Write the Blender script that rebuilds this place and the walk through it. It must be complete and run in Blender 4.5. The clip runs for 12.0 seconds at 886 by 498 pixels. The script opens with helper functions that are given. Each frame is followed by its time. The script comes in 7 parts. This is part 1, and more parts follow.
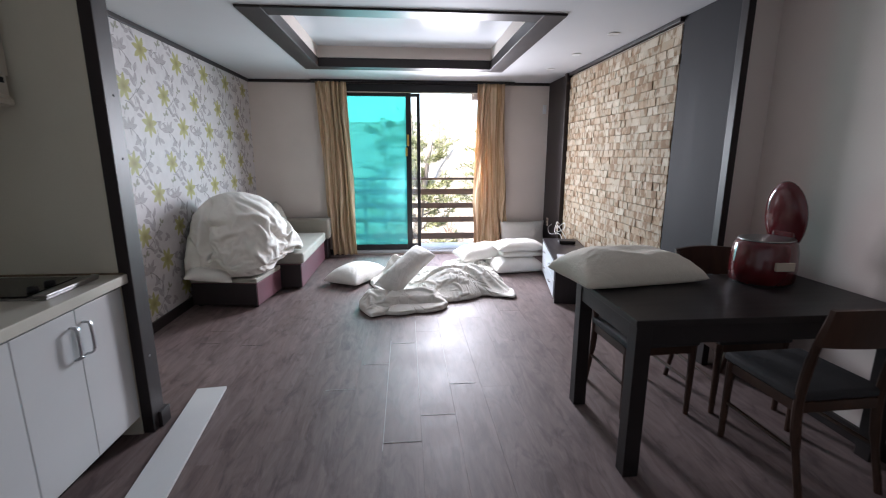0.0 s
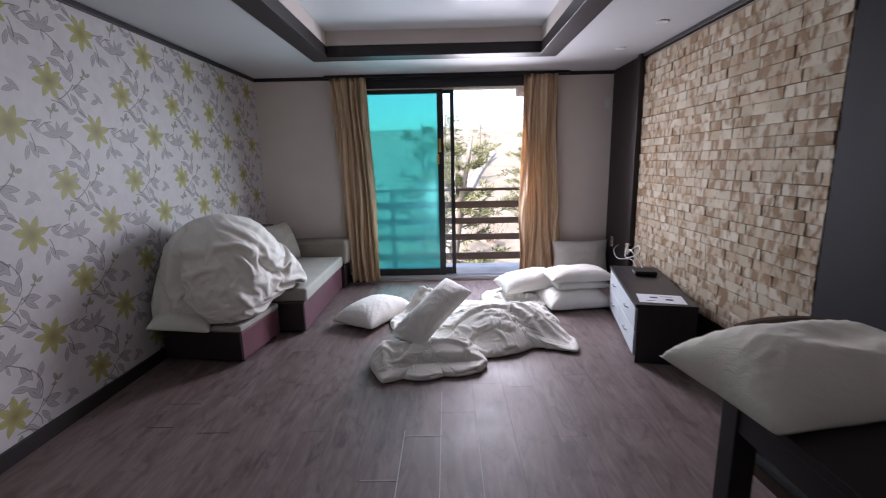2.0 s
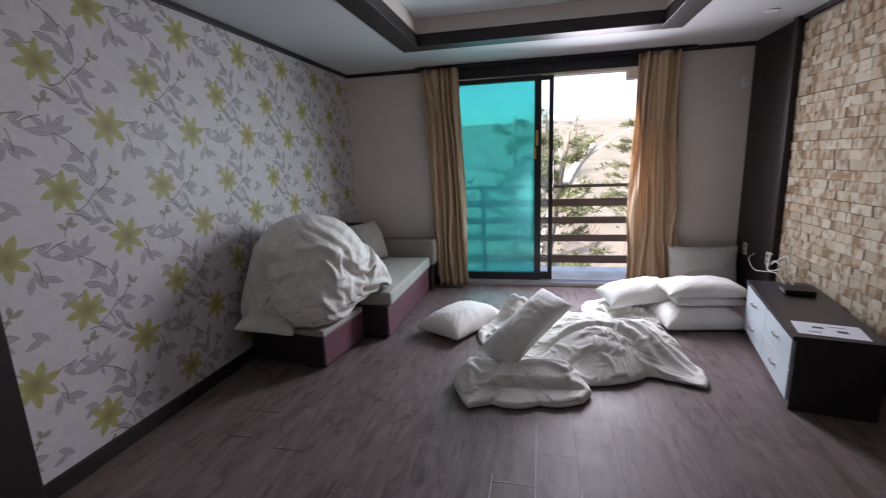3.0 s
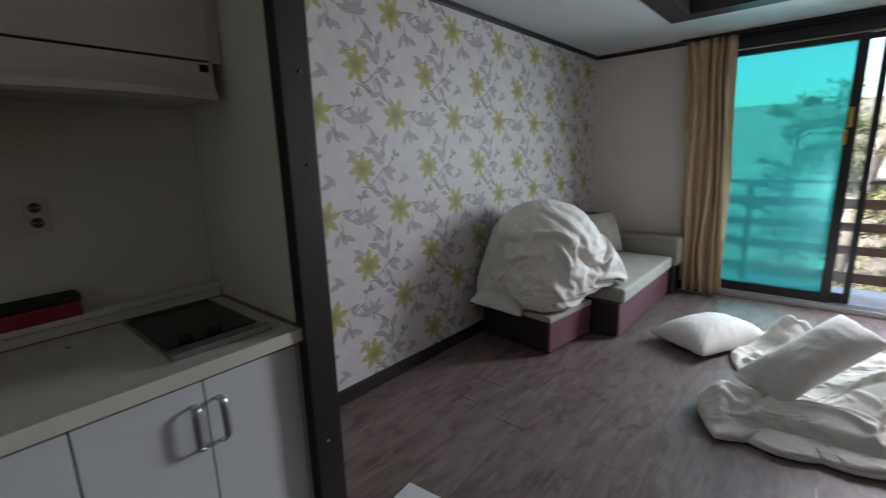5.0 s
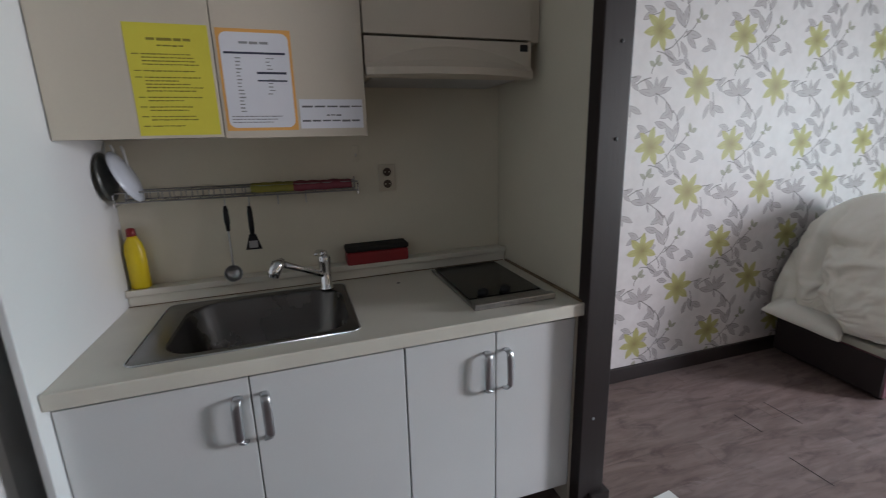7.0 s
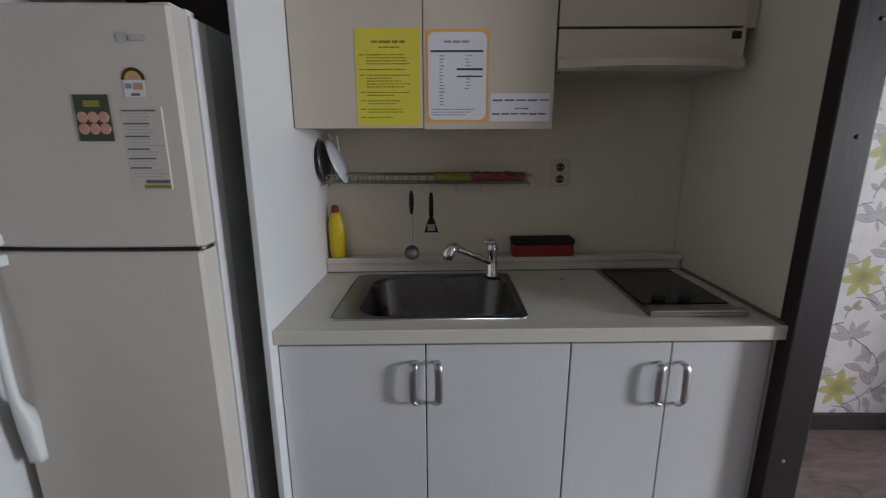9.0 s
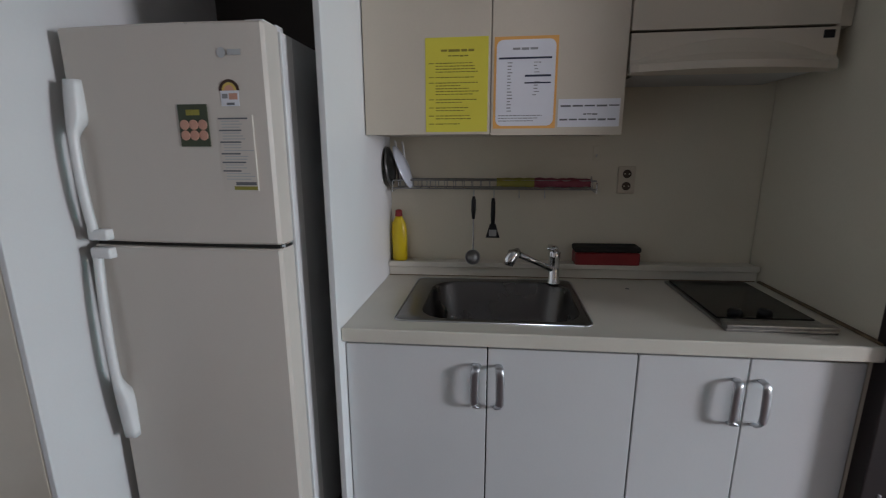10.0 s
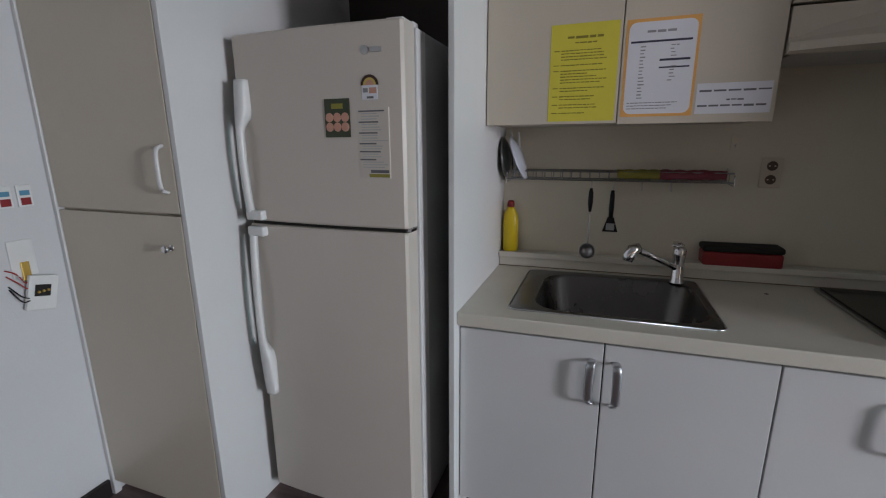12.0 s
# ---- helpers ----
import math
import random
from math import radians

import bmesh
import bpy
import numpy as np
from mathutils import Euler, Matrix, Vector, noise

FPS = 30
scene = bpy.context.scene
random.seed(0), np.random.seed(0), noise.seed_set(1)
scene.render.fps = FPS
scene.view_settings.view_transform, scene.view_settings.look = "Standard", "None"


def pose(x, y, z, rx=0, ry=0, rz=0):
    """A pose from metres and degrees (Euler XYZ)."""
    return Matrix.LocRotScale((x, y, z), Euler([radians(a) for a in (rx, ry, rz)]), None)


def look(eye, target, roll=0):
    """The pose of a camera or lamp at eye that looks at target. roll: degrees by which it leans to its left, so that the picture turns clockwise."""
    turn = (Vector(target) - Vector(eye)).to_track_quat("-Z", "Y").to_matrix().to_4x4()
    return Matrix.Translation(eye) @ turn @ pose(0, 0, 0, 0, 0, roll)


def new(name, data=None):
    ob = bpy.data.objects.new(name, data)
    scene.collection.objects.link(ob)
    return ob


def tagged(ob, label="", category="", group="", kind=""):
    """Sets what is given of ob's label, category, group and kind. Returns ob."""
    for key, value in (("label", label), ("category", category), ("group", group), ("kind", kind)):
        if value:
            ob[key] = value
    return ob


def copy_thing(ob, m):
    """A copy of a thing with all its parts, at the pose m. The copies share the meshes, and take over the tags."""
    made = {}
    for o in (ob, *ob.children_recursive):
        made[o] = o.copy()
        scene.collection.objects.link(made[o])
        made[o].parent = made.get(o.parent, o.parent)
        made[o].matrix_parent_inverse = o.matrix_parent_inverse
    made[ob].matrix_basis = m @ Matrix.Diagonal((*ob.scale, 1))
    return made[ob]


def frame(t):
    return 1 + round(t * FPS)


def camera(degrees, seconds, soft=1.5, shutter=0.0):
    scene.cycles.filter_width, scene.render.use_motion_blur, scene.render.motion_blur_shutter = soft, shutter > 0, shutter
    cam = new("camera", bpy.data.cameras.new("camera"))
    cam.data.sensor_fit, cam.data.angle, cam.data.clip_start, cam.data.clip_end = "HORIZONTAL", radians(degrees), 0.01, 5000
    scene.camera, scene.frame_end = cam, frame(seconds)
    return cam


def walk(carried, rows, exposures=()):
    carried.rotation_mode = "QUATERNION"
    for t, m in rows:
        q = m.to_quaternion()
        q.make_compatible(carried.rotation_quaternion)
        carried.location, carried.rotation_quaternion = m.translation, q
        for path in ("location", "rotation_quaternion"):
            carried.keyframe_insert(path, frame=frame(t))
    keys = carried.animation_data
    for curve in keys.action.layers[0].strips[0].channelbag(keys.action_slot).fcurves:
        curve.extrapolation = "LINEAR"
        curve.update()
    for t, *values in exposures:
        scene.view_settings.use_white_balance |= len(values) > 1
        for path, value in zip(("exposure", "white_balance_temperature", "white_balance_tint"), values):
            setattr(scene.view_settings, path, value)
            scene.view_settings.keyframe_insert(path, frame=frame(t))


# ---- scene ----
cam = camera(90.4, 12.0, soft=1.1, shutter=0.4)
PATH = [
    (0, (1.325, 1.439, 1.447), (1.488, 3.389, 1.032), 0.1),
    (0.5, (1.339, 1.706, 1.432), (1.511, 3.659, 1.038), 0.2),
    (1, (1.338, 1.994, 1.454), (1.54, 3.945, 1.062), -0.8),
    (1.5, (1.427, 2.293, 1.47), (1.525, 4.254, 1.091), -1.1),
    (2, (1.448, 2.537, 1.46), (1.422, 4.499, 1.074), -1.2),
    (2.5, (1.399, 2.795, 1.47), (1.206, 4.746, 1.072), -2.0),
    (2.7, (1.399, 2.863, 1.47), (1.106, 4.801, 1.07), -2.1),
    (4.3, (1.317, 2.962, 1.44), (0.392, 4.692, 1.049), -1.6),
    (4.5, (1.303, 2.947, 1.449), (0.276, 4.616, 1.049), -1.5),
    (5, (1.268, 2.894, 1.446), (-0.017, 4.37, 1.032), -1.7),
    (5.5, (1.227, 2.842, 1.435), (-0.297, 4.063, 1.005), -2.1),
    (6, (1.202, 2.798, 1.437), (-0.489, 3.772, 0.997), -1.9),
    (6.5, (1.189, 2.777, 1.431), (-0.594, 3.563, 0.979), -1.7),
    (7, (1.175, 2.745, 1.437), (-0.675, 3.337, 0.962), -1.5),
    (7.5, (1.172, 2.707, 1.421), (-0.72, 3.127, 0.929), -1.0),
    (7.7, (1.188, 2.689, 1.417), (-0.717, 3.039, 0.917), -0.6),
    (9.5, (1.203, 2.598, 1.412), (-0.743, 2.465, 0.971), -0.2),
    (10, (1.22, 2.574, 1.407), (-0.717, 2.33, 0.975), -0.1),
    (10.5, (1.239, 2.562, 1.408), (-0.68, 2.208, 0.971), -0.1),
    (11, (1.255, 2.541, 1.399), (-0.636, 2.058, 0.965), -0.0),
    (11.5, (1.26, 2.518, 1.398), (-0.598, 1.933, 0.945), -0.1),
    (12, (1.261, 2.502, 1.398), (-0.573, 1.85, 0.937), -0.3),
]
EXPOSURES = [(0, 3.15, 6400, 9), (0.5, 3.0, 6400, 11), (1.0, 2.5, 6350, 13), (2.0, 2.4, 6350, 15), (2.5, 2.15, 6400, 14), (4.5, 2.25, 6350, 4), (5.2, 2.45, 6450, 4),
             (6.5, 3.15, 6600, 5), (7.5, 3.3, 6500, 6), (9.5, 3.15, 6500, 7), (12, 3.12, 6550, 8)]
walk(cam, [(t, look(eye, target, roll)) for t, eye, target, roll in PATH], EXPOSURES)

# ---- light: overcast-bright winter sky and a high sun from behind the house ----
SUN_TO = Vector((-0.48, -0.42, 0.77)).normalized()
world = bpy.data.worlds.new("sky")
scene.world = world
world.use_nodes = True
wn = world.node_tree
sky = wn.nodes.new("ShaderNodeTexSky")
sky.sky_type = "NISHITA"
sky.sun_disc = False
sky.sun_elevation = math.asin(SUN_TO.z)
sky.sun_rotation = math.atan2(SUN_TO.x, SUN_TO.y)
sky.dust_density = 3.0
sky.air_density = 1.0
wn.links.new(sky.outputs[0], wn.nodes["Background"].inputs[0])
wn.nodes["Background"].inputs[1].default_value = 0.15
sun_data = bpy.data.lights.new("sun", "SUN")
sun_data.energy = 3.2
sun_data.angle = radians(0.6)
sun_data.color = (1.0, 0.95, 0.87)
sun = new("sun", sun_data)
sun.matrix_world = look((0, 0, 30), Vector((0, 0, 30)) - SUN_TO)


# the sky's light in the two halves of the balcony door, coming down into the room
def window_light(name, x0, x1, y, z0, z1, watts, col, dip):
    d = bpy.data.lights.new(name, "AREA")
    d.shape, d.size, d.size_y = "RECTANGLE", x1 - x0, z1 - z0
    d.energy, d.color, d.spread = watts, col, radians(155)
    ob = new(name, d)
    x, z = (x0 + x1) / 2, (z0 + z1) / 2
    ob.matrix_world = look((x, y, z), (x, y - 1, z - math.tan(radians(dip))))


window_light("daylight_open_half", 1.58, 2.32, 8.02, 1.00, 2.10, 16.5, (0.95, 0.93, 1.04), 20)
window_light("daylight_film_half", 0.56, 1.33, 7.905, 0.15, 2.00, 1.9, (0.40, 0.93, 1.0), 0)


# ---- materials ----
def nodes_of(name):
    m = bpy.data.materials.new(name)
    m.use_nodes = True
    nt = m.node_tree
    return m, nt, nt.nodes["Principled BSDF"]


def link(nt, a, b):
    nt.links.new(a, b)


def math_node(nt, op, a, b=None, c=None):
    n = nt.nodes.new("ShaderNodeMath")
    n.operation = op
    for k, v in enumerate((a, b, c)):
        if v is None:
            continue
        if isinstance(v, (int, float)):
            n.inputs[k].default_value = v
        else:
            link(nt, v, n.inputs[k])
    return n.outputs[0]


def mix_col(nt, fac, a, b, mode="MIX"):
    n = nt.nodes.new("ShaderNodeMix")
    n.data_type = "RGBA"
    n.blend_type = mode
    for sock, v in ((n.inputs[0], fac), (n.inputs[6], a), (n.inputs[7], b)):
        if isinstance(v, (int, float)):
            sock.default_value = v
        elif isinstance(v, tuple):
            sock.default_value = (*v[:3], 1)
        else:
            link(nt, v, sock)
    return n.outputs[2]


def noise_node(nt, vec, scale, detail=4, rough=0.55, dist=0.0):
    n = nt.nodes.new("ShaderNodeTexNoise")
    n.inputs["Scale"].default_value = scale
    n.inputs["Detail"].default_value = detail
    n.inputs["Roughness"].default_value = rough
    n.inputs["Distortion"].default_value = dist
    if vec is not None:
        link(nt, vec, n.inputs["Vector"])
    return n.outputs[0]


def ramp(nt, fac, lo, hi):
    n = nt.nodes.new("ShaderNodeMapRange")
    n.inputs[1].default_value, n.inputs[2].default_value = lo, hi
    link(nt, fac, n.inputs[0])
    return n.outputs[0]


def coords(nt, kind="Object", stretch=None):
    if kind == "World":
        out = nt.nodes.new("ShaderNodeNewGeometry").outputs["Position"]
    else:
        out = nt.nodes.new("ShaderNodeTexCoord").outputs[kind]
    if stretch:
        mp = nt.nodes.new("ShaderNodeMapping")
        mp.inputs["Scale"].default_value = stretch
        link(nt, out, mp.inputs["Vector"])
        out = mp.outputs[0]
    return out


def bump(nt, bsdf, height, strength, dist=0.01):
    n = nt.nodes.new("ShaderNodeBump")
    n.inputs["Strength"].default_value = strength
    n.inputs["Distance"].default_value = dist
    link(nt, height, n.inputs["Height"])
    link(nt, n.outputs[0], bsdf.inputs["Normal"])


def surface(name, col, rough=0.5, metal=0.0, col2=None, scale=5.0, fine=90.0, relief=0.15, spread=0.12, vary=0.0,
            stretch=None, kind="Object", coat=0.0, spec=0.5):
    """A painted, wooden or woven surface: colour at two scales, worn gloss and a fine relief."""
    m, nt, b = nodes_of(name)
    v = coords(nt, kind, stretch)
    big, small = noise_node(nt, v, scale, 5), noise_node(nt, v, fine, 3)
    dark = col2 or tuple(c * (1 - 2 * spread) for c in col)
    c = mix_col(nt, ramp(nt, big, 0.3, 0.7), dark, col)
    c = mix_col(nt, math_node(nt, "MULTIPLY", ramp(nt, small, 0.35, 0.75), spread), c, tuple(x * 0.5 for x in col))
    if vary:
        rnd = nt.nodes.new("ShaderNodeObjectInfo").outputs["Random"]
        c = mix_col(nt, math_node(nt, "MULTIPLY", rnd, vary), c, tuple(x * 0.35 for x in col))
    link(nt, c, b.inputs["Base Color"])
    r = math_node(nt, "MULTIPLY_ADD", big, 0.14, max(0.02, rough - 0.07))
    link(nt, r, b.inputs["Roughness"])
    b.inputs["Metallic"].default_value = metal
    b.inputs["Coat Weight"].default_value = coat
    b.inputs["Specular IOR Level"].default_value = spec
    bump(nt, b, small, relief, 0.004)
    return m


def cloth(name, col, weave=260.0, sheen=0.2, thin=0.0, stain=None):
    m, nt, b = nodes_of(name)
    v = coords(nt)
    w = noise_node(nt, v, weave, 2)
    soft = noise_node(nt, v, 6.0, 5, 0.6)
    crease = noise_node(nt, v, 11.0, 5, 0.62, 2.2)
    c = mix_col(nt, ramp(nt, soft, 0.25, 0.75), stain or tuple(x * 0.86 for x in col), col)
    link(nt, c, b.inputs["Base Color"])
    b.inputs["Roughness"].default_value = 0.88
    b.inputs["Sheen Weight"].default_value = sheen
    h = math_node(nt, "ADD", math_node(nt, "MULTIPLY", w, 0.25), crease)
    bump(nt, b, h, 0.28, 0.016)
    if thin:
        tr = nt.nodes.new("ShaderNodeBsdfTranslucent")
        link(nt, c, tr.inputs[0])
        ms = nt.nodes.new("ShaderNodeMixShader")
        ms.inputs[0].default_value = thin
        link(nt, b.outputs[0], ms.inputs[1])
        link(nt, tr.outputs[0], ms.inputs[2])
        link(nt, ms.outputs[0], nt.nodes["Material Output"].inputs[0])
    return m


def floor_wood():
    m, nt, b = nodes_of("worn_laminate")
    v = coords(nt, "World", (4.2, 0.62, 1.0))
    plain = coords(nt, "World")
    info = nt.nodes.new("ShaderNodeObjectInfo")
    shift = nt.nodes.new("ShaderNodeVectorMath")
    shift.operation = "MULTIPLY_ADD"
    link(nt, info.outputs["Random"], shift.inputs[0])
    shift.inputs[1].default_value = (31.0, 17.0, 5.0)
    link(nt, v, shift.inputs[2])
    grain = noise_node(nt, shift.outputs[0], 3.8, 7, 0.6, 1.2)
    fine = noise_node(nt, shift.outputs[0], 26.0, 5, 0.6, 0.4)
    c = mix_col(nt, ramp(nt, grain, 0.28, 0.72), (0.098, 0.068, 0.064), (0.222, 0.168, 0.162))
    c = mix_col(nt, math_node(nt, "MULTIPLY", ramp(nt, fine, 0.45, 0.8), 0.28), c, (0.10, 0.06, 0.052))
    c = mix_col(nt, math_node(nt, "MULTIPLY", info.outputs["Random"], 0.22), c, (0.12, 0.075, 0.06))
    blot = noise_node(nt, coords(nt, "World", (2.2, 0.75, 1.0)), 5.5, 5, 0.62, 0.8)
    c = mix_col(nt, math_node(nt, "MULTIPLY", ramp(nt, blot, 0.51, 0.66), 0.66), c, (0.055, 0.035, 0.033))
    dust = noise_node(nt, plain, 2.1, 4, 0.6)
    c = mix_col(nt, math_node(nt, "MULTIPLY", ramp(nt, dust, 0.42, 0.75), 0.35), c, (0.24, 0.188, 0.182))
    link(nt, c, b.inputs["Base Color"])
    r = math_node(nt, "MULTIPLY_ADD", dust, 0.30, 0.33)
    r = math_node(nt, "MULTIPLY_ADD", fine, 0.12, r)
    link(nt, r, b.inputs["Roughness"])
    b.inputs["Specular IOR Level"].default_value = 0.34
    bump(nt, b, math_node(nt, "ADD", grain, fine), 0.07, 0.004)
    return m


# Printed wallpaper: two blossoms a repeat, leaves and vines between them.
REP_Y, REP_Z = 0.5705, 0.577


def wallpaper():
    m, nt, b = nodes_of("floral_wallpaper")
    pos = nt.nodes.new("ShaderNodeNewGeometry").outputs["Position"]
    wob = nt.nodes.new("ShaderNodeTexNoise")
    wob.inputs["Scale"].default_value = 9.0
    link(nt, pos, wob.inputs["Vector"])
    sep = nt.nodes.new("ShaderNodeSeparateXYZ")
    link(nt, pos, sep.inputs[0])
    wsep = nt.nodes.new("ShaderNodeSeparateColor")
    link(nt, wob.outputs[1], wsep.inputs[0])
    y0 = math_node(nt, "MULTIPLY_ADD", wsep.outputs[0], 0.022, sep.outputs[1])
    z0 = math_node(nt, "MULTIPLY_ADD", wsep.outputs[1], 0.022, sep.outputs[2])

    def local(cy, cz):
        y = math_node(nt, "WRAP", math_node(nt, "SUBTRACT", y0, 4.861 + cy), REP_Y / 2, -REP_Y / 2)
        z = math_node(nt, "WRAP", math_node(nt, "SUBTRACT", z0, 1.711 + cz), REP_Z / 2, -REP_Z / 2)
        n = nt.nodes.new("ShaderNodeCombineXYZ")
        link(nt, y, n.inputs[0])
        link(nt, z, n.inputs[1])
        return n.outputs[0], y, z

    def dot(vec, k):
        n = nt.nodes.new("ShaderNodeVectorMath")
        n.operation = "DOT_PRODUCT"
        link(nt, vec, n.inputs[0])
        n.inputs[1].default_value = k
        return n.outputs["Value"]

    def leaf(cy, cz, ang, a, w):
        """1 at the middle of a pointed leaf, 0 at its rim."""
        vec, _, _ = local(cy, cz)
        ca, sa = math.cos(radians(ang)), math.sin(radians(ang))
        u = dot(vec, (ca / a, sa / a, 0))
        v = math_node(nt, "ABSOLUTE", dot(vec, (-sa / w, ca / w, 0)))
        e = math_node(nt, "SUBTRACT", 1.0, math_node(nt, "MULTIPLY", u, u))
        return math_node(nt, "SUBTRACT", e, v)

    def vine(cy, cz, ang, a, bow, w):
        """1 along the middle of a bowed stem, below 0 off it."""
        vec, _, _ = local(cy, cz)
        ca, sa = math.cos(radians(ang)), math.sin(radians(ang))
        u = dot(vec, (ca / a, sa / a, 0))
        e = math_node(nt, "SUBTRACT", 1.0, math_node(nt, "MULTIPLY", u, u))
        off = math_node(nt, "SUBTRACT", dot(vec, (-sa, ca, 0)), math_node(nt, "MULTIPLY", e, bow))
        line = math_node(nt, "SUBTRACT", 1.0, math_node(nt, "DIVIDE", math_node(nt, "ABSOLUTE", off), w))
        return math_node(nt, "MINIMUM", line, math_node(nt, "MULTIPLY", e, 6.0))

    def top(values):
        out = values[0]
        for v in values[1:]:
            out = math_node(nt, "MAXIMUM", out, v)
        return out

    def blossom(cy, cz, size, turn):
        vec, y, z = local(cy, cz)
        ang = math_node(nt, "ARCTAN2", z, y)
        r = math_node(nt, "DIVIDE", math_node(nt, "SQRT", math_node(nt, "ADD", math_node(nt, "MULTIPLY", y, y), math_node(nt, "MULTIPLY", z, z))), size)
        tri = math_node(nt, "PINGPONG", math_node(nt, "ADD", ang, turn), math.pi / 7)
        tri = math_node(nt, "DIVIDE", tri, math.pi / 7)
        rim = math_node(nt, "MULTIPLY_ADD", math_node(nt, "POWER", tri, 0.9), 0.55, 0.48)
        vein = math_node(nt, "GREATER_THAN", tri, 0.9)
        return math_node(nt, "SUBTRACT", rim, r), r, vein

    grey, dark, vines = [], [], []
    # a fan of long leaves beside each first blossom
    for d, size in ((172, 0.062), (138, 0.060), (92, 0.046), (52, 0.062), (18, 0.056), (-75, 0.030)):
        grey.append(leaf(0.290 + 0.9 * size * math.cos(radians(d)), -0.050 + 0.9 * size * math.sin(radians(d)), d, size, size * 0.30))
    # leaves in pairs and threes along the winding stem
    for cy, cz, a, size in ((0.385, -0.135, 118, 0.050), (0.375, -0.150, 205, 0.046), (0.405, -0.255, 125, 0.052), (0.440, -0.235, 70, 0.040),
                            (0.500, -0.330, -8, 0.050), (0.490, -0.365, -42, 0.044), (0.375, 0.125, -35, 0.040), (0.415, 0.105, 20, 0.036),
                            (0.155, 0.020, 25, 0.034), (0.150, -0.012, -40, 0.030), (0.215, -0.225, 160, 0.036), (0.205, -0.255, 215, 0.036),
                            (0.060, 0.205, 140, 0.040), (0.030, 0.180, 200, 0.036), (0.340, -0.205, 165, 0.045), (0.465, -0.150, 62, 0.042),
                            (0.330, -0.310, 200, 0.044), (0.350, -0.425, 150, 0.038), (0.445, -0.405, -60, 0.040), (0.115, -0.125, -65, 0.044),
                            (0.160, -0.130, -25, 0.042), (0.070, -0.140, -110, 0.038), (-0.095, 0.105, 130, 0.038), (-0.125, 0.060, 172, 0.036)):
        grey.append(leaf(cy, cz, a, size * 1.15, size * 0.43))
    # small dark buds at the tips
    for cy, cz, a, size in ((0.250, 0.098, 150, 0.026), (0.285, 0.118, 60, 0.030), (0.300, 0.100, 20, 0.022), (0.540, -0.225, 100, 0.026), (0.568, -0.240, 25, 0.026),
                            (0.525, -0.262, 160, 0.020)):
        dark.append(leaf(cy, cz, a, size, size * 0.50))
    for cy, cz, a, size, bow in ((0.350, -0.095, -38, 0.080, 0.012), (0.425, -0.215, -82, 0.085, 0.034), (0.385, -0.360, -142, 0.085, 0.016), (0.490, -0.285, 48, 0.085, -0.014),
                                 (0.205, 0.010, 22, 0.050, 0.008), (0.270, 0.080, 60, 0.040, 0.010), (0.255, -0.235, -160, 0.050, 0.010), (0.330, 0.135, -20, 0.060, 0.012),
                                 (0.110, 0.020, 10, 0.050, 0.006), (0.110, -0.085, -80, 0.050, 0.008), (-0.075, 0.075, 140, 0.050, -0.008), (0.400, -0.400, -70, 0.045, 0.010)):
        vines.append(vine(cy, cz, a, size, bow, 0.0042))
    fa, ra, va = blossom(0.0, 0.0, 0.112, 0.25)
    fb, rb, vb = blossom(-0.288, 0.258, 0.106, 0.75)
    g, d, v = top(grey), top(dark), top(vines)
    wash = noise_node(nt, pos, 14.0, 4)
    c = mix_col(nt, ramp(nt, wash, 0.3, 0.75), (0.52, 0.485, 0.492), (0.59, 0.555, 0.56))
    leafcol = mix_col(nt, ramp(nt, g, 0.04, 0.26), (0.11, 0.095, 0.095), (0.345, 0.312, 0.318))
    leafcol = mix_col(nt, math_node(nt, "MULTIPLY", ramp(nt, g, 0.80, 0.95), 0.5), leafcol, (0.13, 0.115, 0.115))
    c = mix_col(nt, math_node(nt, "MULTIPLY", ramp(nt, g, 0.0, 0.06), math_node(nt, "MULTIPLY_ADD", wash, 0.5, 0.62)), c, leafcol)
    c = mix_col(nt, math_node(nt, "MULTIPLY", ramp(nt, v, 0.0, 0.5), 0.75), c, (0.115, 0.10, 0.10))
    c = mix_col(nt, math_node(nt, "MULTIPLY", ramp(nt, d, 0.0, 0.08), 0.75), c, (0.20, 0.20, 0.13))
    for f, r, vein in ((fa, ra, va), (fb, rb, vb)):
        petal = mix_col(nt, ramp(nt, r, 0.05, 0.5), (0.22, 0.185, 0.05), (0.36, 0.335, 0.12))
        petal = mix_col(nt, math_node(nt, "MULTIPLY", vein, 0.25), petal, (0.21, 0.21, 0.04))
        c = mix_col(nt, math_node(nt, "MULTIPLY", ramp(nt, f, 0.0, 0.07), 0.93), c, petal)
    link(nt, c, b.inputs["Base Color"])
    b.inputs["Specular IOR Level"].default_value = 0.3
    link(nt, math_node(nt, "MULTIPLY_ADD", wash, 0.16, 0.44), b.inputs["Roughness"])
    bump(nt, b, noise_node(nt, pos, 240.0, 2), 0.12, 0.002)
    return m


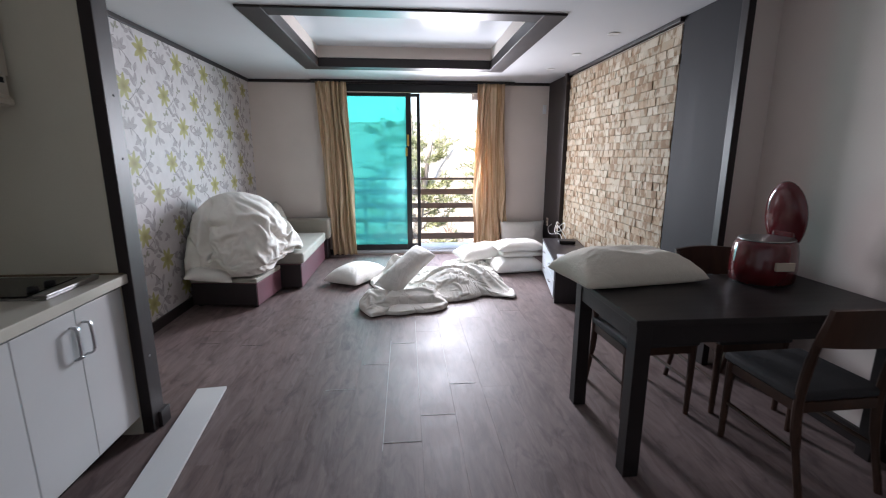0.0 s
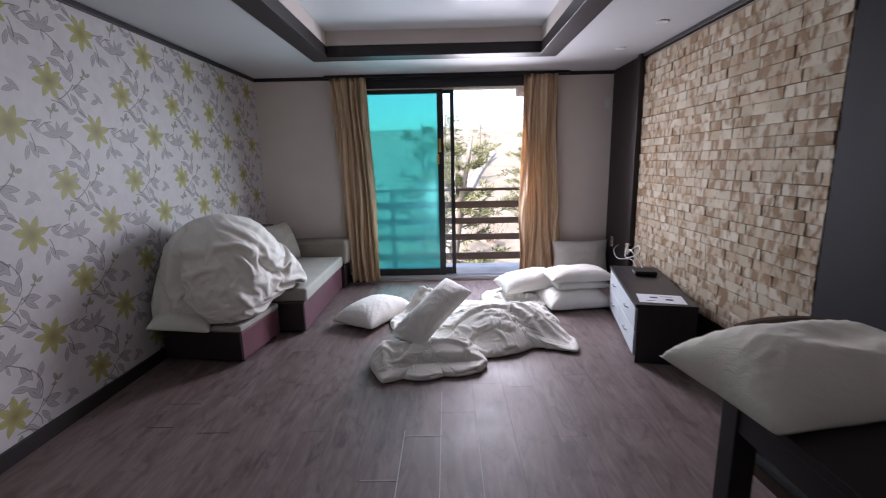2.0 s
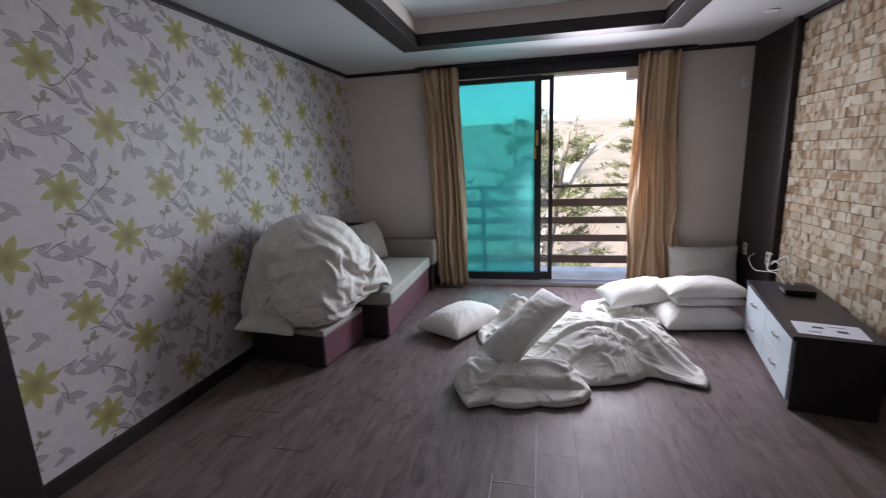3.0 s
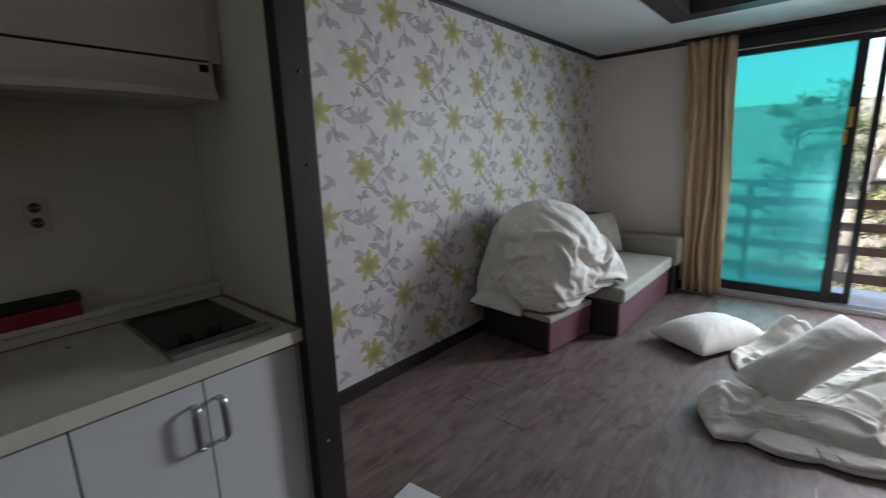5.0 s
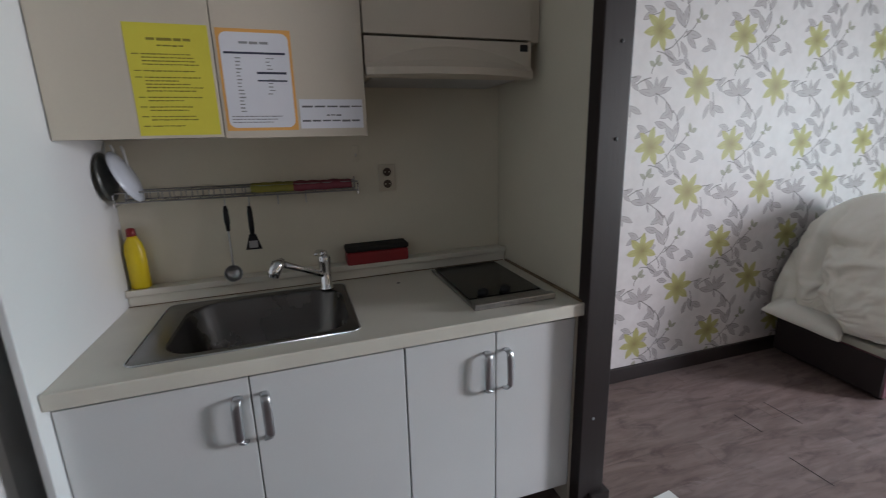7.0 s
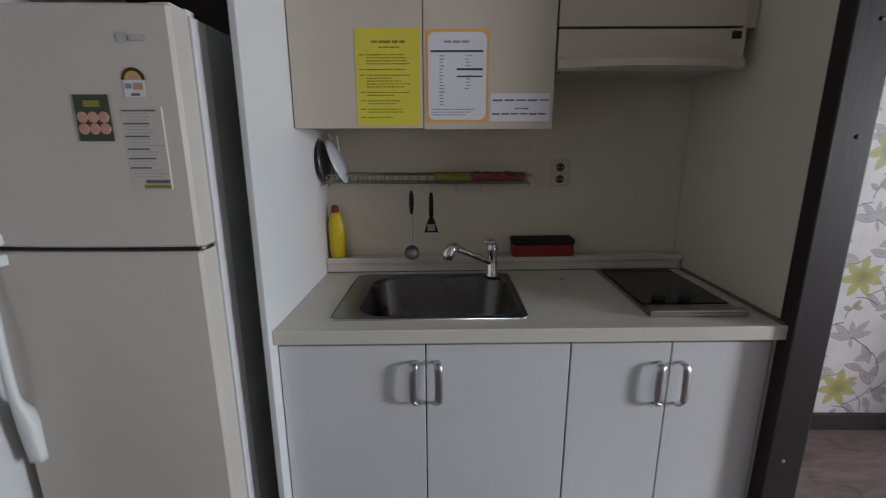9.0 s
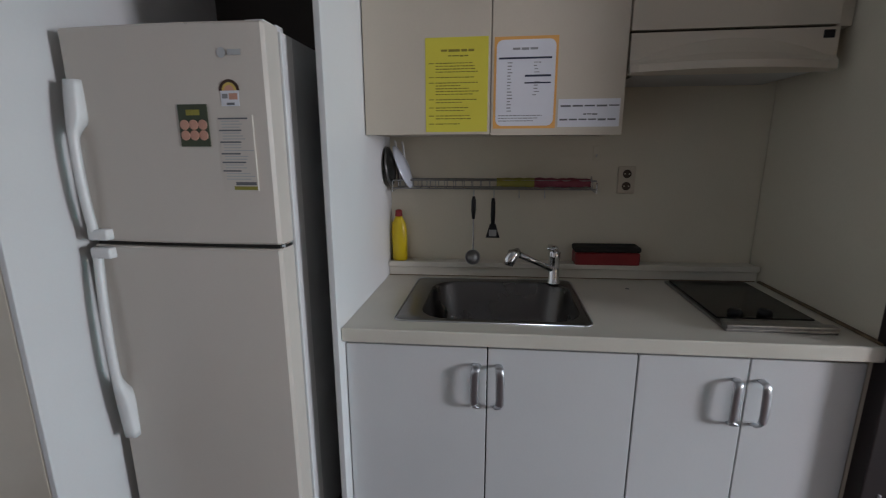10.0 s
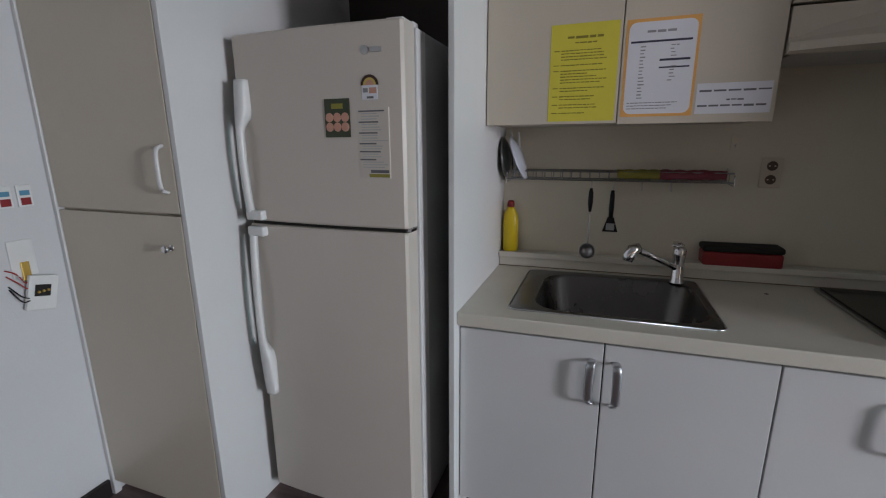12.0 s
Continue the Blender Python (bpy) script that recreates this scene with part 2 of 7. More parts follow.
def brick_stone():
    m, nt, b = nodes_of("cut_stone")
    v = coords(nt, "World", (1.0, 1.0, 1.8))
    info = nt.nodes.new("ShaderNodeObjectInfo").outputs["Random"]
    isl = nt.nodes.new("ShaderNodeNewGeometry").outputs["Random Per Island"]
    rnd = math_node(nt, "FRACT", math_node(nt, "ADD", math_node(nt, "MULTIPLY", info, 7.0), isl))
    # rust patches run through the height of a block and change from block to block
    shift = nt.nodes.new("ShaderNodeVectorMath")
    shift.operation = "MULTIPLY_ADD"
    link(nt, rnd, shift.inputs[0])
    shift.inputs[1].default_value = (13.0, 29.0, 7.0)
    link(nt, coords(nt, "World", (1.0, 1.0, 0.55)), shift.inputs[2])
    blot = noise_node(nt, shift.outputs[0], 15.0, 3, 0.5, 0.3)
    tone = noise_node(nt, shift.outputs[0], 6.0, 2, 0.5)
    fine = noise_node(nt, v, 70.0, 5, 0.65)
    c = mix_col(nt, rnd, (0.38, 0.315, 0.225), (0.56, 0.49, 0.385))
    c = mix_col(nt, math_node(nt, "MULTIPLY", ramp(nt, tone, 0.47, 0.66), 0.6), c, (0.40, 0.265, 0.155))
    c = mix_col(nt, math_node(nt, "MULTIPLY", ramp(nt, blot, 0.49, 0.59), 0.9), c, (0.20, 0.112, 0.048))
    c = mix_col(nt, math_node(nt, "MULTIPLY", ramp(nt, fine, 0.45, 0.8), 0.3), c, (0.28, 0.20, 0.14))
    link(nt, c, b.inputs["Base Color"])
    b.inputs["Roughness"].default_value = 0.85
    bump(nt, b, math_node(nt, "ADD", fine, blot), 0.5, 0.01)
    return m


def film_glass(name, col, amount):
    """Clear glass, with a coloured translucent film on it."""
    m, nt, b = nodes_of(name)
    tr = nt.nodes.new("ShaderNodeBsdfTransparent")
    tr.inputs[0].default_value = (*col, 1)
    tl = nt.nodes.new("ShaderNodeBsdfTranslucent")
    tl.inputs[0].default_value = (*[c * 0.95 for c in col], 1)
    gl = nt.nodes.new("ShaderNodeBsdfGlossy")
    gl.inputs["Roughness"].default_value = 0.04
    s1, s2 = nt.nodes.new("ShaderNodeMixShader"), nt.nodes.new("ShaderNodeMixShader")
    haze = noise_node(nt, coords(nt, "World"), 3.0, 4)
    link(nt, math_node(nt, "MULTIPLY_ADD", haze, 0.2 * amount, 0.9 * amount), s1.inputs[0])
    link(nt, tr.outputs[0], s1.inputs[1])
    link(nt, tl.outputs[0], s1.inputs[2])
    fr = nt.nodes.new("ShaderNodeFresnel")
    fr.inputs[0].default_value = 1.35
    link(nt, fr.outputs[0], s2.inputs[0])
    link(nt, s1.outputs[0], s2.inputs[1])
    link(nt, gl.outputs[0], s2.inputs[2])
    link(nt, s2.outputs[0], nt.nodes["Material Output"].inputs[0])
    return m


def curtain_cloth():
    """Woven curtain with fine upright stripes of gold, straw and brown, letting some light through."""
    m, nt, b = nodes_of("gold_curtain")
    v = coords(nt, "Object", (42.0, 42.0, 0.25))
    stripe, slub = noise_node(nt, v, 1.0, 2, 0.5), noise_node(nt, coords(nt, "Object", (1, 1, 0.3)), 60.0, 3)
    c = mix_col(nt, ramp(nt, stripe, 0.35, 0.65), (0.50, 0.335, 0.195), (0.80, 0.625, 0.44))
    c = mix_col(nt, math_node(nt, "MULTIPLY", ramp(nt, slub, 0.4, 0.8), 0.3), c, (0.45, 0.33, 0.19))
    link(nt, c, b.inputs["Base Color"])
    b.inputs["Roughness"].default_value = 0.8
    bump(nt, b, slub, 0.2, 0.004)
    tr = nt.nodes.new("ShaderNodeBsdfTranslucent")
    link(nt, c, tr.inputs[0])
    ms = nt.nodes.new("ShaderNodeMixShader")
    ms.inputs[0].default_value = 0.25
    link(nt, b.outputs[0], ms.inputs[1])
    link(nt, tr.outputs[0], ms.inputs[2])
    link(nt, ms.outputs[0], nt.nodes["Material Output"].inputs[0])
    return m


M_FLOOR = floor_wood()
M_JOINT = surface("worn_joint", (0.50, 0.49, 0.48), 0.6, fine=200)
M_PAPER = wallpaper()
M_WALL = surface("cream_wallpaper", (0.71, 0.625, 0.575), 0.75, scale=1.3, fine=160, relief=0.25, spread=0.05, kind="World")
M_WALLS = surface("bluish_white_wallpaper", (0.64, 0.645, 0.66), 0.75, scale=1.3, fine=160, relief=0.2, spread=0.04, kind="World")
M_WALLK = surface("cream_panel", (0.72, 0.67, 0.545), 0.5, scale=1.5, fine=120, relief=0.08, spread=0.05, kind="World")
M_CEIL = surface("white_ceiling_paper", (0.54, 0.535, 0.55), 0.7, scale=1.1, fine=140, relief=0.15, spread=0.04, kind="World")
M_GLOSSCEIL = surface("glossy_ceiling_panel", (0.66, 0.66, 0.69), 0.12, scale=0.8, fine=30, relief=0.0, spread=0.02, kind="World", spec=0.08)
M_TRIM = surface("dark_walnut_trim", (0.027, 0.020, 0.020), 0.45, spec=0.35, scale=3, fine=60, stretch=(1, 1, 0.2), kind="World", relief=0.1)
M_DARKPANEL = surface("dark_grey_panel", (0.022, 0.021, 0.024), 0.7, spec=0.22, scale=2, fine=80, stretch=(1, 3, 0.3), kind="World", relief=0.12)
M_BRICK = brick_stone()
M_MORTAR = surface("dark_mortar", (0.31, 0.235, 0.18), 0.95, fine=120, relief=0.4)
M_WHITE = surface("white_laminate", (0.68, 0.685, 0.685), 0.36, scale=1.6, fine=120, relief=0.04, spread=0.04)
M_CREAMLAM = surface("cream_laminate", (0.61, 0.55, 0.455), 0.36, scale=1.6, fine=120, relief=0.04, spread=0.05)
M_WORKTOP = surface("speckled_worktop", (0.69, 0.655, 0.57), 0.34, scale=3, fine=300, relief=0.05, spread=0.07)
# dark brown standing for the deep shade in the fridge recess
M_RECESS = surface("recess_shade", (0.05, 0.04, 0.035), 0.8, kind="World")
M_GAP = surface("dark_gap", (0.02, 0.018, 0.016), 0.9)
M_SUBFLOOR = surface("plank_groove", (0.085, 0.058, 0.05), 0.9)
M_STEEL = surface("brushed_steel", (0.42, 0.42, 0.42), 0.32, 1.0, scale=4, fine=140, stretch=(1, 14, 1), relief=0.06)
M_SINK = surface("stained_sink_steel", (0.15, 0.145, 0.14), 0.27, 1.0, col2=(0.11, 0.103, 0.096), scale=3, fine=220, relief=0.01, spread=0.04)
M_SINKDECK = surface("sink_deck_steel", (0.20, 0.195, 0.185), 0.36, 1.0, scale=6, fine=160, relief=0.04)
M_CHROME = surface("chrome", (0.75, 0.75, 0.76), 0.12, 1.0, relief=0.0, spread=0.02)
M_ALU = surface("satin_aluminium", (0.58, 0.59, 0.61), 0.32, 1.0, relief=0.03, spread=0.03)
M_BLACKGLASS = surface("black_glass", (0.010, 0.010, 0.011), 0.16, relief=0.02, spread=0.05, spec=0.3)
M_BLACK = surface("black_plastic", (0.012, 0.012, 0.014), 0.45, relief=0.05, spec=0.3)
M_FRIDGE = surface("fridge_enamel", (0.62, 0.57, 0.51), 0.30, scale=1.5, fine=150, relief=0.03, spread=0.04)
M_FRIDGESIDE = surface("fridge_side_grey", (0.50, 0.51, 0.51), 0.4, fine=150, relief=0.05)
M_PLASTIC = surface("white_plastic", (0.74, 0.745, 0.74), 0.35, relief=0.03, spread=0.05)
M_IVORY = surface("ivory_plastic", (0.62, 0.55, 0.44), 0.4, relief=0.03, spread=0.05)
M_YELLOW = surface("yellow_sheet", (0.72, 0.64, 0.07), 0.55, relief=0.03, spread=0.04)
M_SHEET = surface("white_sheet", (0.74, 0.75, 0.80), 0.55, relief=0.03, spread=0.03)
M_ORANGE = surface("orange_border", (0.80, 0.42, 0.12), 0.55, relief=0.03, spread=0.04)
M_INK = surface("dark_ink", (0.16, 0.16, 0.17), 0.6, relief=0.0)
M_GREYINK = surface("grey_ink", (0.30, 0.30, 0.31), 0.6, relief=0.0)
M_YPRINT = surface("yellow_print", (0.66, 0.48, 0.12), 0.5, relief=0.0)
M_DARKPLATE = surface("dark_glaze", (0.085, 0.088, 0.08), 0.35, relief=0.0)
M_PLATE = surface("glazed_plate", (0.62, 0.66, 0.74), 0.25, relief=0.0, spread=0.05)
M_BROWNPLASTIC = surface("brown_plastic", (0.07, 0.04, 0.025), 0.4, relief=0.0)
M_GRIME = surface("brown_grime", (0.27, 0.19, 0.115), 0.8, scale=20, fine=200, relief=0.3, spread=0.3)
M_NAVY = surface("navy_ink", (0.035, 0.04, 0.075), 0.6, relief=0.0)
M_OLIVEINK = surface("faded_ink", (0.27, 0.225, 0.03), 0.6, relief=0.0)
M_RED = surface("red_plastic", (0.27, 0.015, 0.02), 0.4, relief=0.05)
M_REDGLOSS = surface("dark_red_gloss", (0.11, 0.009, 0.013), 0.18, relief=0.0, spread=0.08, coat=0.6)
M_YPLASTIC = surface("yellow_plastic", (0.80, 0.60, 0.02), 0.35, relief=0.02, spread=0.05)
M_PINK = surface("pink_cloth", (0.24, 0.055, 0.075), 0.85, fine=200, relief=0.4)
M_LIME = surface("lime_cloth", (0.33, 0.30, 0.06), 0.85, fine=200, relief=0.4)
M_MAROON = surface("maroon_vinyl", (0.165, 0.062, 0.082), 0.5, scale=4, fine=130, relief=0.25, spread=0.14)
M_DARKVINYL = surface("black_brown_vinyl", (0.022, 0.014, 0.016), 0.5, fine=130, relief=0.2)
M_SEATCLOTH = cloth("grey_green_upholstery", (0.42, 0.405, 0.36), 220.0, 0.1)
M_PILLOWGREY = cloth("taupe_cushion", (0.27, 0.24, 0.20), 220.0, 0.1)
M_DUVET = cloth("white_cotton", (0.78, 0.755, 0.715), 330.0, 0.15, 0.0, (0.70, 0.665, 0.61))
M_PILLOW = cloth("white_pillow_cotton", (0.74, 0.72, 0.69), 330.0, 0.15, 0.0, (0.66, 0.63, 0.59))
M_PILLOWTAN = cloth("cream_pillow_cotton", (0.80, 0.74, 0.63), 330.0, 0.15, 0.0, (0.74, 0.67, 0.56))
M_CURTAIN = curtain_cloth()
M_TABLE = surface("black_brown_veneer", (0.022, 0.017, 0.017), 0.42, spec=0.35, scale=4, fine=70, stretch=(0.5, 6, 1), relief=0.08)
M_CHAIR = surface("dark_stained_wood", (0.066, 0.031, 0.019), 0.4, spec=0.4, scale=6, fine=70, stretch=(3, 3, 0.5), relief=0.1, spread=0.2)
M_CHAIRPAD = cloth("black_seat_vinyl", (0.035, 0.032, 0.034), 220.0, 0.0)
M_TVTOP = surface("dark_tv_veneer", (0.034, 0.029, 0.033), 0.36, scale=4, fine=80, stretch=(6, 0.6, 1), relief=0.06)
M_DRAWER = surface("pale_grey_drawer", (0.62, 0.66, 0.70), 0.35, relief=0.03, spread=0.04)
M_FRAME = surface("black_aluminium", (0.018, 0.016, 0.018), 0.35, 0.3, relief=0.03)
M_FILM = film_glass("teal_film_glass", (0.33, 0.82, 0.79), 0.36)
M_GLASS = film_glass("clear_glass", (0.93, 0.95, 0.95), 0.02)
M_RAIL = surface("brown_rail_board", (0.15, 0.088, 0.058), 0.7, scale=5, fine=60, stretch=(0.5, 4, 4), relief=0.3, spread=0.2)
M_BALCONY = surface("pale_dirty_screed", (0.80, 0.78, 0.77), 0.9, col2=(0.46, 0.44, 0.42), scale=2.6, fine=60, relief=0.5, spread=0.2, kind="World")
M_BEAM = surface("pinkish_render", (0.62, 0.55, 0.53), 0.9, fine=60, relief=0.4, kind="World")
M_BRASS = surface("brass", (0.70, 0.46, 0.12), 0.35, 0.8, relief=0.03)
M_SILVER = surface("silver_print", (0.55, 0.55, 0.55), 0.3, 0.7, relief=0.0)
M_PHOTO = surface("green_photo_print", (0.05, 0.065, 0.03), 0.4, relief=0.0, spread=0.2)
M_SALMON = surface("salmon_print", (0.62, 0.33, 0.24), 0.4, relief=0.0)
M_WIRE = surface("red_wire", (0.45, 0.03, 0.03), 0.4, relief=0.0)
M_BLUEPRINT = surface("blue_print", (0.10, 0.30, 0.45), 0.5, relief=0.0)
M_HILL = surface("dry_grass_slope", (0.185, 0.15, 0.122), 0.95, col2=(0.085, 0.075, 0.052), scale=0.25, fine=3.0, relief=0.6, spread=0.25, kind="World")
M_BARK = surface("grey_bark", (0.23, 0.19, 0.16), 0.9, scale=8, fine=40, relief=0.7, spread=0.25)
M_PALEBARK = surface("pale_bare_bark", (0.46, 0.44, 0.43), 0.85, scale=8, fine=40, relief=0.6, spread=0.2)
M_TWIG = surface("dry_twig", (0.24, 0.175, 0.14), 0.9, relief=0.3)
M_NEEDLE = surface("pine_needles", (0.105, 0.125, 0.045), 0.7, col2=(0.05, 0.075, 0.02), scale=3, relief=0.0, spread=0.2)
# the same needles with sunlight put into a lighter, yellower green
M_NEEDLELIT = surface("sunlit_needles", (0.155, 0.155, 0.065), 0.7, col2=(0.07, 0.08, 0.035), scale=3, relief=0.0, spread=0.2)


# ---- mesh helpers ----
def finish(name, bm, material, parent=None, label="", smooth=False):
    bmesh.ops.recalc_face_normals(bm, faces=bm.faces)
    me = bpy.data.meshes.new(name)
    bm.to_mesh(me)
    bm.free()
    me.materials.append(material)
    if smooth:
        me.polygons.foreach_set("use_smooth", [True] * len(me.polygons))
    ob = new(name, me)
    if parent is not None:
        ob.parent = parent
    if label:
        ob["label"] = label
    return ob


def part(name, bm, material, parent, label="", smooth=False):
    return finish(name, bm, material, parent, label, smooth)


def thing(name, label, category, m=None, group="", kind=""):
    """An Empty at a thing's base, for its parts."""
    ob = new(name)
    if m is not None:
        ob.matrix_basis = m
    return tagged(ob, label, category, group, kind)


def box(x0, x1, y0, y1, z0, z1, bevel=0.0, seg=2, bm=None, m=None):
    """A box by its limits, its edges rounded."""
    own = bmesh.new()
    r = bmesh.ops.create_cube(own, size=1.0)
    for v in r["verts"]:
        v.co = Vector((x0 + (v.co.x + 0.5) * (x1 - x0), y0 + (v.co.y + 0.5) * (y1 - y0), z0 + (v.co.z + 0.5) * (z1 - z0)))
    if bevel:
        bmesh.ops.bevel(own, geom=own.edges[:], offset=bevel, segments=seg, affect="EDGES", profile=0.6)
    if m is not None:
        own.transform(m)
    return join(bm, own)


def join(bm, own):
    if bm is None:
        return own
    me = bpy.data.meshes.new("tmp")
    own.to_mesh(me)
    own.free()
    bm.from_mesh(me)
    bpy.data.meshes.remove(me)
    return bm


def lathe(profile, seg=24, bm=None, m=None):
    """A turned shape from (radius, height) pairs, round z."""
    own = bmesh.new()
    rings = [[own.verts.new((r * math.cos(2 * math.pi * k / seg), r * math.sin(2 * math.pi * k / seg), z)) for k in range(seg)] for r, z in profile]
    for a, b in zip(rings, rings[1:]):
        for k in range(seg):
            own.faces.new((a[k], a[(k + 1) % seg], b[(k + 1) % seg], b[k]))
    own.faces.new(rings[0][::-1])
    own.faces.new(rings[-1])
    if m is not None:
        own.transform(m)
    return join(bm, own)


def tube(points, radii, seg=8, bm=None, flat=1.0):
    """A round bar along a line of points."""
    own = bmesh.new()
    pts = [Vector(p) for p in points]
    if not isinstance(radii, (list, tuple)):
        radii = [radii] * len(pts)
    rings = []
    for i, p in enumerate(pts):
        d = (pts[min(i + 1, len(pts) - 1)] - pts[max(i - 1, 0)]).normalized()
        side = d.cross(Vector((0, 0, 1)) if abs(d.z) < 0.9 else Vector((1, 0, 0))).normalized()
        up = side.cross(d)
        rings.append([own.verts.new(p + radii[i] * (math.cos(2 * math.pi * k / seg) * side + flat * math.sin(2 * math.pi * k / seg) * up)) for k in range(seg)])
    for a, b in zip(rings, rings[1:]):
        for k in range(seg):
            own.faces.new((a[k], a[(k + 1) % seg], b[(k + 1) % seg], b[k]))
    own.faces.new(rings[0][::-1])
    own.faces.new(rings[-1])
    return join(bm, own)


def bend(points, n=6):
    """A smooth line through a few points."""
    p = [Vector(q) for q in points]
    p = [2 * p[0] - p[1]] + p + [2 * p[-1] - p[-2]]
    out = []
    for i in range(1, len(p) - 2):
        for k in range(n):
            t = k / n
            out.append(0.5 * (2 * p[i] + (p[i + 1] - p[i - 1]) * t + (2 * p[i - 1] - 5 * p[i] + 4 * p[i + 1] - p[i + 2]) * t * t
                              + (3 * p[i] - p[i - 1] - 3 * p[i + 1] + p[i + 2]) * t ** 3))
    return out + [p[-2]]


def structure(name, bm, material, label, category):
    return tagged(finish(name, bm, material), label, category, kind="structure")


# ---- the rooms: one living room with a kitchen alcove, and a balcony ----
XL, XR, YS, YN, H = -0.79, 3.62, 0.69, 7.92, 2.46
XB = 3.42          # face of the stone wall
T = 0.16

structure("wall_west", box(XL - T, XL, YS - T, YN + T, -0.12, H + 0.4), M_PAPER, "white wallpaper with olive blossoms and grey leaf vines", "wall")
structure("wall_south", box(XL, XR + T, YS - T, YS, -0.12, H + 0.4), M_WALLS, "plain off-white papered wall", "wall")
structure("wall_east", box(XR, XR + T, YS, YN + T, -0.12, H + 0.4), M_WALL, "plain cream papered wall beside the dining table", "wall")

# north wall, with the balcony opening
DX0, DX1, DZ0, DZ1 = 0.40, 2.56, 0.05, 2.42
wall_n = box(XL, DX0, YN, YN + T, -0.12, H + 0.4)
box(DX1, XR, YN, YN + T, -0.12, H + 0.4, bm=wall_n)
box(DX0, DX1, YN, YN + T, DZ1, H + 0.4, bm=wall_n)
box(DX0, DX1, YN, YN + T, -0.12, DZ0 - 0.03, bm=wall_n)
structure("wall_north", wall_n, M_WALL, "plain cream papered wall round the balcony door", "wall")

# the thickened east wall: dark niche, stone facing, dark grey panel
structure("wall_pier", box(XB, XR, 4.17, YN, -0.05, H + 0.1), M_WALL, "cream return of the thickened wall", "wall")
structure("niche_panel", box(XB - 0.03, XB - 0.002, 7.17, YN - 0.002, 0, H - 0.002, 0.003), M_TRIM, "dark walnut panel in the corner by the window", "wall panel")
structure("niche_edge", box(XB - 0.075, XB - 0.002, 7.105, 7.168, 0, H - 0.002, 0.004), M_TRIM, "dark walnut upright beside the stone facing", "trim")
structure("grey_panel", box(XB - 0.022, XB - 0.002, 4.215, 4.815, 0, H - 0.002, 0.003), M_DARKPANEL, "smooth dark grey wall panel", "wall panel")
structure("panel_edge", box(XB - 0.035, XB + 0.012, 4.150, 4.212, 0, H - 0.002, 0.004), M_TRIM, "dark walnut edge strip of the panel", "trim")
structure("stone_base", box(XB - 0.02, XB - 0.002, 4.819, 7.10, 0, 0.262, 0.003), M_TRIM, "dark walnut base board below the stone facing", "trim")

# ceiling with a recessed tray
TX0, TX1, TY0, TY1, TB = 0.163, 2.52, 4.835, 7.085, 0.18
ceil = box(XL, TX0, YS, YN, H, H + 0.12)
box(TX1, XR, YS, YN, H, H + 0.12, bm=ceil)
box(TX0, TX1, YS, TY0, H, H + 0.12, bm=ceil)
box(TX0, TX1, TY1, YN, H, H + 0.12, bm=ceil)
structure("ceiling", ceil, M_CEIL, "white papered ceiling", "ceiling")
fr = box(TX0, TX0 + TB, TY0, TY1, H - 0.016, H + 0.085, 0.006)
box(TX1 - TB, TX1, TY0, TY1, H - 0.016, H + 0.085, 0.006, bm=fr)
box(TX0 + TB, TX1 - TB, TY0, TY0 + TB, H - 0.015, H + 0.084, 0.006, bm=fr)
box(TX0 + TB, TX1 - TB, TY1 - TB, TY1, H - 0.015, H + 0.084, 0.006, bm=fr)
structure("ceiling_tray_frame", fr, M_TRIM, "dark walnut frame round the ceiling tray", "trim")
ris = box(TX0 + TB - 0.03, TX0 + TB, TY0 + TB, TY1 - TB, H + 0.086, H + 0.21)
box(TX1 - TB, TX1 - TB + 0.03, TY0 + TB, TY1 - TB, H + 0.086, H + 0.21, bm=ris)
box(TX0 + TB, TX1 - TB, TY0 + TB - 0.03, TY0 + TB, H + 0.086, H + 0.21, bm=ris)
box(TX0 + TB, TX1 - TB, TY1 - TB, TY1 - TB + 0.03, H + 0.086, H + 0.21, bm=ris)
structure("ceiling_tray_riser", ris, M_WALL, "cream upright sides of the ceiling tray", "trim")
structure("ceiling_tray_panel", box(TX0 + TB - 0.04, TX1 - TB + 0.04, TY0 + TB - 0.04, TY1 - TB + 0.04, H + 0.212, H + 0.235), M_GLOSSCEIL,
          "glossy white panel in the ceiling tray", "ceiling")
structure("roof", box(XL - T, XR + T, YS - T, YN + T, H + 0.402, H + 0.5), M_CEIL, "plain slab above the rooms", "ceiling")

# cornices and skirtings
structure("cornice_west", box(XL, XL + 0.022, 3.77, YN - 0.024, H - 0.04, H - 0.002, 0.004), M_TRIM, "dark walnut cornice strip", "trim")
structure("cornice_north", box(XL, XB - 0.035, YN - 0.022, YN, H - 0.04, H - 0.002, 0.004), M_TRIM, "dark walnut cornice strip", "trim")
structure("cornice_east", box(XB - 0.05, XB - 0.004, 4.82, 7.10, H - 0.036, H - 0.003, 0.004), M_TRIM, "dark walnut cornice strip", "trim")
structure("cornice_dining", box(XR - 0.022, XR, YS, 4.148, H - 0.04, H - 0.002, 0.004), M_TRIM, "dark walnut cornice strip", "trim")
structure("baseboard_west", box(XL, XL + 0.018, 3.77, YN - 0.02, 0, 0.09, 0.003), M_TRIM, "dark walnut skirting board", "skirting")
bb = box(XL, DX0 - 0.01, YN - 0.018, YN, 0, 0.09, 0.003)
box(DX1 + 0.01, XB - 0.035, YN - 0.018, YN, 0, 0.09, 0.003, bm=bb)
structure("baseboard_north", bb, M_TRIM, "dark walnut skirting board", "skirting")
